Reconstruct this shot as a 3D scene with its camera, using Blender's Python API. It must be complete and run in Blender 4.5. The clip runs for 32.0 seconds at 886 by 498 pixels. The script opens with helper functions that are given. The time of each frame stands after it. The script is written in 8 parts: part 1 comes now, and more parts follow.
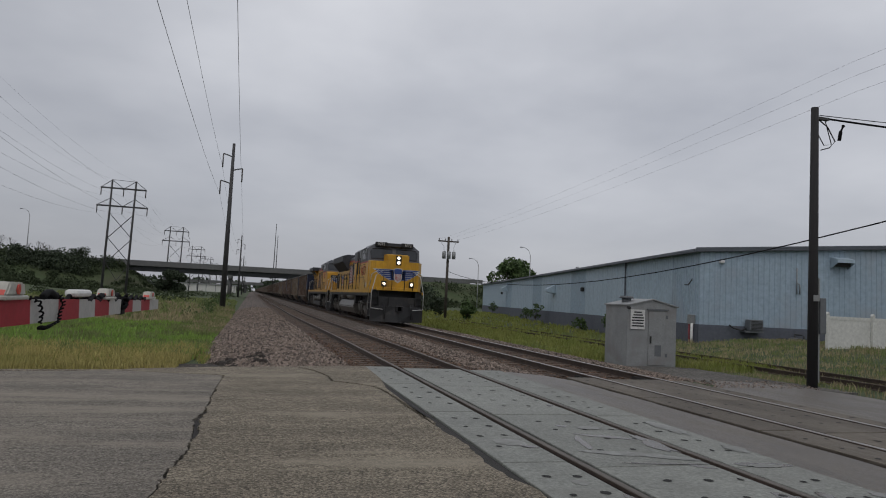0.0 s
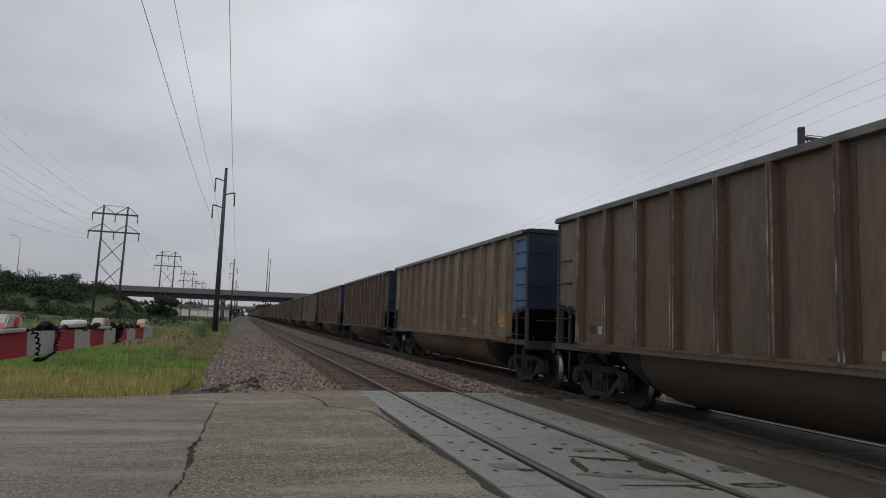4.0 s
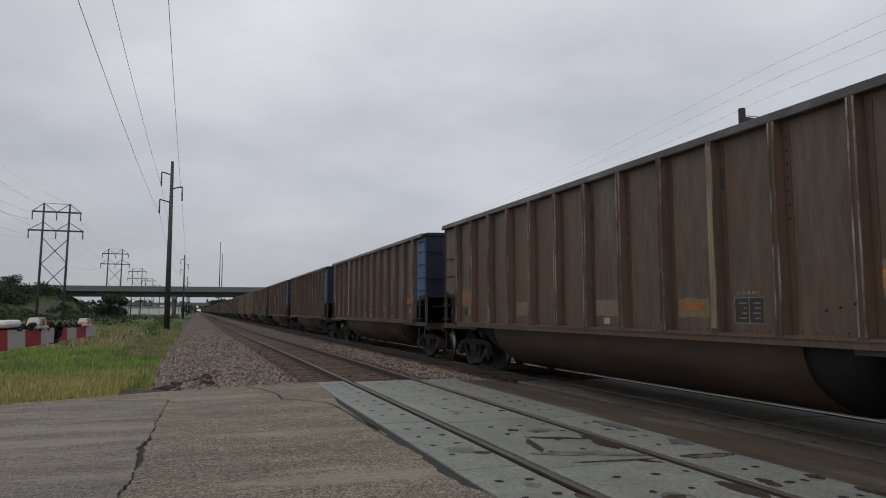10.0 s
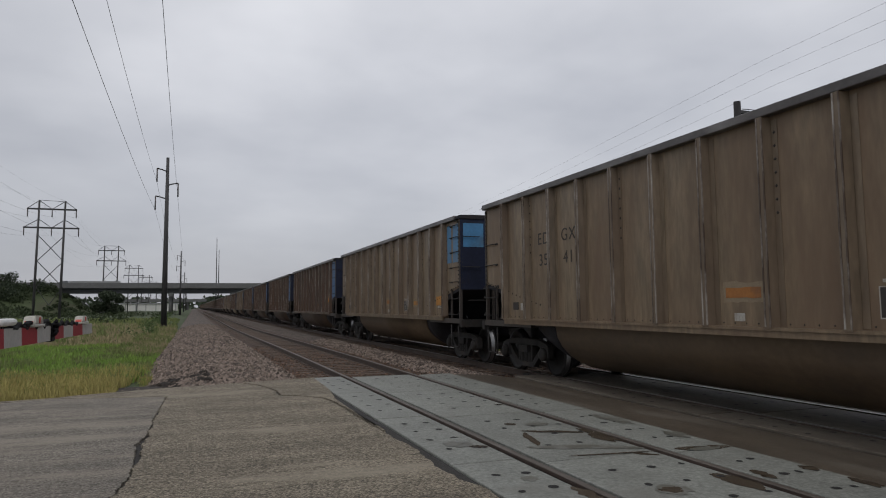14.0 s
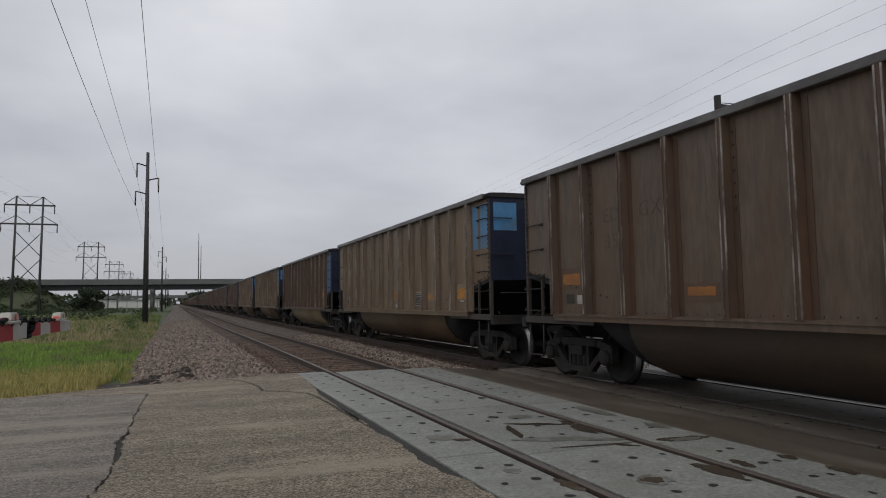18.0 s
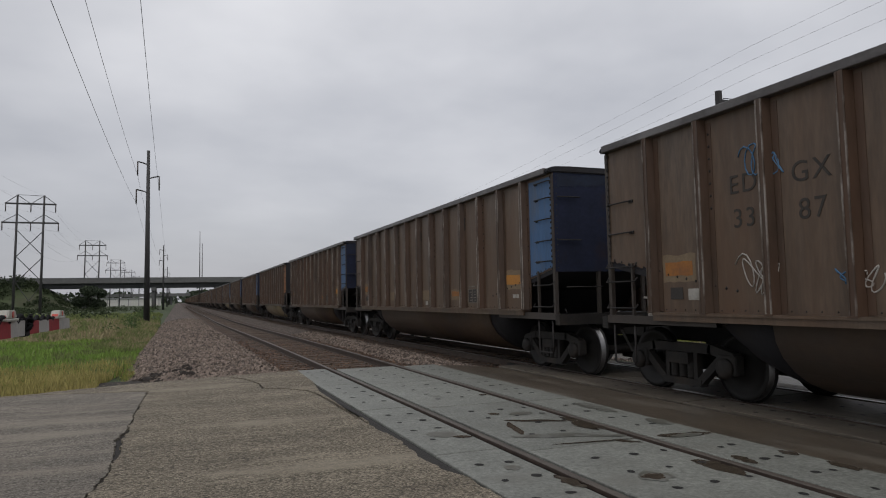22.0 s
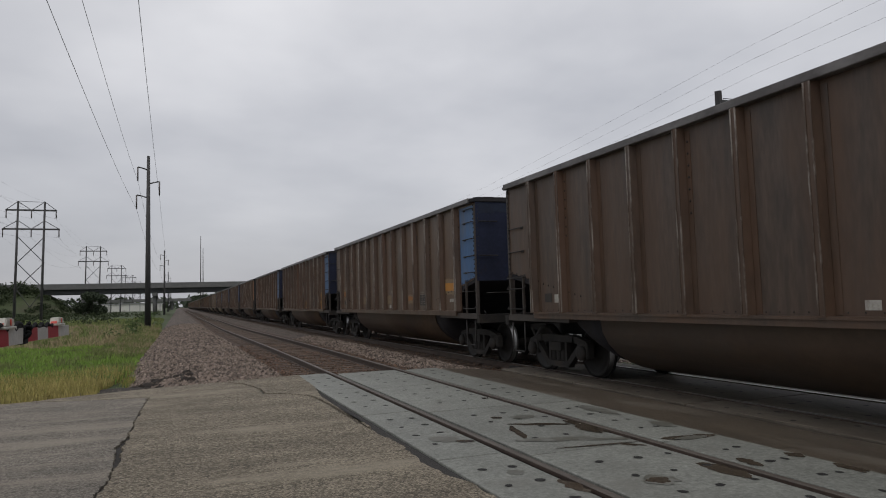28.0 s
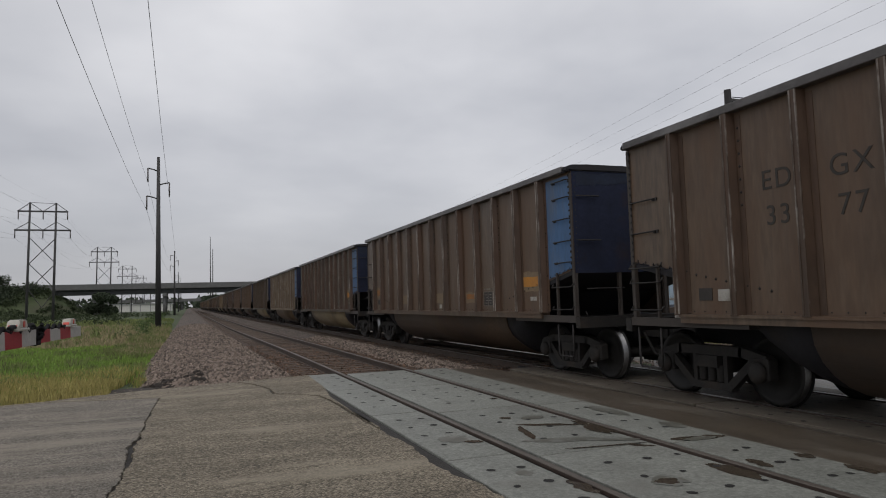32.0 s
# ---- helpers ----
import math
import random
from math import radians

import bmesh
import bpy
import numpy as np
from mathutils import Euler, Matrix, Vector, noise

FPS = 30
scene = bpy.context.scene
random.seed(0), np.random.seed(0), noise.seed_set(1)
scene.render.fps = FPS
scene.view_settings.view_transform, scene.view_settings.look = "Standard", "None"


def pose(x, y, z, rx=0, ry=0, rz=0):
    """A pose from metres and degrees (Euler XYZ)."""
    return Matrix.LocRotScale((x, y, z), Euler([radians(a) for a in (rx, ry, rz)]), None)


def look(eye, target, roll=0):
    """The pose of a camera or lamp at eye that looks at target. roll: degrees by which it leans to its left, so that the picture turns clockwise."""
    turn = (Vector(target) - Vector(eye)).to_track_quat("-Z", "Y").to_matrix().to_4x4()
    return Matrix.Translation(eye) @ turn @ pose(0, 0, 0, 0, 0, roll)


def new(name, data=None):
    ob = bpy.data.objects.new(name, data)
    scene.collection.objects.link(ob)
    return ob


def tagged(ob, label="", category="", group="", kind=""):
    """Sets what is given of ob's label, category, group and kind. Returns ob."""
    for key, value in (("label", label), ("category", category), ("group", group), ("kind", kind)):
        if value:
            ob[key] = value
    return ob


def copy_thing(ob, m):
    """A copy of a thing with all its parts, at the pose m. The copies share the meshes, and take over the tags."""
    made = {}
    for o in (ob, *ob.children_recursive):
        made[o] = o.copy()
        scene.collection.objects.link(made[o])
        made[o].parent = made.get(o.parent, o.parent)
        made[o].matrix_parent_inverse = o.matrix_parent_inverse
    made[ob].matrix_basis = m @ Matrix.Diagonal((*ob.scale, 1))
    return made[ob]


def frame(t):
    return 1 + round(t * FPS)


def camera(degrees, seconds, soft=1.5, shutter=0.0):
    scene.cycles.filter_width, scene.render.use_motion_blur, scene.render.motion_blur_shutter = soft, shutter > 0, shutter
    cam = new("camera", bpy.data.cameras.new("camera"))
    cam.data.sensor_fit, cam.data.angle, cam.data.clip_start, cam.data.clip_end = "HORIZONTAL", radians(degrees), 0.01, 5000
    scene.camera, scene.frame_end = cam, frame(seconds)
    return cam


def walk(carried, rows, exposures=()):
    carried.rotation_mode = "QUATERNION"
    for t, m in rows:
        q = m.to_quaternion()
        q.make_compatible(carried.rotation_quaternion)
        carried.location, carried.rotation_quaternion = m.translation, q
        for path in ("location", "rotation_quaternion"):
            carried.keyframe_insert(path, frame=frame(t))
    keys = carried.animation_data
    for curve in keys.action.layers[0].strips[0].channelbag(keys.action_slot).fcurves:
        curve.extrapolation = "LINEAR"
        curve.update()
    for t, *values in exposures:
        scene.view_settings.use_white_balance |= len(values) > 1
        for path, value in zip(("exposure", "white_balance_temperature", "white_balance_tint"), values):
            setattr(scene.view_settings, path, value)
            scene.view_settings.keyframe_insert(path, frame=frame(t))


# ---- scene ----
cam = camera(66.9, 32.0, soft=1.05)
PATH = [
    (0, (-3.143, 0.427, 1.488), (-2.601, 2.346, 1.639), 2.8),
    (0.5, (-3.15, 0.429, 1.489), (-2.61, 2.349, 1.642), 2.9),
    (1, (-3.162, 0.421, 1.49), (-2.627, 2.34, 1.656), 3.0),
    (1.5, (-3.179, 0.399, 1.504), (-2.643, 2.318, 1.68), 2.8),
    (2, (-3.176, 0.399, 1.498), (-2.646, 2.319, 1.685), 3.2),
    (2.5, (-3.182, 0.372, 1.496), (-2.655, 2.291, 1.687), 3.0),
    (3, (-3.169, 0.407, 1.501), (-2.646, 2.328, 1.698), 2.7),
    (3.5, (-3.171, 0.382, 1.517), (-2.627, 2.295, 1.731), 2.6),
    (5.5, (-3.137, 0.371, 1.504), (-2.547, 2.27, 1.714), 0.4),
    (6, (-3.143, 0.353, 1.504), (-2.538, 2.249, 1.701), 0.6),
    (6.5, (-3.125, 0.371, 1.5), (-2.512, 2.264, 1.697), 0.7),
    (7, (-3.129, 0.372, 1.499), (-2.505, 2.262, 1.697), 0.4),
    (7.5, (-3.12, 0.37, 1.504), (-2.481, 2.255, 1.695), 0.1),
    (8, (-3.112, 0.359, 1.505), (-2.46, 2.24, 1.699), -0.0),
    (8.5, (-3.116, 0.353, 1.5), (-2.46, 2.232, 1.703), 0.1),
    (9, (-3.112, 0.352, 1.507), (-2.441, 2.225, 1.704), -0.3),
    (9.5, (-3.115, 0.336, 1.506), (-2.436, 2.208, 1.695), -0.3),
    (10, (-3.103, 0.384, 1.494), (-2.418, 2.254, 1.677), -0.1),
    (10.5, (-3.118, 0.376, 1.503), (-2.431, 2.245, 1.686), -0.0),
    (11, (-3.114, 0.369, 1.507), (-2.423, 2.237, 1.69), -0.0),
    (11.5, (-3.108, 0.374, 1.506), (-2.413, 2.241, 1.686), -0.2),
    (12, (-3.097, 0.356, 1.51), (-2.402, 2.222, 1.696), -0.4),
    (12.5, (-3.104, 0.355, 1.501), (-2.411, 2.221, 1.695), -0.3),
    (13, (-3.1, 0.357, 1.507), (-2.407, 2.222, 1.704), -0.3),
    (13.5, (-3.105, 0.343, 1.51), (-2.408, 2.208, 1.698), -0.2),
    (14, (-3.097, 0.364, 1.501), (-2.403, 2.232, 1.668), -0.5),
    (14.5, (-3.099, 0.369, 1.492), (-2.402, 2.236, 1.655), -0.4),
    (16.5, (-3.08, 0.368, 1.493), (-2.347, 2.223, 1.642), -0.8),
    (17, (-3.076, 0.362, 1.495), (-2.342, 2.216, 1.642), -0.9),
    (17.5, (-3.08, 0.369, 1.497), (-2.351, 2.226, 1.645), -0.9),
    (18, (-3.078, 0.367, 1.494), (-2.339, 2.219, 1.644), -0.9),
    (18.5, (-3.072, 0.378, 1.499), (-2.321, 2.225, 1.655), -0.9),
    (19, (-3.071, 0.356, 1.497), (-2.318, 2.202, 1.662), -0.9),
    (19.5, (-3.071, 0.362, 1.491), (-2.318, 2.208, 1.655), -0.8),
    (20, (-3.066, 0.357, 1.498), (-2.316, 2.205, 1.651), -1.0),
    (20.5, (-3.064, 0.375, 1.496), (-2.318, 2.225, 1.641), -1.1),
    (21, (-3.05, 0.389, 1.49), (-2.305, 2.239, 1.633), -1.2),
    (21.5, (-3.055, 0.381, 1.49), (-2.312, 2.233, 1.63), -1.2),
    (22, (-3.052, 0.391, 1.485), (-2.316, 2.245, 1.627), -1.1),
    (22.5, (-3.053, 0.395, 1.49), (-2.316, 2.25, 1.628), -1.2),
    (23, (-3.057, 0.382, 1.495), (-2.317, 2.235, 1.634), -1.2),
    (23.5, (-3.054, 0.365, 1.497), (-2.314, 2.218, 1.64), -1.2),
    (24, (-3.06, 0.398, 1.503), (-2.317, 2.249, 1.649), -1.4),
    (24.5, (-3.053, 0.418, 1.5), (-2.312, 2.27, 1.647), -1.5),
    (25, (-3.044, 0.425, 1.504), (-2.306, 2.278, 1.647), -1.6),
    (25.5, (-3.035, 0.432, 1.506), (-2.299, 2.286, 1.648), -1.7),
    (27.5, (-3.027, 0.431, 1.504), (-2.296, 2.287, 1.648), -1.8),
    (28, (-3.036, 0.432, 1.494), (-2.302, 2.286, 1.644), -1.6),
    (28.5, (-3.032, 0.425, 1.505), (-2.297, 2.279, 1.653), -1.6),
    (29, (-3.04, 0.409, 1.503), (-2.308, 2.263, 1.659), -1.6),
    (29.5, (-3.035, 0.421, 1.502), (-2.309, 2.279, 1.652), -1.6),
    (30, (-3.044, 0.402, 1.507), (-2.323, 2.261, 1.661), -1.8),
    (30.5, (-3.043, 0.406, 1.509), (-2.326, 2.267, 1.661), -2.0),
    (31, (-3.042, 0.403, 1.508), (-2.328, 2.265, 1.661), -1.8),
    (31.5, (-3.039, 0.412, 1.509), (-2.332, 2.277, 1.66), -1.7),
    (32, (-3.039, 0.414, 1.505), (-2.329, 2.277, 1.655), -1.7),
]
walk(cam, [(t, look(e, g, r)) for t, e, g, r in PATH],
     exposures=[(0, -0.22, 6380, 12), (1, -0.20, 6380, 12), (2.2, -0.09, 6400, 12), (6, -0.05, 6420, 12), (16, -0.035, 6440, 12), (24, -0.02, 6540, 12), (32, -0.005, 6560, 12)])

# ---------------------------------------------------------------- sky and light
def make_world():
    w = bpy.data.worlds.new("overcast_sky")
    w.use_nodes = True
    nt = w.node_tree
    nt.nodes.clear()
    out = nt.nodes.new("ShaderNodeOutputWorld")
    bg = nt.nodes.new("ShaderNodeBackground")
    sky = nt.nodes.new("ShaderNodeTexSky")
    sky.sky_type, sky.sun_disc = "NISHITA", False
    sky.sun_elevation, sky.sun_rotation = radians(52), radians(200)
    sky.air_density, sky.dust_density = 1.0, 3.0
    tc = nt.nodes.new("ShaderNodeTexCoord")
    sep = nt.nodes.new("ShaderNodeSeparateXYZ")
    nt.links.new(tc.outputs["Generated"], sep.inputs[0])
    # cloud deck: the direction is flattened to a layer so that the clouds stretch near the horizon
    add = nt.nodes.new("ShaderNodeMath")
    add.operation, add.inputs[1].default_value = "ADD", 0.22
    nt.links.new(sep.outputs["Z"], add.inputs[0])
    mx = nt.nodes.new("ShaderNodeMath")
    mx.operation, mx.inputs[1].default_value = "MAXIMUM", 0.06
    nt.links.new(add.outputs[0], mx.inputs[0])
    comb = nt.nodes.new("ShaderNodeCombineXYZ")
    for axis in "XY":
        dv = nt.nodes.new("ShaderNodeMath")
        dv.operation = "DIVIDE"
        nt.links.new(sep.outputs[axis], dv.inputs[0])
        nt.links.new(mx.outputs[0], dv.inputs[1])
        nt.links.new(dv.outputs[0], comb.inputs[axis])
    n1 = nt.nodes.new("ShaderNodeTexNoise")
    n1.inputs["Scale"].default_value, n1.inputs["Detail"].default_value = 1.0, 5
    n1.inputs["Roughness"].default_value = 0.48
    nt.links.new(comb.outputs[0], n1.inputs["Vector"])
    ramp = nt.nodes.new("ShaderNodeValToRGB")
    e = ramp.color_ramp.elements
    e[0].position, e[0].color = 0.30, (0.43, 0.445, 0.475, 1)
    e[1].position, e[1].color = 0.70, (0.74, 0.75, 0.765, 1)
    nt.links.new(n1.outputs["Fac"], ramp.inputs[0])
    # paler band low over the horizon
    band = nt.nodes.new("ShaderNodeValToRGB")
    b = band.color_ramp.elements
    b[0].position, b[0].color = 0.0, (1, 1, 1, 1)
    b[1].position, b[1].color = 0.34, (0, 0, 0, 1)
    nt.links.new(sep.outputs["Z"], band.inputs[0])
    low = nt.nodes.new("ShaderNodeMixRGB")
    low.inputs[2].default_value = (0.372, 0.383, 0.412, 1)
    half = nt.nodes.new("ShaderNodeMath")
    half.operation, half.inputs[1].default_value = "MULTIPLY", 0.85
    nt.links.new(band.outputs[0], half.inputs[0])
    nt.links.new(half.outputs[0], low.inputs[0])
    nt.links.new(ramp.outputs[0], low.inputs[1])
    # the overcast is a little brighter along the line of the tracks
    dotn = nt.nodes.new("ShaderNodeVectorMath")
    dotn.operation, dotn.inputs[1].default_value = "DOT_PRODUCT", (0.50, 0.78, 0.37)
    nt.links.new(tc.outputs["Generated"], dotn.inputs[0])
    lobe = nt.nodes.new("ShaderNodeMapRange")
    lobe.interpolation_type = "SMOOTHSTEP"
    lobe.inputs[1].default_value, lobe.inputs[2].default_value = 0.45, 1.0
    lobe.inputs[3].default_value, lobe.inputs[4].default_value = 0.87, 1.08
    nt.links.new(dotn.outputs["Value"], lobe.inputs[0])
    broad = nt.nodes.new("ShaderNodeVectorMath")
    broad.operation = "SCALE"
    nt.links.new(low.outputs[0], broad.inputs[0])
    nt.links.new(lobe.outputs[0], broad.inputs["Scale"])
    # a little of the clear sky's tint shows through the deck
    tint = nt.nodes.new("ShaderNodeMixRGB")
    tint.blend_type, tint.inputs[0].default_value = "ADD", 0.012
    nt.links.new(broad.outputs[0], tint.inputs[1])
    nt.links.new(sky.outputs[0], tint.inputs[2])
    bg.inputs[1].default_value = 1.0
    nt.links.new(tint.outputs[0], bg.inputs[0])
    nt.links.new(bg.outputs[0], out.inputs[0])
    scene.world = w


make_world()
sun = new("sun", bpy.data.lights.new("sun", "SUN"))
sun.data.energy, sun.data.angle, sun.data.color = 0.6, radians(40), (1.0, 0.97, 0.92)
sun.matrix_world = look((-20, -40, 70), (0, 0, 0))

# ---------------------------------------------------------------- mesh helpers
V = Vector


def box(bm, x0, x1, y0, y1, z0, z1, bev=0.0):
    vs = [bm.verts.new((x, y, z)) for x in (x0, x1) for y in (y0, y1) for z in (z0, z1)]
    fs = [bm.faces.new([vs[i] for i in f]) for f in
          ((0, 1, 3, 2), (4, 6, 7, 5), (0, 4, 5, 1), (2, 3, 7, 6), (0, 2, 6, 4), (1, 5, 7, 3))]
    if bev:
        es = list({e for f in fs for e in f.edges})
        bmesh.ops.bevel(bm, geom=es, offset=bev, segments=2, affect="EDGES", profile=0.5)


def frame_axes(d):
    d = d.normalized()
    a = V((0, 0, 1)) if abs(d.z) < 0.9 else V((1, 0, 0))
    u = d.cross(a).normalized()
    return u, d.cross(u)


def cyl(bm, p0, p1, r0, r1=None, n=10, caps=True):
    p0, p1 = V(p0), V(p1)
    r1 = r0 if r1 is None else r1
    u, w = frame_axes(p1 - p0)
    rings = []
    for p, r in ((p0, r0), (p1, r1)):
        rings.append([bm.verts.new(p + r * (math.cos(2 * math.pi * i / n) * u + math.sin(2 * math.pi * i / n) * w)) for i in range(n)])
    for i in range(n):
        f = bm.faces.new((rings[0][i], rings[0][(i + 1) % n], rings[1][(i + 1) % n], rings[1][i]))
        f.smooth = n > 6
    if caps:
        bm.faces.new(rings[0][::-1])
        bm.faces.new(rings[1])


def tube(bm, pts, r, n=6):
    pts = [V(p) for p in pts]
    rings = []
    for i, p in enumerate(pts):
        d = (pts[min(i + 1, len(pts) - 1)] - pts[max(i - 1, 0)])
        u, w = frame_axes(d)
        rings.append([bm.verts.new(p + r * (math.cos(2 * math.pi * k / n) * u + math.sin(2 * math.pi * k / n) * w)) for k in range(n)])
    for a, b in zip(rings, rings[1:]):
        for k in range(n):
            f = bm.faces.new((a[k], a[(k + 1) % n], b[(k + 1) % n], b[k]))
            f.smooth = True
    bm.faces.new(rings[0][::-1])
    bm.faces.new(rings[-1])


def prism(bm, pts, axis, a, b):
    """A flat outline drawn out from a to b along an axis; the outline's two numbers are the other two axes in order."""
    def at(p, c):
        return {"x": (c, p[0], p[1]), "y": (p[0], c, p[1]), "z": (p[0], p[1], c)}[axis]
    lo = [bm.verts.new(at(p, a)) for p in pts]
    hi = [bm.verts.new(at(p, b)) for p in pts]
    bm.faces.new(lo)
    bm.faces.new(hi[::-1])
    for i in range(len(pts)):
        j = (i + 1) % len(pts)
        bm.faces.new((lo[i], hi[i], hi[j], lo[j]))


def lathe(bm, prof, centre, axis, n=20):
    """Turns (along, radius) pairs round an axis through centre."""
    c, d = V(centre), V(axis).normalized()
    u, w = frame_axes(d)
    rings = [[bm.verts.new(c + d * s + r * (math.cos(2 * math.pi * i / n) * u + math.sin(2 * math.pi * i / n) * w)) for i in range(n)] for s, r in prof]
    for a, b in zip(rings, rings[1:]):
        for i in range(n):
            f = bm.faces.new((a[i], a[(i + 1) % n], b[(i + 1) % n], b[i]))
            f.smooth = True
    bm.faces.new(rings[0][::-1])
    bm.faces.new(rings[-1])


def mesh_of(name, bm, material):
    bmesh.ops.recalc_face_normals(bm, faces=bm.faces)
    me = bpy.data.meshes.new(name)
    bm.to_mesh(me)
    bm.free()
    me.materials.append(material)
    return me


def part(name, bm, material, parent=None, label=""):
    """Links a bmesh as one mesh object, under a thing or a part."""
    ob = new(name, mesh_of(name, bm, material))
    ob.parent = parent
    if label:
        ob["label"] = label
    return ob


def thing(name, label, category, group="", kind="", at=None):
    ob = new(name)
    ob.empty_display_size = 0.2
    tagged(ob, label, category, group, kind)
    if at is not None:
        ob.matrix_basis = at
    return ob


def raw(name, verts, faces, material, parent=None, smooth=False):
    me = bpy.data.meshes.new(name)
    me.from_pydata([tuple(v) for v in verts], [], [tuple(f) for f in faces])
    me.materials.append(material)
    if smooth:
        me.polygons.foreach_set("use_smooth", [True] * len(me.polygons))
    ob = new(name, me)
    ob.parent = parent
    return ob


def cuboid(name, x0, x1, y0, y1, z0, z1, material, parent=None, bev=0.0, label=""):
    bm = bmesh.new()
    box(bm, x0, x1, y0, y1, z0, z1, bev)
    return part(name, bm, material, parent, label)


def lettering(name, text, size, material, parent, place, turn, depth=0.004, gap=1.0):
    """Words from the built-in font as a mesh; place is the middle of the line."""
    cu = bpy.data.curves.new(name, "FONT")
    cu.body, cu.size, cu.extrude, cu.space_character = text, size, depth / 2, gap
    cu.align_x, cu.align_y = "CENTER", "CENTER"
    tmp = bpy.data.objects.new(name, cu)
    scene.collection.objects.link(tmp)
    bpy.context.view_layer.update()
    me = bpy.data.meshes.new_from_object(tmp.evaluated_get(bpy.context.evaluated_depsgraph_get()))
    bpy.data.objects.remove(tmp)
    bpy.data.curves.remove(cu)
    me.materials.clear()
    me.materials.append(material)
    ob = new(name, me)
    ob.parent = parent
    ob.matrix_basis = Matrix.Translation(place) @ turn
    return ob

# ---------------------------------------------------------------- materials
def mat(name, c1, c2=None, rough=0.7, metal=0.0, scale=3.0, detail=5.0, dirt=None, dirt_scale=0.6, dirt_at=(0.5, 0.7),
        bump=0.0, bump_scale=60.0, stretch=(1, 1, 1), spec=0.5, rough2=None, random_amount=0.0, coat=0.0, island=0.0, speckle=None,
        agg=None, shift=False):
    m = bpy.data.materials.new(name)
    m.use_nodes = True
    nt = m.node_tree
    p = nt.nodes["Principled BSDF"]
    p.inputs["Roughness"].default_value, p.inputs["Metallic"].default_value = rough, metal
    p.inputs["Specular IOR Level"].default_value = spec
    p.inputs["Coat Weight"].default_value = coat
    tc = nt.nodes.new("ShaderNodeTexCoord")
    mp = nt.nodes.new("ShaderNodeMapping")
    mp.inputs["Scale"].default_value = stretch
    src = tc.outputs["Object"]
    if shift:
        # each object takes its own cut of the pattern
        oi = nt.nodes.new("ShaderNodeObjectInfo")
        sc = nt.nodes.new("ShaderNodeVectorMath")
        sc.operation = "SCALE"
        sc.inputs[0].default_value, sc.inputs["Scale"].default_value = (31.0, 47.0, 19.0), 1.0
        nt.links.new(oi.outputs["Random"], sc.inputs["Scale"])
        ad = nt.nodes.new("ShaderNodeVectorMath")
        nt.links.new(src, ad.inputs[0])
        nt.links.new(sc.outputs[0], ad.inputs[1])
        src = ad.outputs[0]
    nt.links.new(src, mp.inputs[0])

    def noise_node(s, d=detail, r=0.6):
        n = nt.nodes.new("ShaderNodeTexNoise")
        n.inputs["Scale"].default_value, n.inputs["Detail"].default_value = s, d
        n.inputs["Roughness"].default_value = r
        nt.links.new(mp.outputs[0], n.inputs["Vector"])
        return n

    def ramp_of(src, lo, hi):
        r = nt.nodes.new("ShaderNodeMapRange")
        r.inputs[1].default_value, r.inputs[2].default_value = lo, hi
        nt.links.new(src, r.inputs[0])
        return r.outputs[0]

    def mix(f, a, b, mode="MIX"):
        x = nt.nodes.new("ShaderNodeMixRGB")
        x.blend_type = mode
        for k, v in enumerate((f, a, b)):
            if hasattr(v, "links"):
                nt.links.new(v, x.inputs[k])
            else:
                x.inputs[k].default_value = v if k == 0 else (*v, 1)
        return x.outputs[0]

    c2 = c2 or tuple(v * 0.75 for v in c1)
    n1 = noise_node(scale)
    col = mix(ramp_of(n1.outputs["Fac"], 0.32, 0.68), c1, c2)
    fine = noise_node(scale * 9, 3)
    dk = mix(ramp_of(fine.outputs["Fac"], 0.25, 0.75), (0.82, 0.82, 0.82), (1.12, 1.12, 1.12))
    col = mix(1.0, col, dk, "MULTIPLY")
    if speckle:
        ns = noise_node(speckle[0], 2, 0.7)
        sp = mix(ramp_of(ns.outputs["Fac"], 0.36, 0.66), (1 - speckle[1],) * 3, (1 + speckle[1],) * 3)
        col = mix(1.0, col, sp, "MULTIPLY")
    if agg:
        # exposed aggregate: pale and dark chips in a dark binder
        vo = nt.nodes.new("ShaderNodeTexVoronoi")
        vo.inputs["Scale"].default_value = agg[0]
        nt.links.new(src, vo.inputs["Vector"])
        ch = nt.nodes.new("ShaderNodeSeparateColor")
        nt.links.new(vo.outputs["Color"], ch.inputs[0])
        chip = mix(ramp_of(ch.outputs[0], 0.05, 0.95), (1 - agg[1],) * 3, (1 + agg[1] * 1.25,) * 3)
        gap = mix(ramp_of(vo.outputs["Distance"], 0.35, 0.75), (1, 1, 1), (1 - agg[1] * 0.8,) * 3)
        col = mix(1.0, mix(1.0, col, chip, "MULTIPLY"), gap, "MULTIPLY")
    if dirt:
        n2 = noise_node(dirt_scale, 7, 0.65)
        f = ramp_of(n2.outputs["Fac"], *dirt_at)
        col = mix(f, col, dirt)
        if rough2 is not None:
            rr = nt.nodes.new("ShaderNodeMapRange")
            rr.inputs[3].default_value, rr.inputs[4].default_value = rough, rough2
            nt.links.new(f, rr.inputs[0])
            nt.links.new(rr.outputs[0], p.inputs["Roughness"])
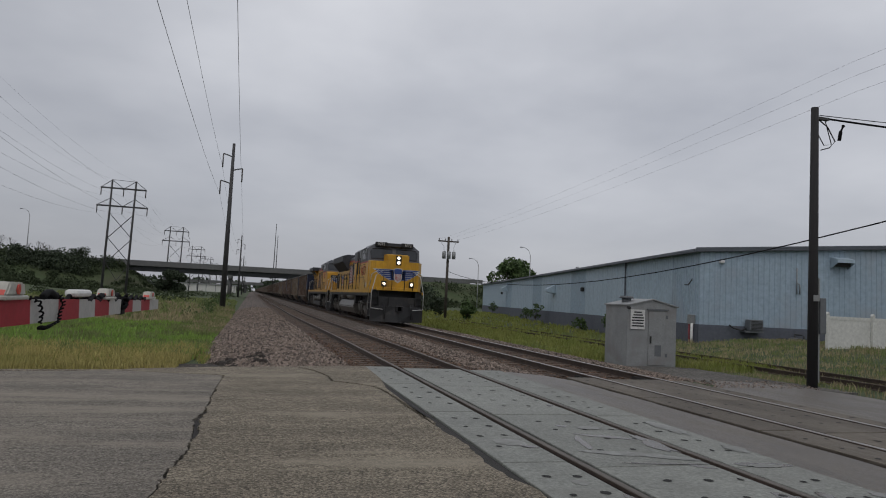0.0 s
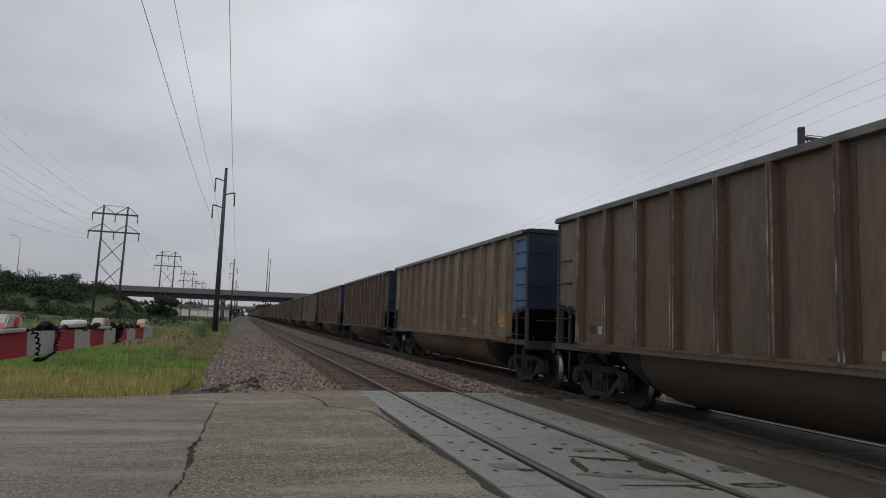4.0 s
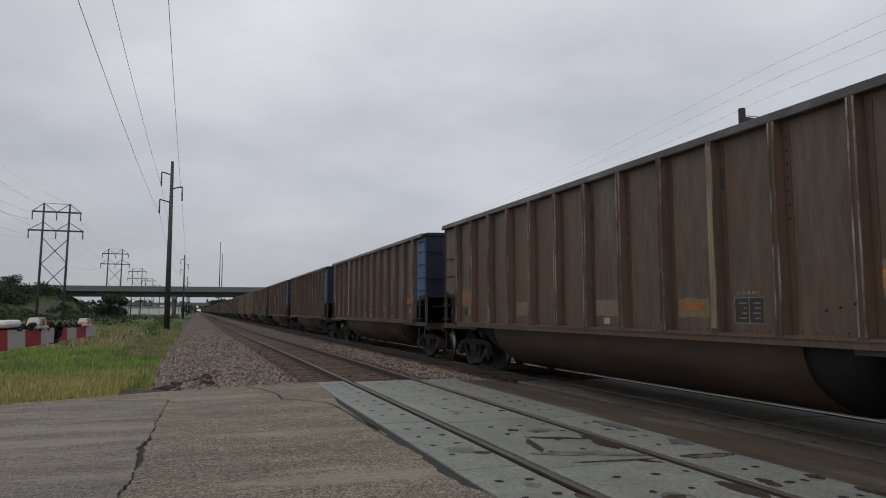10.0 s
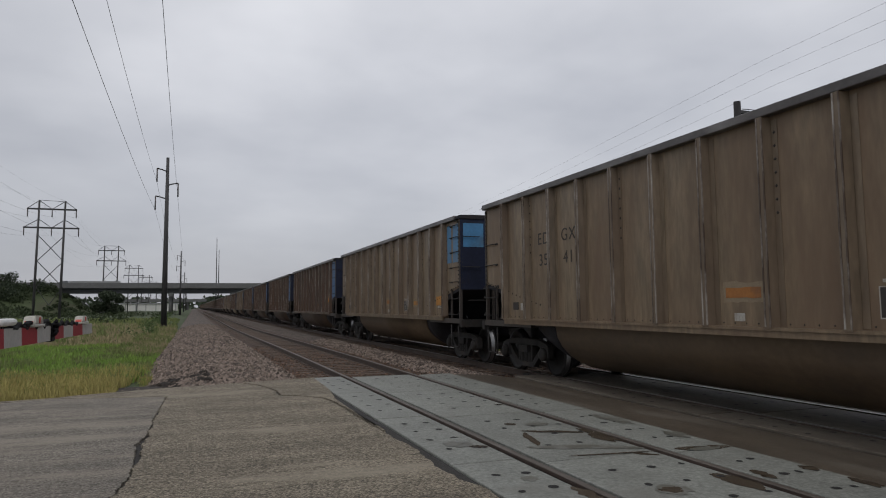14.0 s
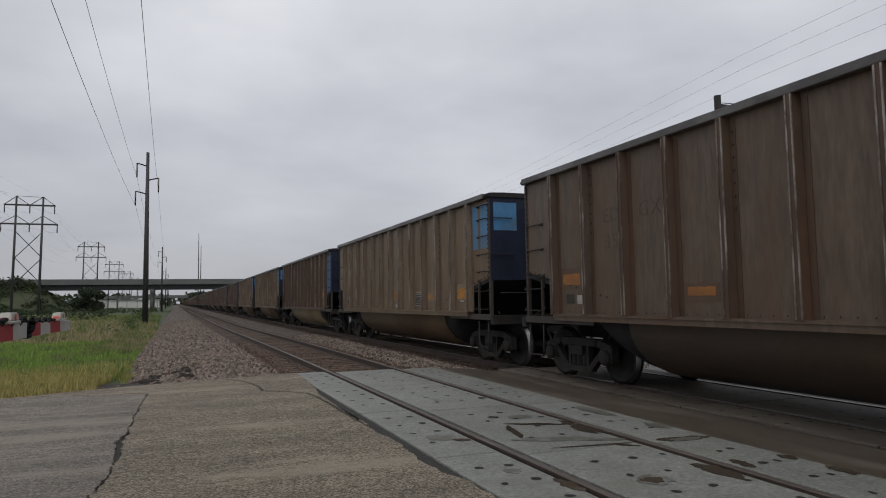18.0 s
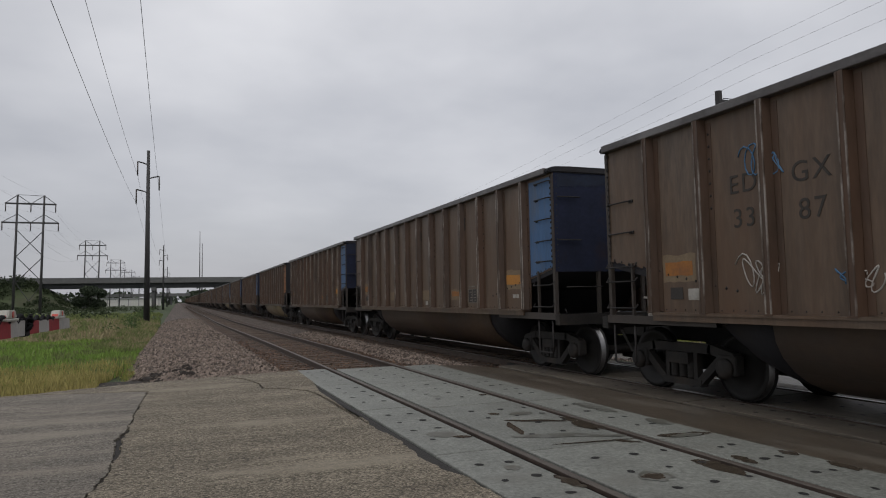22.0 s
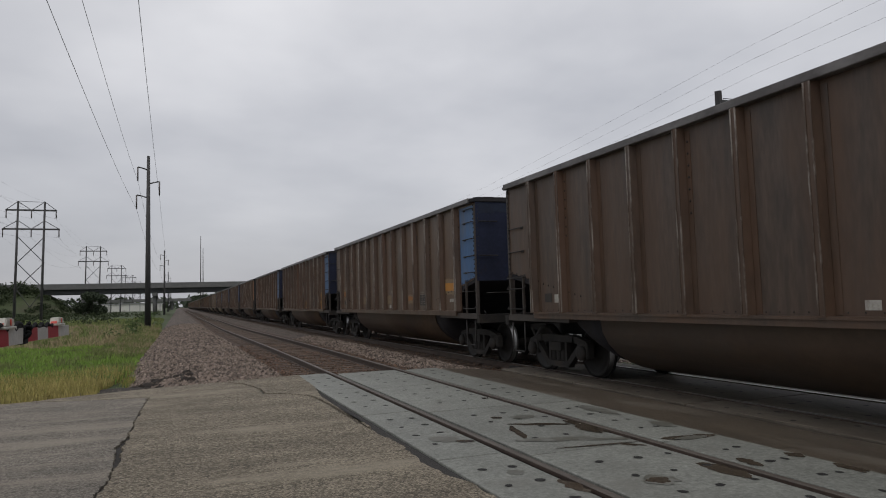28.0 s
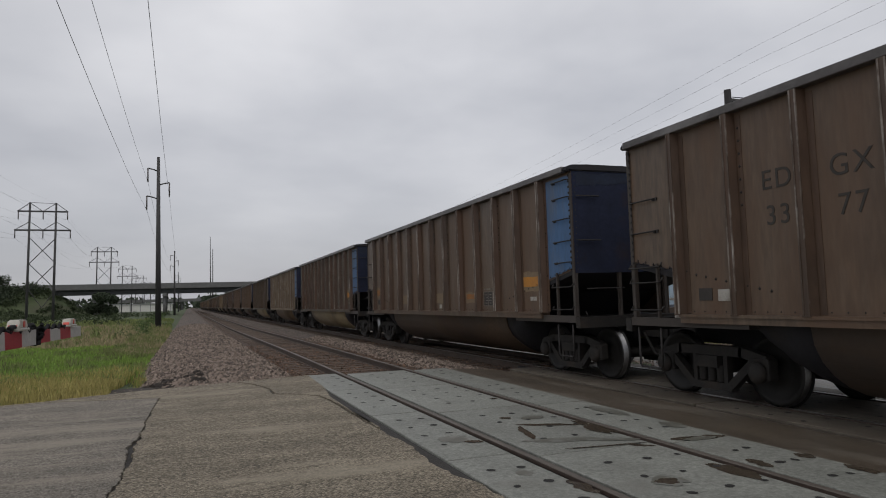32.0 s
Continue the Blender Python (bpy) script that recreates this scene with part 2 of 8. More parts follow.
    if random_amount or island:
        if island:
            o = nt.nodes.new("ShaderNodeNewGeometry").outputs["Random Per Island"]
            amount = island
        else:
            o = nt.nodes.new("ShaderNodeObjectInfo").outputs["Random"]
            amount = random_amount
        r = nt.nodes.new("ShaderNodeMapRange")
        r.inputs[3].default_value, r.inputs[4].default_value = 1 - amount, 1 + amount
        nt.links.new(o, r.inputs[0])
        g = nt.nodes.new("ShaderNodeCombineColor")
        for k in range(3):
            nt.links.new(r.outputs[0], g.inputs[k])
        col = mix(1.0, col, g.outputs[0], "MULTIPLY")
    nt.links.new(col, p.inputs["Base Color"])
    if bump:
        nb = noise_node(bump_scale, 4)
        b = nt.nodes.new("ShaderNodeBump")
        b.inputs["Strength"].default_value, b.inputs["Distance"].default_value = bump, 0.02
        nt.links.new(nb.outputs["Fac"], b.inputs["Height"])
        nt.links.new(b.outputs[0], p.inputs["Normal"])
    return m


def glow(name, colour, strength):
    m = bpy.data.materials.new(name)
    m.use_nodes = True
    p = m.node_tree.nodes["Principled BSDF"]
    p.inputs["Base Color"].default_value = (*colour, 1)
    p.inputs["Emission Color"].default_value = (*colour, 1)
    p.inputs["Emission Strength"].default_value = strength
    return m


M = dict(
    grass_soil=mat("grass_soil", (0.044, 0.070, 0.024), (0.060, 0.078, 0.030), 0.95, scale=0.25, dirt=(0.052, 0.048, 0.026), dirt_scale=0.05, bump=0.6, bump_scale=12),
    asphalt=mat("asphalt", (0.305, 0.266, 0.203), (0.210, 0.182, 0.140), 0.9, scale=0.9, stretch=(0.55, 1.9, 1), dirt=(0.345, 0.305, 0.235), dirt_scale=0.55,
                dirt_at=(0.54, 0.70), bump=0.9, bump_scale=55, spec=0.25, agg=(58, 0.50), speckle=(9, 0.12)),
    asphalt_grey=mat("asphalt_grey", (0.290, 0.262, 0.220), (0.198, 0.179, 0.154), 0.9, scale=0.8, stretch=(0.45, 2.2, 1), dirt=(0.325, 0.29, 0.235), dirt_scale=0.6,
                     dirt_at=(0.50, 0.70), bump=0.8, bump_scale=60, spec=0.25, agg=(62, 0.40), speckle=(10, 0.10)),
    tar=mat("tar", (0.040, 0.037, 0.034), rough=0.9, scale=6, bump=0.6, bump_scale=50),
    patch=mat("patch_asphalt", (0.108, 0.087, 0.064), (0.070, 0.056, 0.042), 0.40, scale=1.3, stretch=(1.6, 0.35, 1), dirt=(0.135, 0.118, 0.094), dirt_scale=1.0, rough2=0.6, bump=0.25, bump_scale=60, speckle=(45, 0.25), spec=0.5),
    panel_dirty=mat("tan_concrete_panel", (0.172, 0.152, 0.124), (0.118, 0.101, 0.080), 0.72, scale=1.3, stretch=(1.3, 0.35, 1), dirt=(0.066, 0.054, 0.041), dirt_scale=0.9, dirt_at=(0.44, 0.68), rough2=0.62, spec=0.25, bump=0.25, bump_scale=45, speckle=(50, 0.18), random_amount=0.1, shift=True),
    panel=mat("concrete_panel", (0.232, 0.240, 0.214), (0.182, 0.189, 0.168), 0.62, scale=1.6, dirt=(0.150, 0.148, 0.128), dirt_scale=0.9, dirt_at=(0.56, 0.80),
              rough2=0.55, bump=0.3, bump_scale=40, random_amount=0.08, speckle=(30, 0.24), shift=True),
    silt=mat("pale_silt", (0.235, 0.205, 0.160), (0.185, 0.158, 0.122), 0.9, scale=6, dirt=(0.12, 0.10, 0.078), dirt_scale=3),
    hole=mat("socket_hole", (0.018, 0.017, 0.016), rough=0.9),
    puddle=mat("puddle", (0.078, 0.063, 0.047), (0.058, 0.046, 0.034), rough=0.16, spec=0.34, scale=5, dirt=(0.115, 0.100, 0.078), dirt_scale=5, dirt_at=(0.5, 0.66), rough2=0.3),
    damp=mat("damp_concrete", (0.145, 0.145, 0.122), (0.118, 0.117, 0.097), 0.35, scale=4, dirt=(0.20, 0.202, 0.184), dirt_scale=4, dirt_at=(0.5, 0.6)),
    rail=mat("rail_steel", (0.088, 0.062, 0.048), (0.058, 0.042, 0.033), 0.7, metal=0.2, scale=4, bump=0.2, bump_scale=60),
    rail_top=mat("rail_head", (0.128, 0.110, 0.092), (0.088, 0.074, 0.061), 0.58, metal=0.2, scale=6, stretch=(1, 0.2, 1)),
    rail_shine=mat("rail_head_polished", (0.42, 0.40, 0.38), (0.30, 0.27, 0.25), 0.38, metal=0.9, scale=5, stretch=(1, 0.1, 1)),
    rubber=mat("flangeway_rubber", (0.03, 0.028, 0.026), rough=0.8, scale=5),
    tie=mat("tie_wood", (0.125, 0.088, 0.064), (0.062, 0.045, 0.035), 0.9, scale=5, stretch=(0.6, 5, 5), bump=0.6, bump_scale=30, random_amount=0.25),
    ballast_bed=mat("ballast_bed", (0.150, 0.118, 0.098), (0.095, 0.076, 0.063), 0.95, scale=3, dirt=(0.075, 0.056, 0.046), dirt_scale=1.5, bump=1.0, bump_scale=18, agg=(14, 0.6)),
    ballast_rust=mat("rusty_ballast_bed", (0.095, 0.058, 0.039), (0.060, 0.038, 0.027), 0.95, scale=3, dirt=(0.085, 0.058, 0.042), dirt_scale=2.0, bump=1.0, bump_scale=18, agg=(16, 0.5)),
    stone=mat("ballast_stone", (0.235, 0.186, 0.152), (0.150, 0.120, 0.100), 0.9, scale=5, bump=0.3, bump_scale=60, island=0.72),
    stone_rust=mat("rusty_stone", (0.165, 0.102, 0.068), (0.092, 0.060, 0.043), 0.9, scale=5, bump=0.3, bump_scale=60, island=0.6),
    dirt=mat("dark_dirt", (0.028, 0.022, 0.018), (0.045, 0.036, 0.028), 0.9, scale=5, bump=0.9, bump_scale=30),
    gravel_pad=mat("gravel_pad", (0.155, 0.145, 0.128), (0.095, 0.088, 0.078), 0.95, scale=1.2, dirt=(0.05, 0.045, 0.04), dirt_scale=0.8, dirt_at=(0.52, 0.66), bump=0.8, bump_scale=40, agg=(22, 0.5)),
    blade_green=mat("grass_blades", (0.200, 0.240, 0.062), (0.27, 0.275, 0.085), 0.75, scale=0.6, island=0.22, spec=0.15),
    blade_lush=mat("clover_blades", (0.205, 0.335, 0.075), (0.26, 0.360, 0.090), 0.75, scale=0.6, island=0.2, spec=0.15),
    blade_dry=mat("dry_grass_blades", (0.47, 0.395, 0.160), (0.36, 0.33, 0.12), 0.8, scale=0.6, island=0.25, spec=0.15),
    meadow_tan=mat("meadow_tan_blades", (0.400, 0.335, 0.200), (0.320, 0.285, 0.165), 0.8, scale=0.15, island=0.25, spec=0.15),
    meadow_green=mat("meadow_green_blades", (0.175, 0.225, 0.085), (0.235, 0.262, 0.105), 0.8, scale=0.12, island=0.25, spec=0.15),
    leaf=mat("leaves", (0.060, 0.100, 0.036), (0.085, 0.125, 0.045), 0.7, scale=0.5, island=0.4, spec=0.25),
    scrub=mat("scrub_leaves", (0.046, 0.062, 0.032), (0.062, 0.080, 0.040), 0.8, scale=0.12, island=0.25, spec=0.15),
    leaf_dark=mat("dark_leaves", (0.044, 0.058, 0.036), (0.055, 0.072, 0.044), 0.75, scale=0.4, island=0.4, spec=0.2),
    bark=mat("bark", (0.10, 0.085, 0.07), (0.06, 0.05, 0.042), 0.9, scale=8, stretch=(3, 3, 0.5), bump=0.6),
    pole_wood=mat("pole_wood", (0.030, 0.028, 0.029), (0.021, 0.020, 0.021), 0.85, scale=6, stretch=(4, 4, 0.3), bump=0.5, bump_scale=25),
    pole_steel=mat("weathered_pole", (0.076, 0.074, 0.074), (0.054, 0.054, 0.056), 0.7, metal=0.2, scale=3, stretch=(3, 3, 0.3)),
    galv=mat("galvanised", (0.34, 0.35, 0.35), (0.27, 0.28, 0.28), 0.55, metal=0.35, scale=2.5, dirt=(0.26, 0.25, 0.24), dirt_scale=1.4, bump=0.1),
    wire=mat("wire", (0.03, 0.03, 0.032), rough=0.6),
    porcelain=mat("insulator", (0.09, 0.075, 0.07), rough=0.3),
    bridge_conc=mat("bridge_concrete", (0.165, 0.168, 0.165), (0.13, 0.133, 0.13), 0.85, scale=0.2, dirt=(0.13, 0.13, 0.126), dirt_scale=0.3),
    girder=mat("girder_paint", (0.065, 0.07, 0.072), (0.05, 0.055, 0.057), 0.7, scale=0.4),
    shed_blue=mat("corrugated_steel", (0.36, 0.455, 0.535), (0.325, 0.415, 0.495), 0.5, scale=0.4, dirt=(0.33, 0.38, 0.43), dirt_scale=0.35, spec=0.4),
    shed_pale=mat("pale_panel", (0.41, 0.51, 0.585), (0.375, 0.47, 0.545), 0.5, scale=0.4),
    shed_dark=mat("wainscot_block", (0.115, 0.125, 0.15), (0.095, 0.105, 0.13), 0.75, scale=0.8),
    roof_dark=mat("roof_trim", (0.12, 0.135, 0.155), (0.10, 0.11, 0.13), 0.6, scale=1.0),
    white_vinyl=mat("white_vinyl", (0.66, 0.66, 0.62), (0.64, 0.64, 0.60), 0.5, scale=1),
    red_pipe=mat("red_paint", (0.25, 0.05, 0.06), rough=0.6),
    gate_red=mat("gate_red", (0.33, 0.018, 0.028), (0.28, 0.016, 0.024), 0.6, scale=3, dirt=(0.24, 0.03, 0.032), spec=0.3),
    gate_white=mat("gate_white", (0.43, 0.42, 0.395), (0.38, 0.37, 0.35), 0.55, scale=3, dirt=(0.36, 0.35, 0.33)),
    plastic_white=mat("lamp_housing", (0.46, 0.45, 0.40), (0.40, 0.39, 0.34), 0.5, scale=4),
    black_cable=mat("black_cable", (0.010, 0.010, 0.011), rough=0.8, spec=0.15),
    lens_red=mat("red_lens", (0.62, 0.085, 0.06), rough=0.3),
    grey_box=mat("grey_box", (0.15, 0.16, 0.17), (0.12, 0.13, 0.14), 0.6, scale=2),
    sign_white=mat("sign_white", (0.75, 0.75, 0.73), rough=0.5),
    ink=mat("black_ink", (0.03, 0.03, 0.03), rough=0.6),
)

# ---------------------------------------------------------------- ground, road, railway
def smooth(a, b, v):
    t = min(1.0, max(0.0, (v - a) / (b - a)))
    return t * t * (3 - 2 * t)


def gz(x, y):
    """Height of the natural ground."""
    z = -0.06 - 0.42 * smooth(13, 24, y)
    if x > 6.0:
        z = -0.07 - 0.40 * max(smooth(6.2, 9.5, x), 0.45 * smooth(13.0, 15.5, y)) + 0.72 * smooth(15, 23, x) * smooth(44, 26, y)
    elif -4.4 < x:
        z = -0.5 - 0.45 * smooth(18, 45, y)
    else:
        z -= 0.30 * smooth(-7.5, -4.6, x) * smooth(18, 45, y)
    for lim, span, s in ((-25.5, 16.0, -1), (30.0, 16.0, 1)):
        ramp = smooth(0, 1, (x - lim) * s / span)
        crest = max(0.0, 7.5 - max(0.0, abs(y - 216) - 8) * 0.36)
        if ramp > 0:
            z = max(z, crest * ramp - 0.4)
    if x < -34:
        z += 2.4 * smooth(-34, -75, x) * smooth(90, 170, y) * smooth(420, 260, y)
    return z


def make_ground():
    xs = sorted(set([-2600, -1500, -800, -400, -250, -180, -140, -110] + [-90 + 3 * i for i in range(29)] + [-6 + 0.75 * i for i in range(28)]
                    + [16 + 2.5 * i for i in range(34)] + [110, 150, 220, 350, 600, 1200, 2600]))
    ys = sorted(set([-500, -200, -100, -60] + [-40 + 3 * i for i in range(17)] + [11 + 1.0 * i for i in range(30)] + [42 + 4 * i for i in range(70)]
                    + [330, 360, 420, 500, 650, 900, 1400, 2200, 4200]))
    verts = [(x, y, gz(x, y) + 0.05 * noise.noise((x * 0.4, y * 0.4, 0)) * (y > 14)) for y in ys for x in xs]
    n = len(xs)
    faces = [(j * n + i, j * n + i + 1, (j + 1) * n + i + 1, (j + 1) * n + i) for j in range(len(ys) - 1) for i in range(n - 1)]
    ob = raw("ground", verts, faces, M["grass_soil"], smooth=True)
    tagged(ob, "rough grassy ground with a highway embankment", "ground", kind="structure")


make_ground()


def ragged(pts, step=0.12, amp=0.02, seed=0, closed=False):
    """A polyline broken into short, uneven steps."""
    rng = random.Random(seed)
    out = []
    seq = list(zip(pts, pts[1:] + pts[:1])) if closed else list(zip(pts, pts[1:]))
    for a, b in seq:
        k = max(1, int(math.dist(a, b) / step))
        for i in range(k):
            t = i / k
            j = 0 if i == 0 else amp
            out.append((a[0] + (b[0] - a[0]) * t + rng.uniform(-j, j), a[1] + (b[1] - a[1]) * t + rng.uniform(-j, j)))
    if not closed:
        out.append(pts[-1])
    return out


def slab(name, outline, z0, z1, material, parent=None, kind="", label="", category=""):
    bm = bmesh.new()
    prism(bm, outline, "z", z0, z1)
    ob = part(name, bm, material, parent)
    if kind:
        tagged(ob, label, category, kind=kind)
    return ob


CRACK = [(-3.51, 12.78), (-3.53, 12.03), (-3.58, 10.66), (-3.58, 9.73), (-3.60, 9.08), (-3.67, 8.66), (-3.64, 8.28), (-3.61, 7.67), (-3.62, 7.04), (-3.70, 6.35), (-3.78, 5.0), (-3.75, 0.0), (-3.9, -6.0), (-3.8, -30.0)]
SEAM = [(-2.18, 14.30), (-1.87, 13.65), (-1.70, 12.80), (-1.73, 12.15), (-1.39, 11.88), (-1.09, 11.47), (-1.03, 11.08), (-0.99, 10.2), (-0.99, 9.3), (-0.95, 8.3)]

road = thing("road", "worn, cracked grey-brown asphalt road over the tracks", "road", kind="structure")
crack_a = ragged(CRACK, 0.07, 0.022, 3)
crack_b = [(x + 0.014 + 0.05 * abs(noise.noise((y * 1.7, 0, 0))) + 0.05 * smooth(9.3, 8.7, y) * smooth(7.4, 7.9, y), y) for x, y in crack_a]
north_a = ragged([(-40.0, 10.6), (-12.0, 12.3), (-7.0, 12.86), (-5.21, 13.22), (-4.45, 13.02), (-3.52, 12.78)], 0.15, 0.02, 4)
slab("asphalt_slab", north_a + crack_a[1:] + [(-40.0, -30.0)], -0.25, 0.0, M["asphalt_grey"], road)
seam_w = ragged(SEAM, 0.1, 0.015, 5)
north_b = ragged([(-40.0, 10.75), (-12.0, 12.5), (-7.0, 13.1), (-5.36, 13.36), (-4.67, 13.69), (-3.71, 14.05), (-2.26, 14.38)], 0.15, 0.035, 6)
inner = [(x + 0.0, y + 0.035 + 0.02 * noise.noise((x * 2, 0, 5))) for x, y in north_a][:-1]
slab("asphalt_slab", north_b + seam_w[1:] + [(-0.95, 8.25)] + ragged([(-0.945, 8.2), (-0.89, 7.49), (-0.90, 6.88), (-0.94, 6.33), (-0.90, 5.82), (-0.81, 5.49), (-0.82, 5.04), (-0.86, 4.0), (-0.82, 2.0), (-0.85, -30.0)], 0.10, 0.022, 7)[1:] + crack_b[::-1] + inner[::-1],
     -0.25, 0.004, M["asphalt"], road)
seam_e = [(x + 0.05 + 0.03 * noise.noise((y * 4, 0, 2)), y + 0.04) for x, y in seam_w]
slab("asphalt_slab", seam_e[::-1] + ragged([(-2.15, 14.42), (-1.2, 14.62), (-0.70, 14.75)], 0.15, 0.03, 8) + [(-0.765, 12.6), (-0.91, 11.3), (-0.93, 8.35)], -0.25, 0.006, M["asphalt"], road)
slab("crack_bed", [(-7.5, 12.6), (-4.2, 13.2), (-2.3, 14.2), (-0.8, 14.5), (-0.77, 12.0), (-0.77, -29.0), (-4.2, -29.0), (-7.5, 12.0)], -0.3, -0.03, M["tar"], road)
slab("asphalt_strip", ragged([(2.10, -14.0), (2.10, 13.6), (2.35, 14.3), (3.0, 13.6), (3.24, 12.9), (3.24, -14.0)], 0.25, 0.02, 9, True), -0.25, -0.012, M["patch"], road)
slab("asphalt_strip", ragged([(6.18, -14.0), (6.18, 12.3), (7.2, 13.6), (8.4, 13.2), (8.9, 11.5), (9.0, -14.0)], 0.25, 0.03, 10, True), -0.25, -0.05, M["patch"], road)
slab("asphalt_slab", [(9.0, -30.0), (9.0, 11.0), (16.0, 9.5), (45.0, 8.0), (45.0, -30.0)], -0.6, -0.28, M["asphalt_grey"], road)

# crossing panels, each with its row of dark sockets
RAILS = (0.0, 1.462, 4.095, 5.557)


def socket_mesh(cols, w):
    """Lifting sockets: four even rows to a panel, flat ovals with pit shade in their colour."""
    bm = bmesh.new()
    rng = random.Random(int(w * 1000))
    for cx0 in cols:
        for row in (0.66, 1.20, 1.73, 2.25):
            if rng.random() < 0.06:
                continue
            cx, cy = cx0 + rng.uniform(-0.02, 0.02), row + rng.uniform(-0.03, 0.03)
            a, b, g = rng.uniform(0.026, 0.046), rng.uniform(0.030, 0.050), rng.uniform(-0.8, 0.8)
            vs = []
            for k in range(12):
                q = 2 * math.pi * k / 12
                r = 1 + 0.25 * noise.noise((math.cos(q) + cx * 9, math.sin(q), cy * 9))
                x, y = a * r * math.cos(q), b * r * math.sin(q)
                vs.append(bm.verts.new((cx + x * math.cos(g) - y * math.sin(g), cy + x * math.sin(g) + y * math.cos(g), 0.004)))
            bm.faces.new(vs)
    return mesh_of("sockets", bm, M["hole"])


crossing = thing("crossing_surface", "grey precast concrete level crossing panels with dark sockets", "crossing", kind="structure")
STRIPS = ((-0.765, -0.095, 14.85, (0.21, 0.505)), (0.10, 1.362, 14.62, (0.42, 0.80, 1.14)), (1.555, 2.27, 14.5, (0.27, 0.44)), (3.36, 4.0, 13.45, (0.2, 0.5)), (4.195, 5.457, 13.25, (0.3, 0.63, 0.95)),
          (5.65, 6.02, 13.1, (0.2,)))
for x0, x1, ytop, cols in STRIPS:
    bm = bmesh.new()
    box(bm, 0, x1 - x0, 0, 2.772, -0.16, 0, 0.010)
    me = mesh_of("concrete_panel", bm, M["panel" if x0 < 3 else "panel_dirty"])
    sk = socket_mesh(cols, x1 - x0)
    y = ytop - 2.8
    k = 0
    while y > -14:
        ob = new("concrete_panel", me)
        ob.parent = crossing
        ob.matrix_basis = pose(x0, y, -0.008 + 0.0012 * math.sin(k * 2.1), 0, 0.05 * math.sin(k * 1.7), 0.25 * math.sin(k * 2.9))
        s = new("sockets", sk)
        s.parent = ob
        y -= 2.8
        k += 1
for x0, x1 in ((-0.095, 0.10), (1.362, 1.555), (4.0, 4.195), (5.457, 5.65)):
    cuboid("flangeway", x0, x1, -14, 14.3, -0.2, -0.055, M["rubber"], crossing)


def blob(name, cx, cy, rx, ry, z, material, seed, parent, h=0.0012):
    pts = []
    for k in range(28):
        q = 2 * math.pi * k / 28
        r = 1 + 0.45 * noise.noise((math.cos(q) * 1.3 + seed * 7.1, math.sin(q) * 1.3, seed))
        pts.append((cx + rx * r * math.cos(q), cy + ry * r * math.sin(q)))
    bm = bmesh.new()
    prism(bm, pts, "z", z, z + h)
    return part(name, bm, material, parent)


def stain(name, pts, width, z, material, seed, parent):
    """A ragged damp smear along a line, thinning to its ends."""
    left, right = [], []
    n = 48
    seg = [math.dist(a, b) for a, b in zip(pts, pts[1:])]
    total = sum(seg)
    for i in range(n + 1):
        d = total * i / n
        k = 0
        while k < len(seg) - 1 and d > seg[k]:
            d -= seg[k]
            k += 1
        a, b = V(pts[k]), V(pts[k + 1])
        p = a.lerp(b, min(1, d / seg[k]))
        u = (b - a).normalized()
        w = width * (0.12 + max(0.0, math.sin(math.pi * i / n)) ** 0.6)
        wl = w * (0.85 + 0.55 * noise.noise((i * 0.10, seed * 3.3, 0)) + 0.10 * noise.noise((i * 0.4, seed, 4)))
        wr = w * (0.85 + 0.55 * noise.noise((i * 0.10, seed * 5.1, 9)) + 0.10 * noise.noise((i * 0.4, seed, 7)))
        left.append((p.x - u.y * max(0.004, wl), p.y + u.x * max(0.004, wl)))
        right.append((p.x + u.y * max(0.004, wr), p.y - u.x * max(0.004, wr)))
    bm = bmesh.new()
    a = [bm.verts.new((*q, z)) for q in left]
    b = [bm.verts.new((*q, z)) for q in right]
    for k in range(n):
        bm.faces.new((a[k], a[k + 1], b[k + 1], b[k]))
    ob = part(name, bm, material, parent)
    return ob


wet = thing("puddle", "shallow rain puddles and damp stains on the crossing panels", "puddle", kind="structure")
SMEARS = [([(0.60, 7.72), (0.78, 7.60), (0.98, 7.52), (1.24, 7.34)], 0.05, "puddle"), ([(0.60, 7.60), (0.50, 7.30), (0.47, 7.06), (0.40, 6.90)], 0.045, "puddle"),
          ([(0.24, 6.86), (0.62, 6.72), (0.98, 6.57), (1.36, 6.36)], 0.085, "damp"), ([(0.44, 6.33), (0.85, 6.26), (1.34, 6.20)], 0.018, "puddle"), ([(0.62, 8.22), (0.74, 8.12)], 0.05, "puddle"),
          ([(-0.50, 7.42), (-0.34, 7.28), (-0.22, 7.14)], 0.11, "damp"), ([(-0.30, 7.14), (-0.12, 7.04)], 0.05, "puddle"), ([(-0.40, 5.74), (-0.26, 5.68)], 0.07, "damp"), ([(-0.13, 5.34), (-0.11, 4.92)], 0.05, "puddle"),
          ([(1.66, 5.22), (1.62, 4.9)], 0.05, "puddle"), ([(1.62, 6.20), (1.86, 6.12), (2.24, 6.10)], 0.075, "puddle"), ([(1.10, 6.20), (1.30, 6.02)], 0.035, "puddle"),
          ([(0.35, 4.1), (0.62, 3.95)], 0.09, "damp"), ([(0.5, 9.95), (0.62, 9.88)], 0.04, "damp"), ([(1.22, 9.80), (1.32, 9.7)], 0.04, "puddle")]
for i, (pts_, w_, m_) in enumerate(SMEARS):
    stain("stain", pts_, w_ * 1.3, -0.0048 + 0.0003 * (i % 5), M[m_], i + 1, wet)


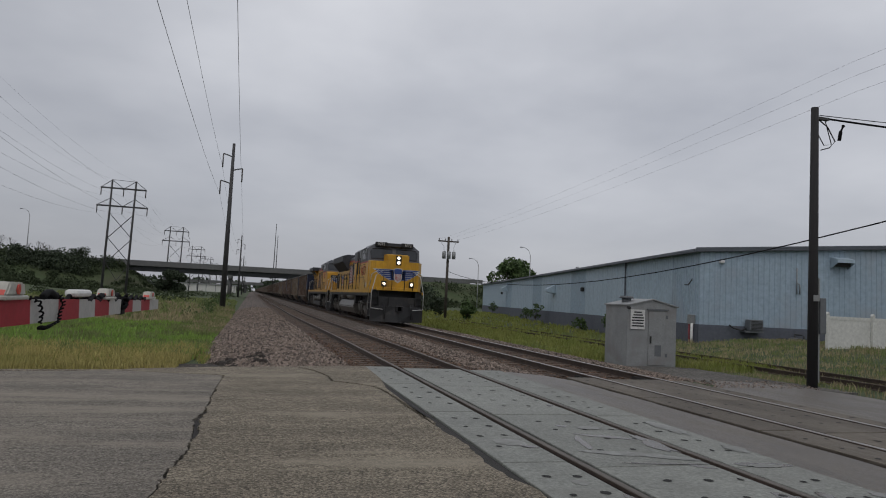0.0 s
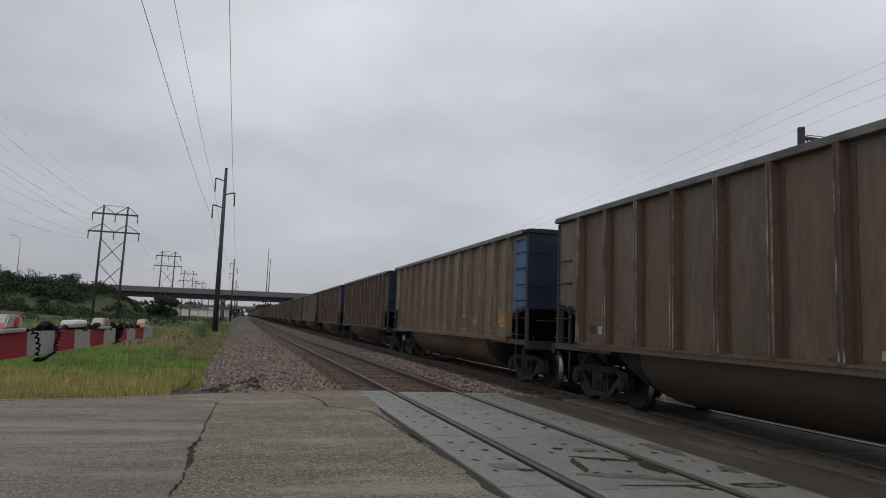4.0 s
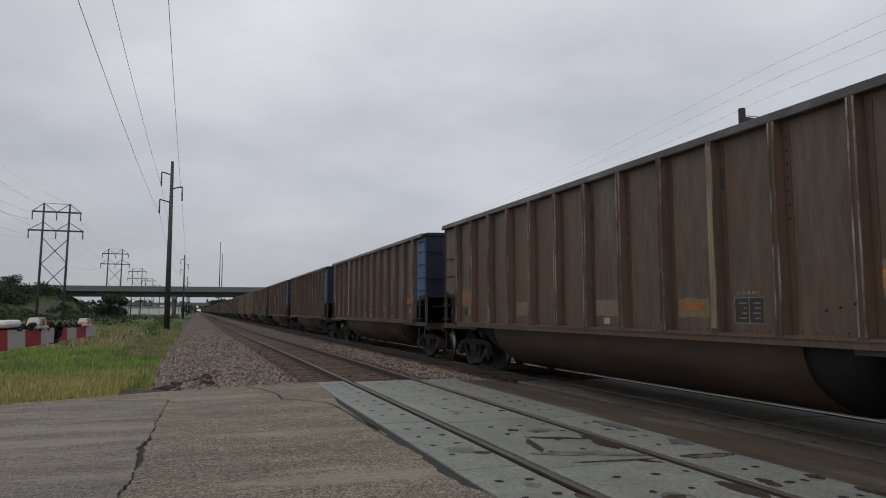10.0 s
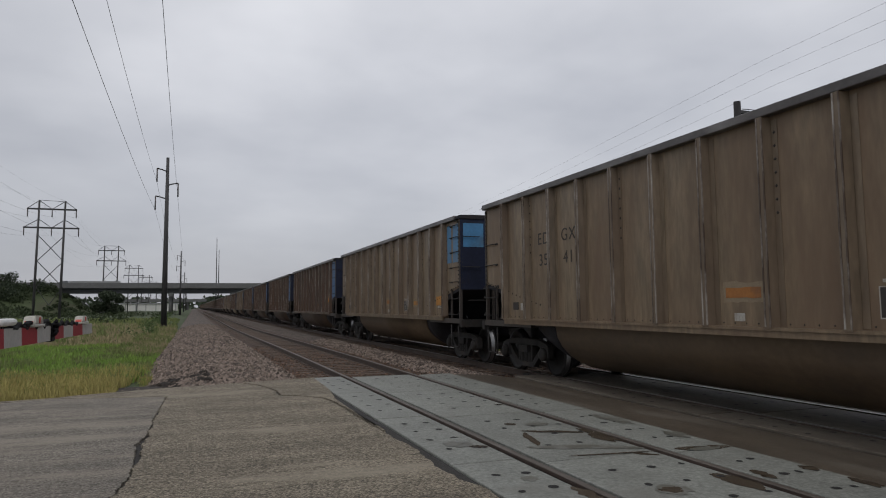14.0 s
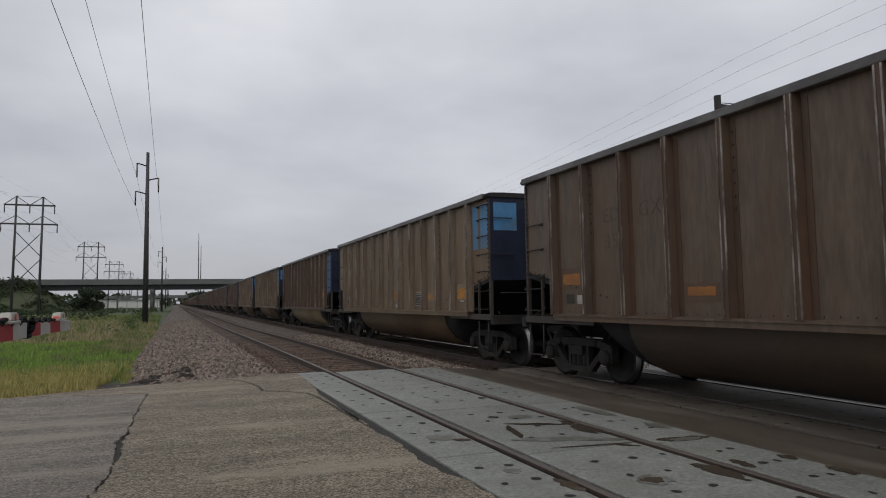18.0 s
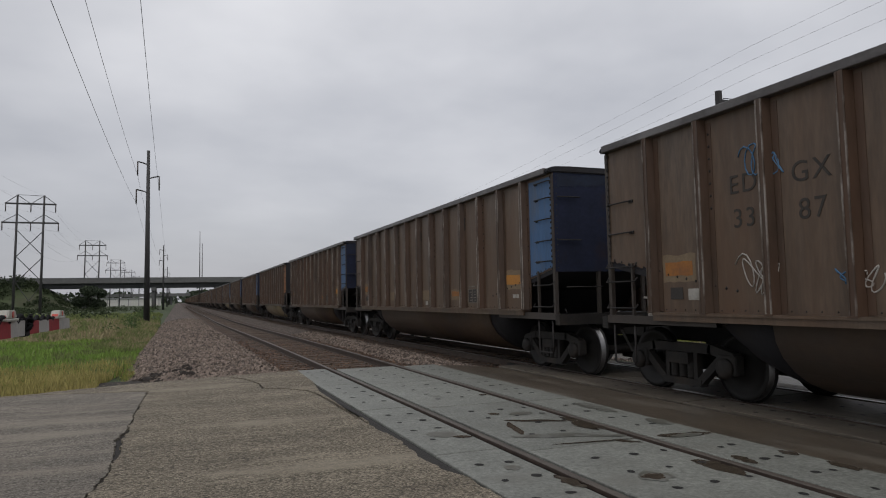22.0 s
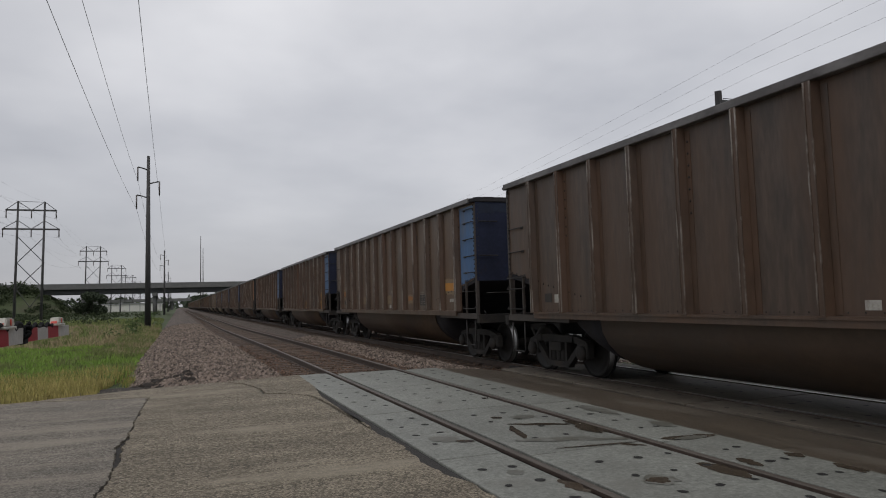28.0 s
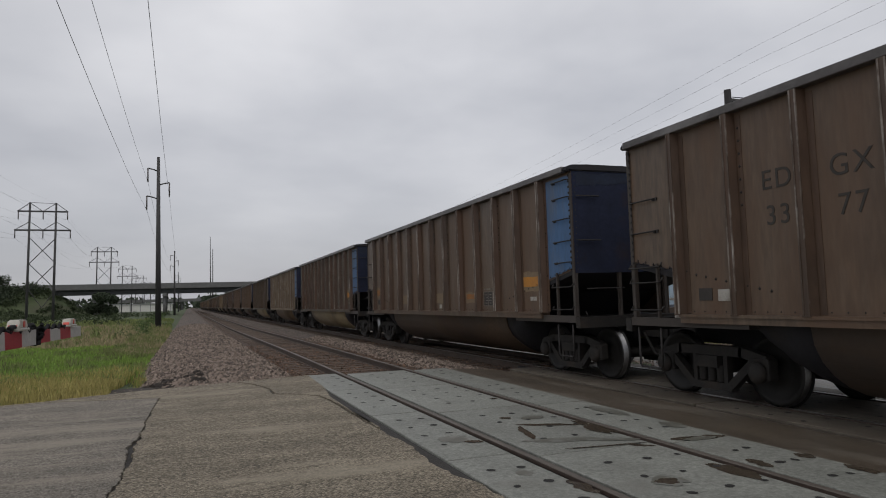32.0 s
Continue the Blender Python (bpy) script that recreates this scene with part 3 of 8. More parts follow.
def splash(cx, cy, rx, ry, material, seed):
    """A spill with a ragged, lobed edge."""
    bm = bmesh.new()
    vs = []
    for k in range(44):
        q = 2 * math.pi * k / 44
        r = 1 + 0.42 * noise.noise((math.cos(q) * 1.4 + seed * 3.7, math.sin(q) * 1.4, seed)) + 0.22 * noise.noise((math.cos(q) * 4.5, math.sin(q) * 4.5, seed * 2.3))
        vs.append(bm.verts.new((cx + rx * r * math.cos(q), cy + ry * r * math.sin(q), -0.0036 + 0.0002 * (seed % 4))))
    bm.faces.new(vs)
    part("stain", bm, M[material], wet)


SPLASHES = ((1.335, 7.16, 0.07, 0.42, "puddle"), (1.26, 7.02, 0.09, 0.22, "puddle"), (1.26, 4.97, 0.11, 0.27, "puddle"), (0.58, 4.96, 0.15, 0.13, "damp"), (0.57, 4.95, 0.10, 0.08, "puddle"),
            (2.16, 6.83, 0.11, 0.18, "damp"), (2.15, 6.82, 0.07, 0.13, "puddle"), (2.19, 5.07, 0.08, 0.09, "puddle"), (2.20, 4.52, 0.07, 0.15, "puddle"), (1.90, 6.10, 0.20, 0.07, "damp"),
            (2.10, 8.0, 0.12, 0.4, "damp"), (1.0, 8.05, 0.16, 0.10, "damp"))
for i, pts_ in enumerate((((3.40, 7.0), (3.38, 6.3), (3.42, 5.7)), ((3.42, 12.5), (3.40, 11.4), (3.41, 10.4)), ((3.39, 4.6), (3.41, 3.7)))):
    stain("silt_line", pts_, 0.022, -0.0040, M["silt"], 30 + i, wet)
for i, sp in enumerate(SPLASHES):
    splash(*sp, i + 2)

# rails: a shaped steel section with a polished running surface
PROFILE = [(-0.07, -0.17), (0.07, -0.17), (0.07, -0.155), (0.012, -0.135), (0.012, -0.045), (0.036, -0.036), (0.036, -0.006), (-0.036, -0.006), (-0.036, -0.036),
           (-0.012, -0.045), (-0.012, -0.135), (-0.07, -0.155)]
tracks = []


def dip(y, k=0):
    """The near track falls a little beyond the crossing."""
    return -0.24 * smooth(15, 62, y) if k == 0 else 0.0


def rail_run(bm, outline, k):
    rows = [[bm.verts.new((a, y, b + dip(y, k))) for a, b in outline] for y in ([-150, 14, 15] + [18 + 4 * i for i in range(12)] + [70, 200, 600, 1600])]
    n = len(outline)
    for p, q in zip(rows, rows[1:]):
        for i in range(n):
            bm.faces.new((p[i], p[(i + 1) % n], q[(i + 1) % n], q[i]))
    bm.faces.new(rows[0])
    bm.faces.new(rows[-1][::-1])


for k in (0, 1):
    tr = thing("railway_track", ("rusty-sided steel rails on dark wooden ties in ballast", "polished busy rails on dark wooden ties in ballast")[k], "railway track", kind="structure")
    tracks.append(tr)
    for r in RAILS[2 * k:2 * k + 2]:
        bm = bmesh.new()
        rail_run(bm, [(r + a, b) for a, b in PROFILE], k)
        ro = part("rail", bm, M["rail"], tr)
        bm = bmesh.new()
        rail_run(bm, [(r - 0.034, -0.0055), (r + 0.034, -0.0055), (r + 0.028, 0.0), (r - 0.028, 0.0)], k)
        part("running_surface", bm, M["rail_top"] if k == 0 else M["rail_shine"], ro)

bm = bmesh.new()
sec = [(-4.45, -0.52), (-3.7, -0.26), (-2.9, -0.10), (-2.2, -0.055), (-1.5, -0.085), (-0.95, -0.165), (2.3, -0.17), (2.9, -0.10), (3.4, -0.17), (6.3, -0.17), (6.9, -0.20), (7.9, -0.30), (8.9, -0.43), (9.2, -0.52)]
yy = [14.3 + 0.5 * i for i in range(60)] + [44.5 + 3 * i for i in range(60)] + [240, 300, 400, 600, 1000, 1600]
rows = [[bm.verts.new((x, y, z + dip(y) * smooth(3.6, 2.0, x) + 0.03 * noise.noise((x * 3, y * 3, 1)) * (0.2 + (x < -1)) - (0.08 if y < 14.6 else 0))) for x, z in sec] for y in yy]
for a, b in zip(rows, rows[1:]):
    for i in range(len(sec) - 1):
        bm.faces.new((a[i], a[i + 1], b[i + 1], b[i])).smooth = True
for f in bm.faces:
    c_ = f.calc_center_median()
    f.material_index = 1 if -1.0 < c_.x < 2.4 or 3.3 < c_.x < 6.4 else 0
bed = part("ballast", bm, M["ballast_bed"])
bed.data.materials.append(M["ballast_rust"])
tagged(bed, "pinkish-grey crushed stone ballast bed beside the rails", "ballast", kind="structure")


def scatter_stones(n, area, size, seed, flat=None):
    """Angular stones strewn on the ballast bed."""
    rng = np.random.default_rng(seed)
    x0, x1, y0, y1 = area
    px = rng.uniform(x0, x1, n)
    py = y0 + (y1 - y0) * rng.uniform(0, 1, n) ** 1.3
    pz = np.interp(px, [s[0] for s in sec], [s[1] for s in sec]) + np.array([dip(b) * smooth(3.6, 2.0, a) for a, b in zip(px, py)])
    if flat is not None:
        pz = np.full(n, flat)
    base = np.array([(1, 0, 0), (-1, 0, 0), (0, 1, 0), (0, -1, 0), (0, 0, 1), (0, 0, -1)], float)
    fc = np.array([(0, 2, 4), (2, 1, 4), (1, 3, 4), (3, 0, 4), (2, 0, 5), (1, 2, 5), (3, 1, 5), (0, 3, 5)])
    v = base[None] * rng.uniform(0.55, 1.3, (n, 6, 1)) + rng.uniform(-0.35, 0.35, (n, 6, 3))
    q = rng.uniform(0, 2 * np.pi, n)
    c, s = np.cos(q)[:, None], np.sin(q)[:, None]
    tilt = rng.uniform(-0.6, 0.6, n)[:, None]
    X, Y, Z = v[..., 0] * c - v[..., 1] * s, v[..., 0] * s + v[..., 1] * c, v[..., 2]
    Y, Z = Y * np.cos(tilt) - Z * np.sin(tilt), Y * np.sin(tilt) + Z * np.cos(tilt)
    r = (rng.uniform(*size, n))[:, None]
    pts = np.stack((X * r + px[:, None], Y * r + py[:, None], Z * r * 0.8 + pz[:, None] + r * 0.35), -1).reshape(-1, 3)
    faces = (fc[None] + 6 * np.arange(n)[:, None, None]).reshape(-1, 3)
    return pts, faces


def stones(parts_list, material, label):
    P, F, k = [], [], 0
    for p, f in parts_list:
        P.append(p)
        F.append(f + k)
        k += len(p)
    ob = raw("ballast_stones", np.concatenate(P).tolist(), np.concatenate(F).tolist(), material)
    tagged(ob, label, "ballast", kind="stuff")


stones([scatter_stones(10000, (-4.4, -0.85, 14.3, 25), (0.028, 0.068), 1), scatter_stones(21000, (-4.4, -0.85, 22, 75), (0.035, 0.08), 2),
        scatter_stones(6500, (2.2, 3.5, 13.9, 34), (0.024, 0.05), 4), scatter_stones(7500, (6.2, 8.9, 13.6, 40), (0.02, 0.045), 5), scatter_stones(900, (-5.2, -2.2, 13.85, 14.75), (0.012, 0.04), 7, -0.085),
        scatter_stones(500, (6.2, 9.0, 12.4, 13.7), (0.012, 0.03), 8, -0.06)],
       M["stone"], "loose angular ballast stones, pinkish grey")
stones([scatter_stones(3600, (-0.9, 2.4, 14.7, 30), (0.02, 0.04), 3), scatter_stones(4200, (3.5, 6.3, 13.0, 30), (0.02, 0.04), 6)],
       M["stone_rust"], "rust-stained brown ballast stones between the rails")
# dark soil washed out at the end of the ballast
dk = thing("soil_patch", "clods of dark wet soil at the road's edge", "soil", kind="structure")
for i in range(60):
    rng = random.Random(i)
    px_ = -4.3 + 1.6 * rng.random() ** 1.5
    py_ = 15.0 + 2.2 * rng.random() + 0.5 * (px_ + 4)
    bm = bmesh.new()
    bmesh.ops.create_icosphere(bm, subdivisions=2, radius=1)
    for v in bm.verts:
        v.co *= 1 + 0.35 * noise.noise(v.co * 1.7 + V((i, 0, 0)))
    o = part("clod", bm, M["dirt"], dk)
    o.matrix_basis = Matrix.LocRotScale((px_, py_, float(np.interp(px_, [q[0] for q in sec], [q[1] for q in sec])) + 0.02), Euler((0, 0, i)), (0.05 + 0.12 * rng.random(), 0.05 + 0.06 * rng.random(), 0.04 + 0.05 * rng.random()))

blob("soil", -4.55, 14.35, 0.95, 0.85, -0.085, M["dirt"], 3, dk, 0.03)
blob("soil", -5.3, 13.75, 0.9, 0.35, -0.075, M["dirt"], 5, dk, 0.03)

# ---------------------------------------------------------------- highway bridge
BY = 216.0
bridge = thing("highway_overpass", "long grey concrete highway overpass on round piers", "bridge")
bm = bmesh.new()
box(bm, -44, 62, BY - 6.5, BY + 6.5, 7.0, 7.4)
part("deck", bm, M["bridge_conc"], bridge)
for yy_ in (BY - 6.6, BY + 6.3):
    cuboid("parapet", -60, 70, yy_, yy_ + 0.3, 7.35, 8.6, M["bridge_conc"], bridge, 0.03)
cuboid("fascia", -44, 62, BY - 6.75, BY - 6.5, 7.05, 7.45, M["bridge_conc"], bridge)
for i in range(6):
    y = BY - 5.6 + i * 2.24
    bm = bmesh.new()
    for z0, z1, w in ((5.75, 5.83, 0.24), (5.83, 6.92, 0.05), (6.92, 7.0, 0.24)):
        box(bm, -40, 58, y - w, y + w, z0, z1)
    part("girder", bm, M["girder"], bridge)
for x in (-27.6, -9.4, 8.2, 27.0):
    cuboid("pier_cap", x - 0.6, x + 0.6, BY - 6.2, BY + 6.2, 4.75, 5.75, M["bridge_conc"], bridge, 0.05)
    for y in (BY - 4.5, BY, BY + 4.5):
        bm = bmesh.new()
        cyl(bm, (x, y, -0.8), (x, y, 4.75), 0.5, n=14)
        part("column", bm, M["bridge_conc"], bridge)
for x0, x1 in ((-46, -40), (58, 64)):
    cuboid("abutment", x0, x1, BY - 6.4, BY + 6.4, 0, 6.7, M["bridge_conc"], bridge)

far_bridge = thing("rail_overpass", "second, more distant grey overpass across the tracks", "bridge")
cuboid("deck", -60, 80, 520, 530, 5.6, 7.6, M["bridge_conc"], far_bridge)
for x in (-22, -7, 10, 30):
    cuboid("column", x - 0.7, x + 0.7, 524, 526, -0.6, 5.6, M["bridge_conc"], far_bridge)


# ---------------------------------------------------------------- pylons and poles
def strut(bm, a, b, r, n=6):
    cyl(bm, a, b, r, n=n, caps=True)


def make_pylon():
    t = thing("lattice_pylon", "dark twin-legged power transmission tower with two crossarms", "pylon", "transmission towers")
    H = 21.2
    for s in (-1, 1):
        bm = bmesh.new()
        cyl(bm, (s * 1.95 - 0.35 * 1, 0, -1.5), (s * 1.95, 0, H), 0.24, 0.15, n=8)
        part("leg", bm, M["pole_steel"], t)
    for z, half in ((19.7, 3.75), (16.5, 4.2)):
        bm = bmesh.new()
        box(bm, -half, half, -0.13, 0.13, z - 0.13, z + 0.13)
        part("crossarm", bm, M["pole_steel"], t)
        bm = bmesh.new()
        for s in (-1, 1):
            strut(bm, (s * half, 0, z), (s * 1.95, 0, z + 1.45), 0.06)
            strut(bm, (s * 1.95, 0, z + 1.45), (0, 0, z), 0.06)
        part("arm_brace", bm, M["pole_steel"], t)
        for x in (-half + 0.1, 0, half - 0.1):
            bm = bmesh.new()
            cyl(bm, (x, 0, z - 0.1), (x, 0, z - 1.35), 0.09, n=8)
            part("insulator", bm, M["porcelain"], t)
    bm = bmesh.new()
    strut(bm, (-1.95, 0, H), (1.95, 0, H - 0.1), 0.04)
    part("top_brace", bm, M["pole_steel"], t)
    for z0, z1 in ((15.2, 10.8), (10.8, 6.4)):
        for s in (-1, 1):
            bm = bmesh.new()
            strut(bm, (s * 1.95, 0, z0), (-s * 2.0, 0, z1), 0.07)
            part("cross_brace", bm, M["pole_steel"], t)
    for s in (-1, 1):
        bm = bmesh.new()
        strut(bm, (s * 2.0, 0, 6.4), (0, 0, 3.4), 0.06)
        part("cross_brace", bm, M["pole_steel"], t)
    return t


PYL = [(-26.0, 29.0), (-26.05, 130.0), (-27.3, 231.0), (-28.6, 332.0), (-29.8, 433.0), (-31.0, 540.0), (-32.0, 650.0)]
py0 = make_pylon()
py0.matrix_basis = pose(PYL[0][0], PYL[0][1], -1.3)
for x, y in PYL[1:]:
    copy_thing(py0, pose(x, y, -1.3 if y < 200 else -0.4))


def sag_line(bm, a, b, sag, r, n=18):
    a, b = V(a), V(b)
    tube(bm, [a.lerp(b, i / n) - V((0, 0, 4 * sag * (i / n) * (1 - i / n))) for i in range(n + 1)], r, 4)


lines = thing("transmission_wires", "thin dark transmission wires between the towers", "power line")
for (x0, y0), (x1, y1) in zip(PYL, PYL[1:]):
    d0, d1 = (-1.3 if y0 < 200 else -0.4), (-1.3 if y1 < 200 else -0.4)
    for dx, z in ((-3.65, 18.3), (0, 18.3), (3.65, 18.3), (-4.1, 15.1), (0, 15.1), (4.1, 15.1), (-1.95, 21.2), (1.95, 21.2)):
        bm = bmesh.new()
        sag_line(bm, (x0 + dx, y0, z + d0), (x1 + dx, y1, z + d1), 2.2, 0.010 if z < 20 else 0.006)
        part("wire", bm, M["wire"], lines)


def make_line_pole():
    t = thing("transmission_pole", "tall slender dark power pole with three side arms", "power pole", "line poles")
    bm = bmesh.new()
    cyl(bm, (0, 0, -1.0), (0.0, 0, 17.2), 0.31, 0.15, n=14)
    part("pole", bm, M["pole_steel"], t)
    for s, z, w in ((-1, 15.9, 1.0), (1, 14.45, 1.05), (-1, 13.0, 1.1)):
        bm = bmesh.new()
        tube(bm, [(0, 0, z - 0.18), (s * 0.5 * w, 0, z), (s * w, 0, z + 0.12)], 0.07)
        arm = part("arm", bm, M["pole_steel"], t)
        bm = bmesh.new()
        cyl(bm, (s * w, 0, z + 0.12), (s * w, 0, z - 1.35), 0.07, n=8)
        part("insulator", bm, M["porcelain"], arm)
    return t


LP = [(-4.4, -48.0), (-5.92, 75.0), (-6.6, 200.0), (-7.2, 322.0), (-7.8, 445.0), (-8.4, 570.0)]
lp0 = make_line_pole()
lp0.matrix_basis = pose(LP[0][0], LP[0][1], -0.1)
for x, y in LP[1:]:
    copy_thing(lp0, pose(x, y, -0.1))
pl = thing("overhead_wires", "three dark overhead wires along the tall poles", "power line")
for (x0, y0), (x1, y1) in zip(LP, LP[1:]):
    for dx, z, r in ((-1.0, 14.5, 0.010), (1.05, 13.0, 0.010), (-1.1, 11.6, 0.010)):
        bm = bmesh.new()
        sag_line(bm, (x0 + dx, y0, z), (x1 + dx, y1, z), 1.8, r, 26)
        part("wire", bm, M["wire"], pl)

for x, y, h in ((5.7, 300, 31), (6.7, 302, 26)):
    bm = bmesh.new()
    cyl(bm, (0, 0, -1), (0, 0, h), 0.28, 0.10, n=8)
    tagged(part("mast", bm, M["pole_steel"]), "very tall thin grey mast beyond the overpass", "mast", "masts").matrix_basis = pose(x, y, 0)


def make_street_light():
    t = thing("street_lamp", "grey highway lamp post with a short curved arm", "lamp post", "highway lamps")
    bm = bmesh.new()
    cyl(bm, (0, 0, 0), (0, 0, 12), 0.13, 0.07, n=8)
    part("post", bm, M["galv"], t)
    bm = bmesh.new()
    tube(bm, [(0, 0, 11.9), (-0.4, 0, 12.9), (-1.1, 0, 13.4), (-1.9, 0, 13.5)], 0.05)
    part("arm", bm, M["galv"], t)
    cuboid("lamp_head", -2.4, -1.8, -0.15, 0.15, 13.42, 13.58, M["grey_box"], t, 0.04)
    return t


sl = make_street_light()
sl.matrix_basis = pose(52.5, 130, -0.3)
copy_thing(sl, pose(48, 150, -2))
copy_thing(sl, pose(-62, 205, 7.0, 0, 0, 20))
copy_thing(sl, pose(-118, 260, 7.0, 0, 0, 20))

# ---------------------------------------------------------------- the warehouse and what stands before it
D1 = V((0.2125, 0.9772, 0)).normalized()
D2 = V((D1.y, -D1.x, 0))
SHED_BASE = -0.75
shed = thing("warehouse", "long low warehouse clad in pale blue corrugated steel", "warehouse",
             at=Matrix(((D2.x, D1.x, 0, 19.77), (D2.y, D1.y, 0, 31.0), (0, 0, 1, 0), (0, 0, 0, 1))))


def corrugated(name, along, a, b, z0, z1, material, pitch=0.30, deep=0.035, slope=0.0):
    """A ribbed sheet wall; along 'y' faces -x, along 'x' faces -y. slope: rise of the top edge per metre."""
    bm = bmesh.new()
    pts, s = [], a
    while s < b - 1e-6:
        for o, h in ((0, 0), (0.62, 0), (0.70, 1), (0.92, 1)):
            u = s + o * pitch
            if u < b:
                pts.append((u, h * deep))
        s += pitch
    pts.append((b, 0))
    lo, hi = [], []
    for u, h in pts:
        top = z1 + slope * u
        lo.append(bm.verts.new((-h, u, z0) if along == "y" else (u, -h, z0)))
        hi.append(bm.verts.new((-h, u, top) if along == "y" else (u, -h, top)))
    for i in range(len(pts) - 1):
        bm.faces.new((lo[i], lo[i + 1], hi[i + 1], hi[i]))
    return part(name, bm, material, shed)


for a, b, m, rib in ((0, 3.7, "shed_blue", 0.3), (3.7, 11.6, "shed_pale", 0.3), (11.6, 22, "shed_pale", 1.2), (22, 27, "shed_blue", 0.3), (27, 40, "shed_pale", 1.2), (40, 45, "shed_blue", 0.3),
                     (45, 60, "shed_pale", 1.2), (60, 65, "shed_blue", 0.3), (65, 93, "shed_pale", 1.2)):
    corrugated("wall_panel", "y", a, b, 0.85, 4.72, M[m], rib, 0.03)
corrugated("wall_panel", "x", 0, 26, 0.85, 4.75, M["shed_blue"], 0.30, 0.035, 0.062)
bm = bmesh.new()
prism(bm, [(0.1, SHED_BASE), (26, SHED_BASE), (26, 6.3), (0.1, 4.7)], "y", 0.06, 92.9)
part("wall", bm, M["shed_blue"], shed)
cuboid("wainscot", -0.06, 0.1, 0, 93, SHED_BASE, 0.86, M["shed_dark"], shed, label="dark grey masonry base course")
cuboid("wainscot", -0.06, 26, -0.06, 0.1, SHED_BASE, 0.86, M["shed_dark"], shed, label="dark grey masonry base course")
bm = bmesh.new()
prism(bm, [(-0.35, 4.70), (-0.35, 4.86), (26, 6.55), (26, 6.40)], "y", -0.25, 93.2)
part("roof", bm, M["roof_dark"], shed)
cuboid("gutter", -0.42, -0.22, -0.2, 93, 4.66, 4.80, M["roof_dark"], shed, 0.02)
for z_ in (0.0, 0.14):
    bm = bmesh.new()
    prism(bm, [(-0.3, 4.68 + z_), (-0.3, 4.78 + z_), (26, 6.42 + z_), (26, 6.32 + z_)], "y", -0.22 - z_ * 0.3, -0.1)
    part("gable_trim", bm, M["roof_dark"], shed)
bm = bmesh.new()
cyl(bm, (-0.1, 11.6, 0), (-0.1, 11.6, 4.7), 0.06, n=8)
part("downspout", bm, M["shed_dark"], shed)
for i, (y, m) in enumerate(((0.45, "sign_white"), (0.75, "red_pipe"))):
    bm = bmesh.new()
    cyl(bm, (-0.2, y, SHED_BASE), (-0.2, y, 0.9), 0.07, n=10)
    part("standpipe", bm, M[m], shed)
cuboid("electric_box", -0.28, 0, 0.45, 0.85, 0.85, 1.35, M["galv"], shed, 0.02)
bm = bmesh.new()
tube(bm, [(0, 0.9, 3.3), (-0.25, 0.9, 2.95), (-0.45, 0.9, 2.95)], 0.035)
part("wall_pipe", bm, M["ink"], shed)
for y, z in ((33, 3.6), (63.5, 4.1)):
    bm = bmesh.new()
    prism(bm, [(0, z), (-0.9, z - 0.5), (-0.9, z - 0.75), (-0.3, z - 0.9), (0, z - 0.9)], "y", y, y + 1.5)
    part("vent_hood", bm, M["shed_pale"], shed)
for y in (22.3, 68.2):
    cuboid("wall_lamp", -0.3, 0, y, y + 0.35, 2.8, 3.15, M["ink"], shed, 0.05)
cuboid("wall_lamp", 1.0, 1.25, -0.22, 0, 4.15, 4.32, M["sign_white"], shed, 0.05)
bm = bmesh.new()
for x_ in (7.2, 8.14):
    prism(bm, [(0, 4.80), (-0.60, 4.66), (-0.62, 4.48), (0, 4.14)], "x", x_, x_ + 0.02)
prism(bm, [(0, 4.78), (-0.60, 4.64), (-0.60, 4.67), (0, 4.81)], "x", 7.2, 8.16)
box(bm, 7.2, 8.16, -0.625, -0.60, 4.48, 4.67)
hood = part("exhaust_hood", bm, M["shed_pale"], shed, "pale sheet metal exhaust hood")
# solid black block: the shade inside the hood's open underside, put in as colour
cuboid("hood_opening", 7.22, 8.14, -0.30, -0.036, 4.30, 4.62, M["ink"], hood)
ac = thing("air_conditioner", "grey air conditioning unit on a wall bracket", "air conditioner", at=shed.matrix_basis.copy())
cuboid("housing", 2.45, 3.15, -0.65, -0.1, 0.66, 1.24, M["grey_box"], ac, 0.03)
for i in range(7):
    cuboid("slat", 2.50, 3.10, -0.663, -0.65, 0.71 + 0.07 * i, 0.745 + 0.07 * i, M["ink"], ac)
cuboid("bracket", 2.2, 3.2, -0.6, -0.05, 0.56, 0.65, M["grey_box"], ac)
bm = bmesh.new()
tube(bm, [(1.6, -0.1, 0.9), (1.7, -0.35, 0.75), (2.1, -0.4, 0.65), (2.35, -0.4, 0.75)], 0.045)
part("pipe", bm, M["ink"], ac)
meter = thing("gas_meter", "tangle of dark gas meter pipes on a wall", "gas meter", at=shed.matrix_basis.copy())
bm = bmesh.new()
for a, b in (((4.2, 0.30), (6.0, 0.30)), ((4.5, -0.1), (4.5, 0.35)), ((5.1, -0.3), (5.1, 0.6)), ((5.6, 0.1), (5.6, 0.5)), ((5.1, 0.55), (5.5, 0.55)), ((4.75, 0.10), (5.45, 0.10))):
    tube(bm, [(a[0], -0.25, a[1]), (b[0], -0.25, b[1])], 0.04)
part("pipes", bm, M["ink"], meter)
cuboid("meter", 4.85, 5.2, -0.42, -0.15, 0.0, 0.4, M["grey_box"], meter, 0.06)
bm = bmesh.new()
tube(bm, [(5.28, -0.1, 2.7), (5.28, -0.1, 4.1)], 0.03)
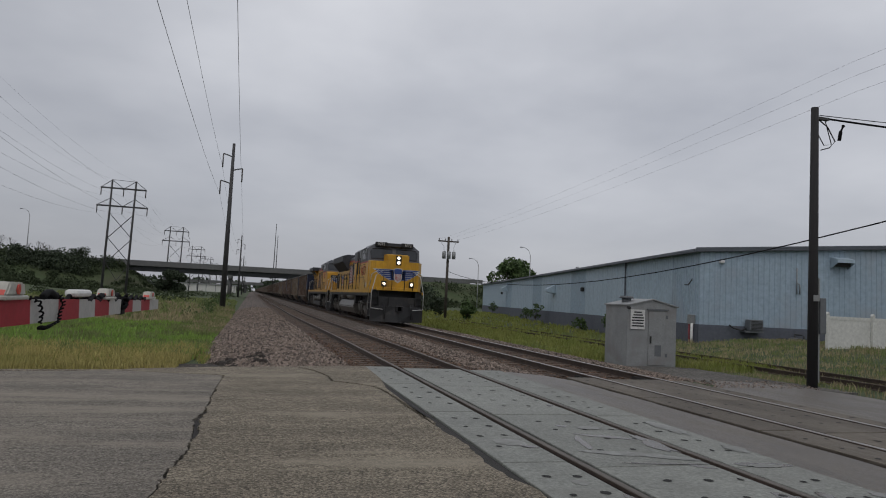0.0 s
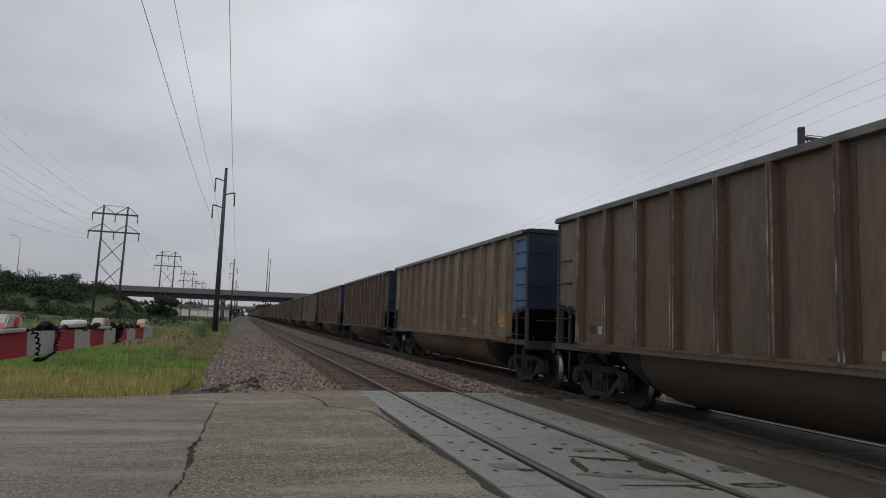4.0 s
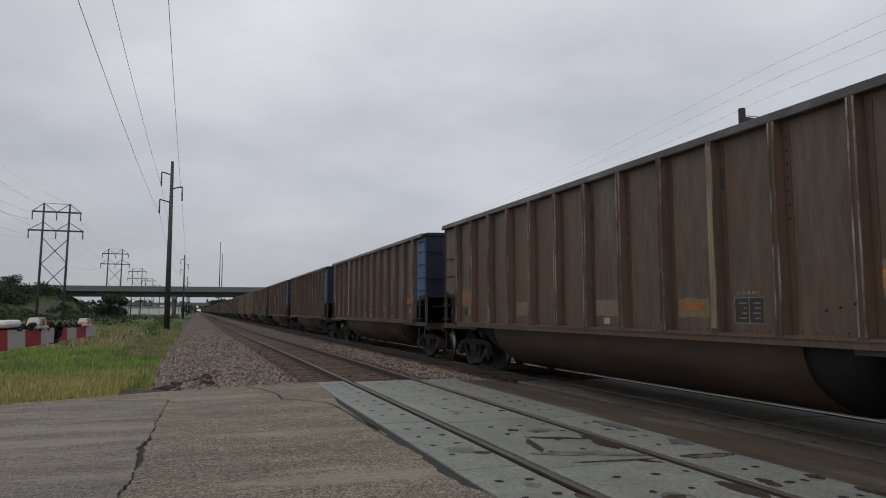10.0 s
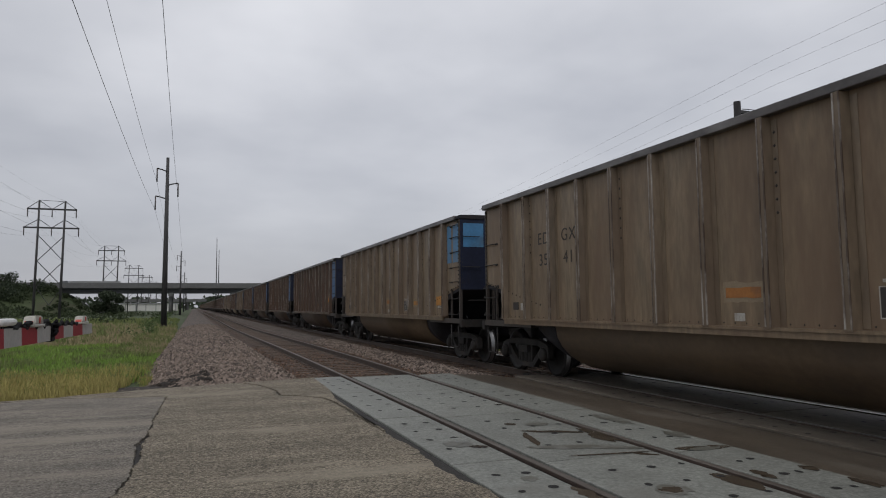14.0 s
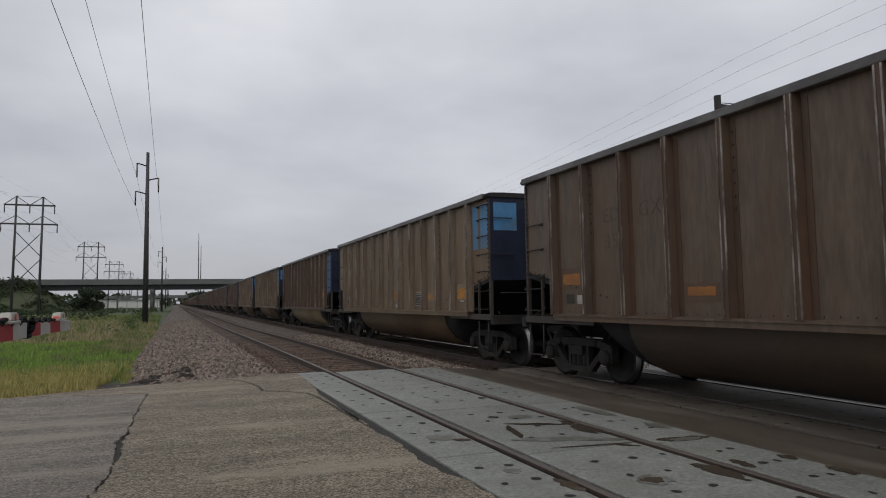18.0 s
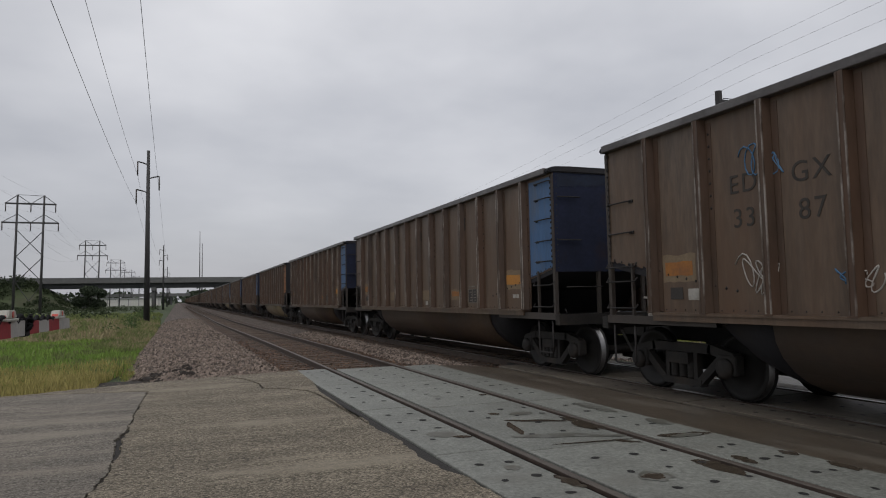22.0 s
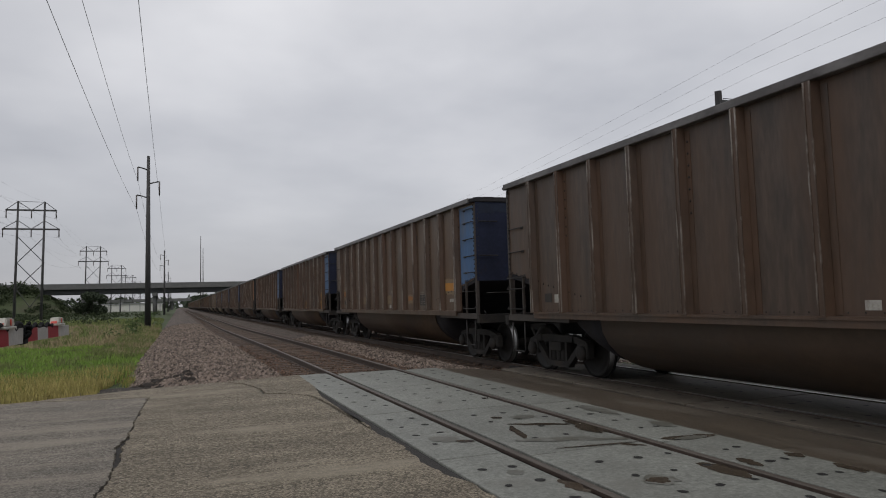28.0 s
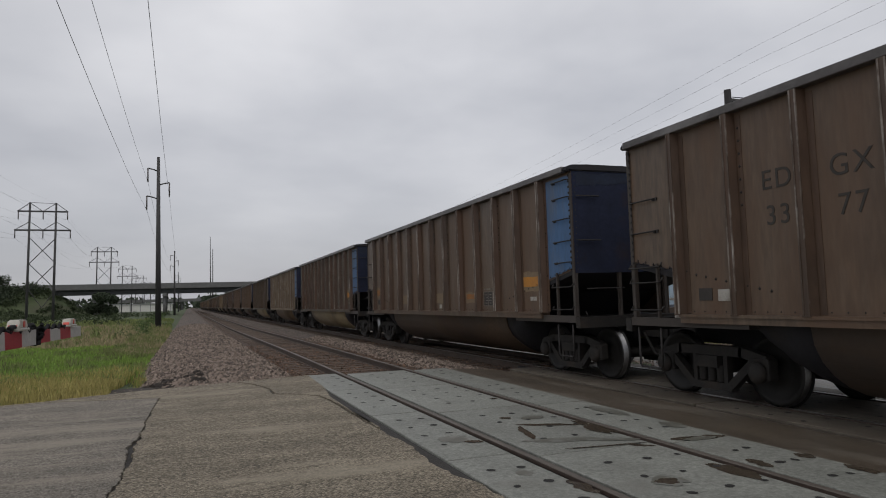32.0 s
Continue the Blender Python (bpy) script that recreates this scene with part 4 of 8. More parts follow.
tube(bm, [(5.45, -0.1, 2.7), (5.45, -0.1, 3.2), (5.3, -0.1, 3.3)], 0.03)
part("conduit", bm, M["galv"], meter)

fence = thing("vinyl_fence", "white vinyl privacy fence on the grass", "fence")
for i in range(4):
    x = 21.1 + 2.42 * i
    bm = bmesh.new()
    box(bm, x - 0.065, x + 0.065, 24.0 - 0.08 * i, 24.13 - 0.08 * i, -0.2, 1.68, 0.01)
    po = part("post", bm, M["white_vinyl"], fence)
    bm = bmesh.new()
    prism(bm, [(x - 0.08, 1.68), (x + 0.08, 1.68), (x, 1.78)], "y", 23.99 - 0.08 * i, 24.14 - 0.08 * i)
    part("cap", bm, M["white_vinyl"], po)
    if i < 3:
        for z0, z1 in ((0.18, 0.34), (1.46, 1.60)):
            cuboid("rail", x + 0.065, x + 2.355, 24.03 - 0.08 * i, 24.09 - 0.08 * i, z0, z1, M["white_vinyl"], fence)
        for k in range(14):
            a = x + 0.07 + k * 0.163
            cuboid("picket", a, a + 0.158, 24.045 - 0.08 * i, 24.075 - 0.08 * i, 0.34, 1.46, M["white_vinyl"], fence)

# signal equipment shelter
bung = thing("signal_cabinet", "grey galvanised steel signal shelter with a white notice", "signal cabinet", at=pose(9.15, 20.6, -0.5))
bm = bmesh.new()
prism(bm, [(0, 0), (1.9, 0), (1.9, 2.12), (0.97, 2.32), (0, 2.12)], "y", 0, 1.45)
part("shell", bm, M["galv"], bung)
bm = bmesh.new()
prism(bm, [(-0.05, 2.10), (-0.05, 2.14), (0.97, 2.37), (1.95, 2.14), (1.95, 2.10), (0.97, 2.33)], "y", -0.05, 1.5)
part("roof", bm, M["galv"], bung)
dr = cuboid("door", 0.80, 1.50, -0.03, 0.0, 0.12, 1.95, M["galv"], bung, 0.008)
cuboid("door_head", 0.74, 1.56, -0.06, -0.0, 1.98, 2.03, M["grey_box"], bung)
cuboid("handle", 0.85, 0.90, -0.07, -0.03, 0.85, 1.10, M["ink"], dr, 0.01)
for z in (0.4, 1.7):
    cuboid("hinge", 1.46, 1.54, -0.045, -0.03, z, z + 0.12, M["grey_box"], dr)
cuboid("door_plate", 1.05, 1.30, -0.035, -0.03, 0.42, 0.80, M["grey_box"], dr)
sg = cuboid("notice", 0.10, 0.64, -0.045, -0.01, 1.32, 1.98, M["sign_white"], bung, 0.004, "white notice with black lines")
for i, w in enumerate((0.30, 0.36, 0.44, 0.46, 0.42, 0.44)):
    cuboid("bar", 0.37 - w / 2, 0.37 + w / 2, -0.050, -0.045, 1.87 - 0.092 * i, 1.915 - 0.092 * i, M["ink"], sg)
bm = bmesh.new()
cyl(bm, (0.42, 0.8, 2.15), (0.42, 0.8, 2.36), 0.16, n=14)
cyl(bm, (0.42, 0.8, 2.36), (0.42, 0.8, 2.44), 0.26, 0.21, n=16)
part("roof_vent", bm, M["grey_box"], bung)
bm = bmesh.new()
cyl(bm, (0.0, -0.12, 2.02), (0.0, 0, 2.04), 0.05, n=10)
part("lamp", bm, M["ink"], bung)

# near utility pole with its drop wires
up = thing("utility_pole", "dark creosoted wooden utility pole with a grey conduit", "utility pole", at=pose(11.9, 15.6, -0.5))
bm = bmesh.new()
cyl(bm, (0, 0, -0.3), (0.03, 0, 7.95), 0.142, 0.100, n=16)
part("pole", bm, M["pole_wood"], up)
cuboid("conduit", 0.14, 0.20, -0.06, 0.06, 0.2, 3.1, M["galv"], up, 0.02)
cuboid("meter_box", 0.15, 0.36, -0.12, 0.12, 1.55, 2.55, M["grey_box"], up, 0.02)
cuboid("tag", -0.11, 0.08, -0.165, -0.135, 2.45, 2.62, M["galv"], up)
cuboid("bracket", 0.1, 0.5, -0.05, 0.05, 7.62, 7.70, M["pole_steel"], up)
bm = bmesh.new()
tube(bm, [(0.12, 0, 7.65), (0.5, 0.02, 7.45), (0.75, 0, 7.05), (0.55, 0, 6.85), (0.25, 0, 6.75)], 0.018)
tube(bm, [(0.4, 0, 7.6), (0.62, 0, 6.95), (0.35, 0, 6.9), (0.14, 0, 7.2)], 0.014)
tube(bm, [(0.9, 0, 7.1), (0.95, 0, 7.35), (1.05, 0, 7.55)], 0.05)
part("drip_loop", bm, M["black_cable"], up)
uw = thing("drop_wires", "black overhead service wires", "power line")
for a, b, sag, r in (((12.3, 15.6, 7.18), (40, 13.5, 8.4), 0.5, 0.03), ((12.1, 15.6, 7.25), (40, 13.4, 8.5), 0.3, 0.012),
                     ((17.0, 69.8, 4.6), (13.6, -2.0, 7.2), 2.95, 0.022)):
    bm = bmesh.new()
    sag_line(bm, a, b, sag, r, 24)
    part("wire", bm, M["black_cable"], uw)
for k, (dx, z0, z1) in enumerate(((-1.05, 8.0, 9.15), (-0.3, 8.0, 8.72), (0.9, 8.0, 8.25))):
    bm = bmesh.new()
    sag_line(bm, (17.1 + dx, 70, z0), (13.1, 15.6 - 0.2 * k, z1 - 0.25), 0.35, 0.0028, 24)
    sag_line(bm, (13.1, 15.6 - 0.2 * k, z1 - 0.25), (10.0, -30, z1 + 0.6), 0.3, 0.0030, 12)
    part("wire", bm, M["wire"], uw)

# far utility pole with three transformers
fp = thing("transformer_pole", "wooden utility pole with crossarm and three grey transformers", "utility pole", at=pose(17.1, 70, -0.6))
bm = bmesh.new()
cyl(bm, (0, 0, -0.3), (0, 0, 8.9), 0.17, 0.13, n=12)
part("pole", bm, M["bark"], fp)
cuboid("crossarm", -1.15, 1.15, -0.07, 0.07, 8.35, 8.50, M["bark"], fp)
for x in (-1.05, -0.35, 0.35, 1.05):
    bm = bmesh.new()
    cyl(bm, (x, 0, 8.5), (x, 0, 8.72), 0.05, n=8)
    part("insulator", bm, M["porcelain"], fp)
for x in (-0.55, 0.0, 0.55):
    bm = bmesh.new()
    lathe(bm, [(0, 0.05), (0.02, 0.20), (0.75, 0.20), (0.82, 0.10)], (x, -0.35, 6.5), (0, 0, 1), 14)
    part("transformer", bm, M["galv"], fp)
    bm = bmesh.new()
    tube(bm, [(x, -0.35, 7.3), (x, -0.2, 7.8), (x * 1.5, 0, 8.3)], 0.02, 5)
    part("lead", bm, M["wire"], fp)

# rusty spur in the grass
spur = thing("spur_track", "rusty disused spur rails half hidden in grass", "railway track", kind="structure")
for x in (13.45, 14.91):
    bm = bmesh.new()
    prism(bm, [(x + a, b - 0.24) for a, b in PROFILE], "y", 12.5, 60)
    part("rail", bm, M["rail"], spur)

tower = thing("rooftop_tower", "grey plant building beyond the warehouse roof", "plant building", at=pose(66, 135, 0))
cuboid("block", 0, 4.5, 0, 4, -0.5, 9.4, M["grey_box"], tower)
cuboid("parapet", -3.2, 8, 1, 5, 8.0, 8.9, M["grey_box"], tower)
for x in (0.6, 2.2, 6.5):
    cuboid("stack", x, x + 0.5, 1.5, 2.0, 8.9, 10.3, M["galv"], tower)

# tie-laden second shoulder: grey pad before the shelter
slab("gravel_pad", ragged([(6.3, 13.4), (8.7, 13.2), (12.4, 12.0), (16, 11.6), (16, 9.3), (9.1, 10.8), (8.8, 12.6)], 0.3, 0.08, 21, True), -0.6, -0.30, M["gravel_pad"], None, "structure", "grey gravel shoulder beside the crossing", "gravel")
slab("gravel_pad", ragged([(7.2, 14.5), (7.4, 22.5), (8.6, 22.8), (9.0, 20.9), (11.4, 20.3), (12.4, 14.6), (9, 13.3)], 0.3, 0.12, 22, True), -0.7, -0.42, M["gravel_pad"], None, "structure", "grey gravel pad before the signal shelter", "gravel")

# ---------------------------------------------------------------- the coal train: hopper cars
def car_paint(name, c, c2, dirt):
    return mat(name, c, c2, 0.42, scale=1.6, stretch=(1, 1.6, 0.32), dirt=dirt, dirt_scale=0.55, dirt_at=(0.40, 0.68), bump=0.10, bump_scale=14, spec=0.5, rough2=0.6, speckle=(5.5, 0.2), shift=True)


CP = dict(
    brown=car_paint("car_brown", (0.134, 0.092, 0.062), (0.097, 0.069, 0.049), (0.118, 0.068, 0.040)),
    dark=car_paint("car_dark", (0.098, 0.073, 0.051), (0.072, 0.056, 0.040), (0.085, 0.050, 0.030)),
    tan=car_paint("car_tan", (0.222, 0.162, 0.100), (0.175, 0.129, 0.081), (0.152, 0.098, 0.060)),
    rust=car_paint("car_rust", (0.084, 0.056, 0.040), (0.062, 0.044, 0.034), (0.098, 0.055, 0.033)),
    # ribs darker and redder than most side sheets
    rib_dark=car_paint("rusty_rib", (0.086, 0.054, 0.036), (0.062, 0.041, 0.029), (0.100, 0.050, 0.027)),
    rib_tan=car_paint("tan_rib", (0.195, 0.148, 0.100), (0.148, 0.113, 0.077), (0.122, 0.083, 0.054)),
    blue=mat("car_blue", (0.060, 0.148, 0.310), (0.048, 0.120, 0.252), 0.55, scale=1.5, stretch=(1, 1.5, 0.4), dirt=(0.12, 0.135, 0.16), dirt_scale=0.9, dirt_at=(0.5, 0.75)),
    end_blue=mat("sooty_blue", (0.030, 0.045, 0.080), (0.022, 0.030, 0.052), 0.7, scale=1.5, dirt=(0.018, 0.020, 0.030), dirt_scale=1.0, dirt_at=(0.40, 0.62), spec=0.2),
    pale_rib=mat("pale_rib", (0.30, 0.245, 0.15), (0.22, 0.175, 0.11), 0.55, scale=3, stretch=(2, 2, 0.5), dirt=(0.13, 0.095, 0.06), dirt_scale=1.5),
    sky=mat("car_sky_blue", (0.075, 0.24, 0.45), (0.062, 0.20, 0.38), 0.5, scale=1.5, dirt=(0.10, 0.15, 0.20), dirt_scale=1.2, dirt_at=(0.45, 0.7)),
    orange=mat("car_orange", (0.36, 0.145, 0.045), (0.30, 0.12, 0.04), 0.6, scale=1.5, stretch=(1, 1.5, 0.4), dirt=(0.20, 0.10, 0.05), dirt_scale=0.9),
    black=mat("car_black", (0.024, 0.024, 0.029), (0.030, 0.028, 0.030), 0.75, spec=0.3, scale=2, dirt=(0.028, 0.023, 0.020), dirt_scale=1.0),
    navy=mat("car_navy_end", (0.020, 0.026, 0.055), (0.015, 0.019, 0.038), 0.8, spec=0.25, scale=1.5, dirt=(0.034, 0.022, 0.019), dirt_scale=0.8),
    edge=mat("worn_edge", (0.46, 0.43, 0.39), (0.20, 0.16, 0.13), 0.45, metal=0.25, scale=4, stretch=(2, 2, 0.8), dirt=(0.085, 0.058, 0.042), dirt_scale=1.3, dirt_at=(0.40, 0.55), shift=True),
    chord=mat("top_chord", (0.125, 0.115, 0.112), (0.085, 0.078, 0.076), 0.38, metal=0.35, scale=2, stretch=(1, 0.6, 1), dirt=(0.20, 0.19, 0.185), dirt_scale=1.3),
    tub_brown=mat("tub_brown", (0.104, 0.070, 0.047), (0.074, 0.051, 0.037), 0.5, metal=0.15, scale=1.2, stretch=(1, 0.8, 1), dirt=(0.075, 0.062, 0.054), dirt_scale=0.7, dirt_at=(0.45, 0.7)),
    tub_mid=mat("tub_warm", (0.165, 0.116, 0.072), (0.120, 0.084, 0.054), 0.5, metal=0.15, scale=1.2, stretch=(1, 0.8, 1), dirt=(0.085, 0.066, 0.052), dirt_scale=0.7, dirt_at=(0.50, 0.74)),
    tub_tan=mat("tub_tan", (0.34, 0.275, 0.175), (0.27, 0.215, 0.135), 0.5, metal=0.15, scale=1.2, dirt=(0.14, 0.115, 0.09), dirt_scale=0.7),
    iron=mat("truck_iron", (0.031, 0.028, 0.025), (0.020, 0.018, 0.017), 0.75, metal=0.2, scale=4, dirt=(0.044, 0.034, 0.027), dirt_scale=2.5, bump=0.2),
    wheel=mat("wheel_steel", (0.024, 0.022, 0.021), (0.017, 0.016, 0.015), 0.6, metal=0.4, scale=4),
    tread=mat("wheel_tread", (0.26, 0.26, 0.265), (0.18, 0.18, 0.18), 0.38, metal=1.0, scale=4),
    grab=mat("grab_iron", (0.030, 0.027, 0.026), rough=0.7, metal=0.2, scale=6),
    post=mat("corner_post", (0.062, 0.049, 0.041), (0.044, 0.036, 0.031), 0.65, scale=4, dirt=(0.05, 0.042, 0.038)),
    stripe=mat("reflector_yellow", (0.60, 0.29, 0.02), (0.52, 0.25, 0.02), 0.45, scale=5, dirt=(0.38, 0.20, 0.05)),
    square=mat("orange_square", (0.52, 0.225, 0.035), (0.45, 0.190, 0.035), 0.6, scale=4, dirt=(0.27, 0.135, 0.055), dirt_scale=3),
    halo=mat("faded_patch", (0.235, 0.172, 0.105), (0.185, 0.135, 0.084), 0.65, scale=4, dirt=(0.19, 0.14, 0.095), dirt_scale=3),
    pale_halo=mat("pale_faded_patch", (0.275, 0.215, 0.140), (0.235, 0.180, 0.115), 0.65, scale=5, dirt=(0.20, 0.15, 0.095), dirt_scale=4, dirt_at=(0.5, 0.7)),
    faint=mat("faint_patch", (0.120, 0.075, 0.045), (0.10, 0.065, 0.04), 0.6, scale=4),
    dull_square=mat("dull_orange_square", (0.38, 0.150, 0.03), (0.29, 0.115, 0.03), 0.6, scale=4, dirt=(0.18, 0.085, 0.04), dirt_scale=3),
    placard=mat("placard_dark", (0.045, 0.038, 0.034), rough=0.6),
    white=mat("stencil_white", (0.46, 0.44, 0.40), (0.36, 0.34, 0.30), 0.6, scale=6, dirt=(0.20, 0.17, 0.14), dirt_scale=6),
    faded_print=mat("stencil_faded", (0.25, 0.225, 0.19), (0.18, 0.16, 0.135), 0.6, scale=6, dirt=(0.10, 0.085, 0.07), dirt_scale=6),
    stencil=mat("stencil_black", (0.028, 0.024, 0.022), (0.05, 0.04, 0.033), 0.65, scale=8),
    ghost=mat("stencil_ghost", (0.095, 0.072, 0.054), (0.11, 0.083, 0.062), 0.65, scale=8),
    spray_white=mat("spray_white", (0.50, 0.47, 0.43), rough=0.6, scale=6),
    spray_blue=mat("spray_blue", (0.10, 0.24, 0.42), rough=0.6, scale=6),
    spray_tan=mat("spray_tan", (0.30, 0.235, 0.16), rough=0.6, scale=6),
)
SIDE = Matrix(((0, 0, -1, 0), (-1, 0, 0, 0), (0, 1, 0, 0), (0, 0, 0, 1)))
L2 = 7.275          # half the body's length
XS = 1.50           # outer face of the side sheet
RIB_Y = [-6.185 + 1.0308 * i for i in range(13)]


def beam(bm, a, b, w, x0, x1):
    """A bar in the side plane between two (y, z) points."""
    d = V((b[0] - a[0], b[1] - a[1])).normalized() * (w / 2)
    n = V((-d.y, d.x))
    prism(bm, [(a[0] + n.x, a[1] + n.y), (b[0] + n.x, b[1] + n.y), (b[0] - n.x, b[1] - n.y), (a[0] - n.x, a[1] - n.y)], "x", x0, x1)


def shared(name, make, material):
    bm = bmesh.new()
    make(bm)
    return mesh_of(name, bm, material)


def put(name, me, parent, m=None, label=""):
    ob = new(name, me)
    ob.parent = parent
    if m is not None:
        ob.matrix_basis = m
    if label:
        ob["label"] = label
    return ob


def rib_mesh(paint):
    """A pressed hat-section rib with two worn corners and a bolting flange on its leading side."""
    bm = bmesh.new()
    prism(bm, [(-XS, -0.085), (-XS - 0.112, -0.045), (-XS - 0.112, 0.040), (-XS, 0.075)], "z", 1.20, 3.715)
    box(bm, -XS - 0.013, -XS - 0.001, -0.175, -0.088, 1.22, 3.66)
    box(bm, -XS - 0.122, -XS, -0.060, 0.055, 1.196, 1.215)
    k = len(bm.faces)
    for y0, y1 in ((-0.049, -0.030), (0.022, 0.043)):
        box(bm, -XS - 0.119, -XS - 0.105, y0, y1, 1.21, 3.71)
    bm.faces.ensure_lookup_table()
    for i, f in enumerate(bm.faces):
        f.material_index = 1 if i >= k else 0
    me = mesh_of("rib", bm, paint)
    me.materials.append(CP["edge"])
    return me


def end_edge(seed):
    """The frayed lower edge of an end bay, from the corner inwards as (y, z)."""
    rng = random.Random(seed)
    out = []
    for i in range(31):
        d = 1.16 * i / 30
        out.append((-L2 + 0.09 + d, 1.985 - 0.19 * d + rng.uniform(-0.014, 0.018) + 0.008 * math.sin(i * 1.3 + seed)))
    return out


def wheel_profile():
    return [(-0.065, 0.0), (-0.065, 0.10), (-0.02, 0.15), (-0.03, 0.36), (-0.065, 0.385), (-0.065, 0.452), (0.03, 0.457), (0.045, 0.482), (0.065, 0.480), (0.07, 0.38), (0.03, 0.36), (0.05, 0.14), (0.08, 0.10), (0.08, 0.0)]


def make_wheel():
    bm = bmesh.new()
    lathe(bm, wheel_profile(), (0, 0, 0), (1, 0, 0), 28)
    me = mesh_of("wheel", bm, CP["wheel"])
    me.materials.append(CP["tread"])
    for p in me.polygons:
        r = math.hypot(p.center.y, p.center.z)
        if 0.44 < r < 0.47 and abs(p.normal.x) < 0.5:
            p.material_index = 1
    return me


WHEEL = make_wheel()


def spring_bm(bm):
    lathe(bm, [(0.0192 * i, 0.072 if i % 2 else 0.055) for i in range(13)], (0, 0, 0), (0, 0, 1), 10)


SPRING = shared("spring", spring_bm, CP["iron"])


def truck_bm(bm):
    for s in (-1, 1):
        x0, x1 = sorted((s * 0.93, s * 1.06))
        beam(bm, (-1.0, 0.60), (-0.55, 0.70), 0.13, x0, x1)
        beam(bm, (-0.6, 0.69), (0.6, 0.69), 0.13, x0, x1)
        beam(bm, (0.55, 0.70), (1.0, 0.60), 0.13, x0, x1)
        for q in (-1, 1):
            beam(bm, (q * 0.80, 0.60), (q * 0.36, 0.22), 0.11, x0 + 0.01, x1 - 0.01)
            beam(bm, (q * 0.29, 0.20), (q * 0.29, 0.66), 0.07, x0 + 0.015, x1 - 0.015)
            box(bm, x0 - 0.02, x1 + 0.02, q * 0.89 - 0.17, q * 0.89 + 0.17, 0.36, 0.64, 0.03)
        beam(bm, (-0.40, 0.205), (0.40, 0.205), 0.10, x0, x1)
    box(bm, -1.1, 1.1, -0.2, 0.2, 0.46, 0.62)
    box(bm, -0.3, 0.3, -0.3, 0.3, 0.6, 0.95)
    for q in (-1, 1):
        cyl(bm, (-0.75, q * 0.89, 0.457), (0.75, q * 0.89, 0.457), 0.085, n=10)
        box(bm, -0.85, 0.85, q * 0.38 - 0.06, q * 0.38 + 0.06, 0.3, 0.42)


TRUCK = shared("truck", truck_bm, CP["iron"])
CAP = shared("bearing_cap", lambda bm: lathe(bm, [(0, 0.14), (0.06, 0.14), (0.09, 0.10), (0.10, 0.05)], (0, 0, 0), (-1, 0, 0), 14), CP["iron"])


def add_truck(car, y):
    tr = put("truck", TRUCK, car, pose(0, y, 0), "cast iron three-piece freight truck")
    for q in (-0.17, 0.0, 0.17):
        put("spring", SPRING, tr, pose(-1.0, q, 0.26))
    for q in (-1, 1):
        for s in (-1, 1):
            put("wheel", WHEEL, tr, pose(s * 0.73, q * 0.89, 0.457, 0, 0, 0 if s < 0 else 180))
        put("bearing_cap", CAP, tr, pose(-1.06, q * 0.89, 0.457))


def tub_bm(bm, end=0):
    """The round-bellied tub between the trucks, with its ends drawn up."""
    sec = [(math.sin(a), -math.cos(a)) for a in [math.radians(-90 + 180 * i / 14) for i in range(15)]]
    ys = [(-4.25, 1.0), (4.25, 1.0)] if not end else [(end * 4.25, 0.985), (end * 4.55, 0.93), (end * 4.8, 0.78), (end * 4.98, 0.52), (end * 5.08, 0.18)]
    rows = [[bm.verts.new(((1.42 if not end else 1.39) * x, y, 1.08 + k * 0.90 * z)) for x, z in sec] for y, k in ys]
    for a, b in zip(rows, rows[1:]):
        for i in range(len(sec) - 1):
            bm.faces.new((a[i], a[i + 1], b[i + 1], b[i])).smooth = True
    for r in (rows[0], rows[-1]):
        bm.faces.new(r)


def grab_bm(bm):
    tube(bm, [(-XS + 0.004, -L2 + 0.62, 0), (-XS - 0.07, -L2 + 0.60, 0), (-XS - 0.07, -L2 + 0.10, 0), (-XS + 0.004, -L2 + 0.08, 0)], 0.0125, 6)
    for y in (0.56, 0.62):
        box(bm, -XS - 0.02, -XS + 0.004, -L2 + y, -L2 + y + 0.045, -0.022, 0.022)


GRAB = shared("grab_iron", grab_bm, CP["grab"])
STILE = shared("ladder_stile", lambda bm: box(bm, -XS - 0.035, -XS + 0.012, -L2 + 0.585, -L2 + 0.622, 1.06, 1.93), CP["post"])
RUNG = shared("ladder_rung", lambda bm: tube(bm, [(-XS - 0.03, -L2 + 0.72, 0.06), (-XS - 0.07, -L2 + 0.72, 0), (-XS - 0.08, -L2 + 0.03, 0), (-XS - 0.03, -L2 + 0.02, 0.06)], 0.013, 6), CP["grab"])


def stirrup_bm(bm):
    tube(bm, [(-XS - 0.02, -L2 + 0.12, 1.0), (-XS - 0.02, -L2 + 0.12, 0.46), (-XS - 0.02, -L2 + 0.15, 0.43), (-XS - 0.02, -L2 + 0.59, 0.43), (-XS - 0.02, -L2 + 0.62, 0.46), (-XS - 0.02, -L2 + 0.62, 1.0)], 0.016, 6)


STIRRUP = shared("stirrup_step", stirrup_bm, CP["grab"])
FLIP = Matrix.Diagonal((1, -1, 1, 1))


def mirrored(me, name):
    m2 = me.copy()
    m2.name = name
    m2.transform(FLIP)
    m2.flip_normals()
    return m2


ACCESS = [[mirrored(m, m.name.split(".")[0]) if q else m for m in (GRAB, STILE, RUNG, STIRRUP)] for q in (0, 1)]


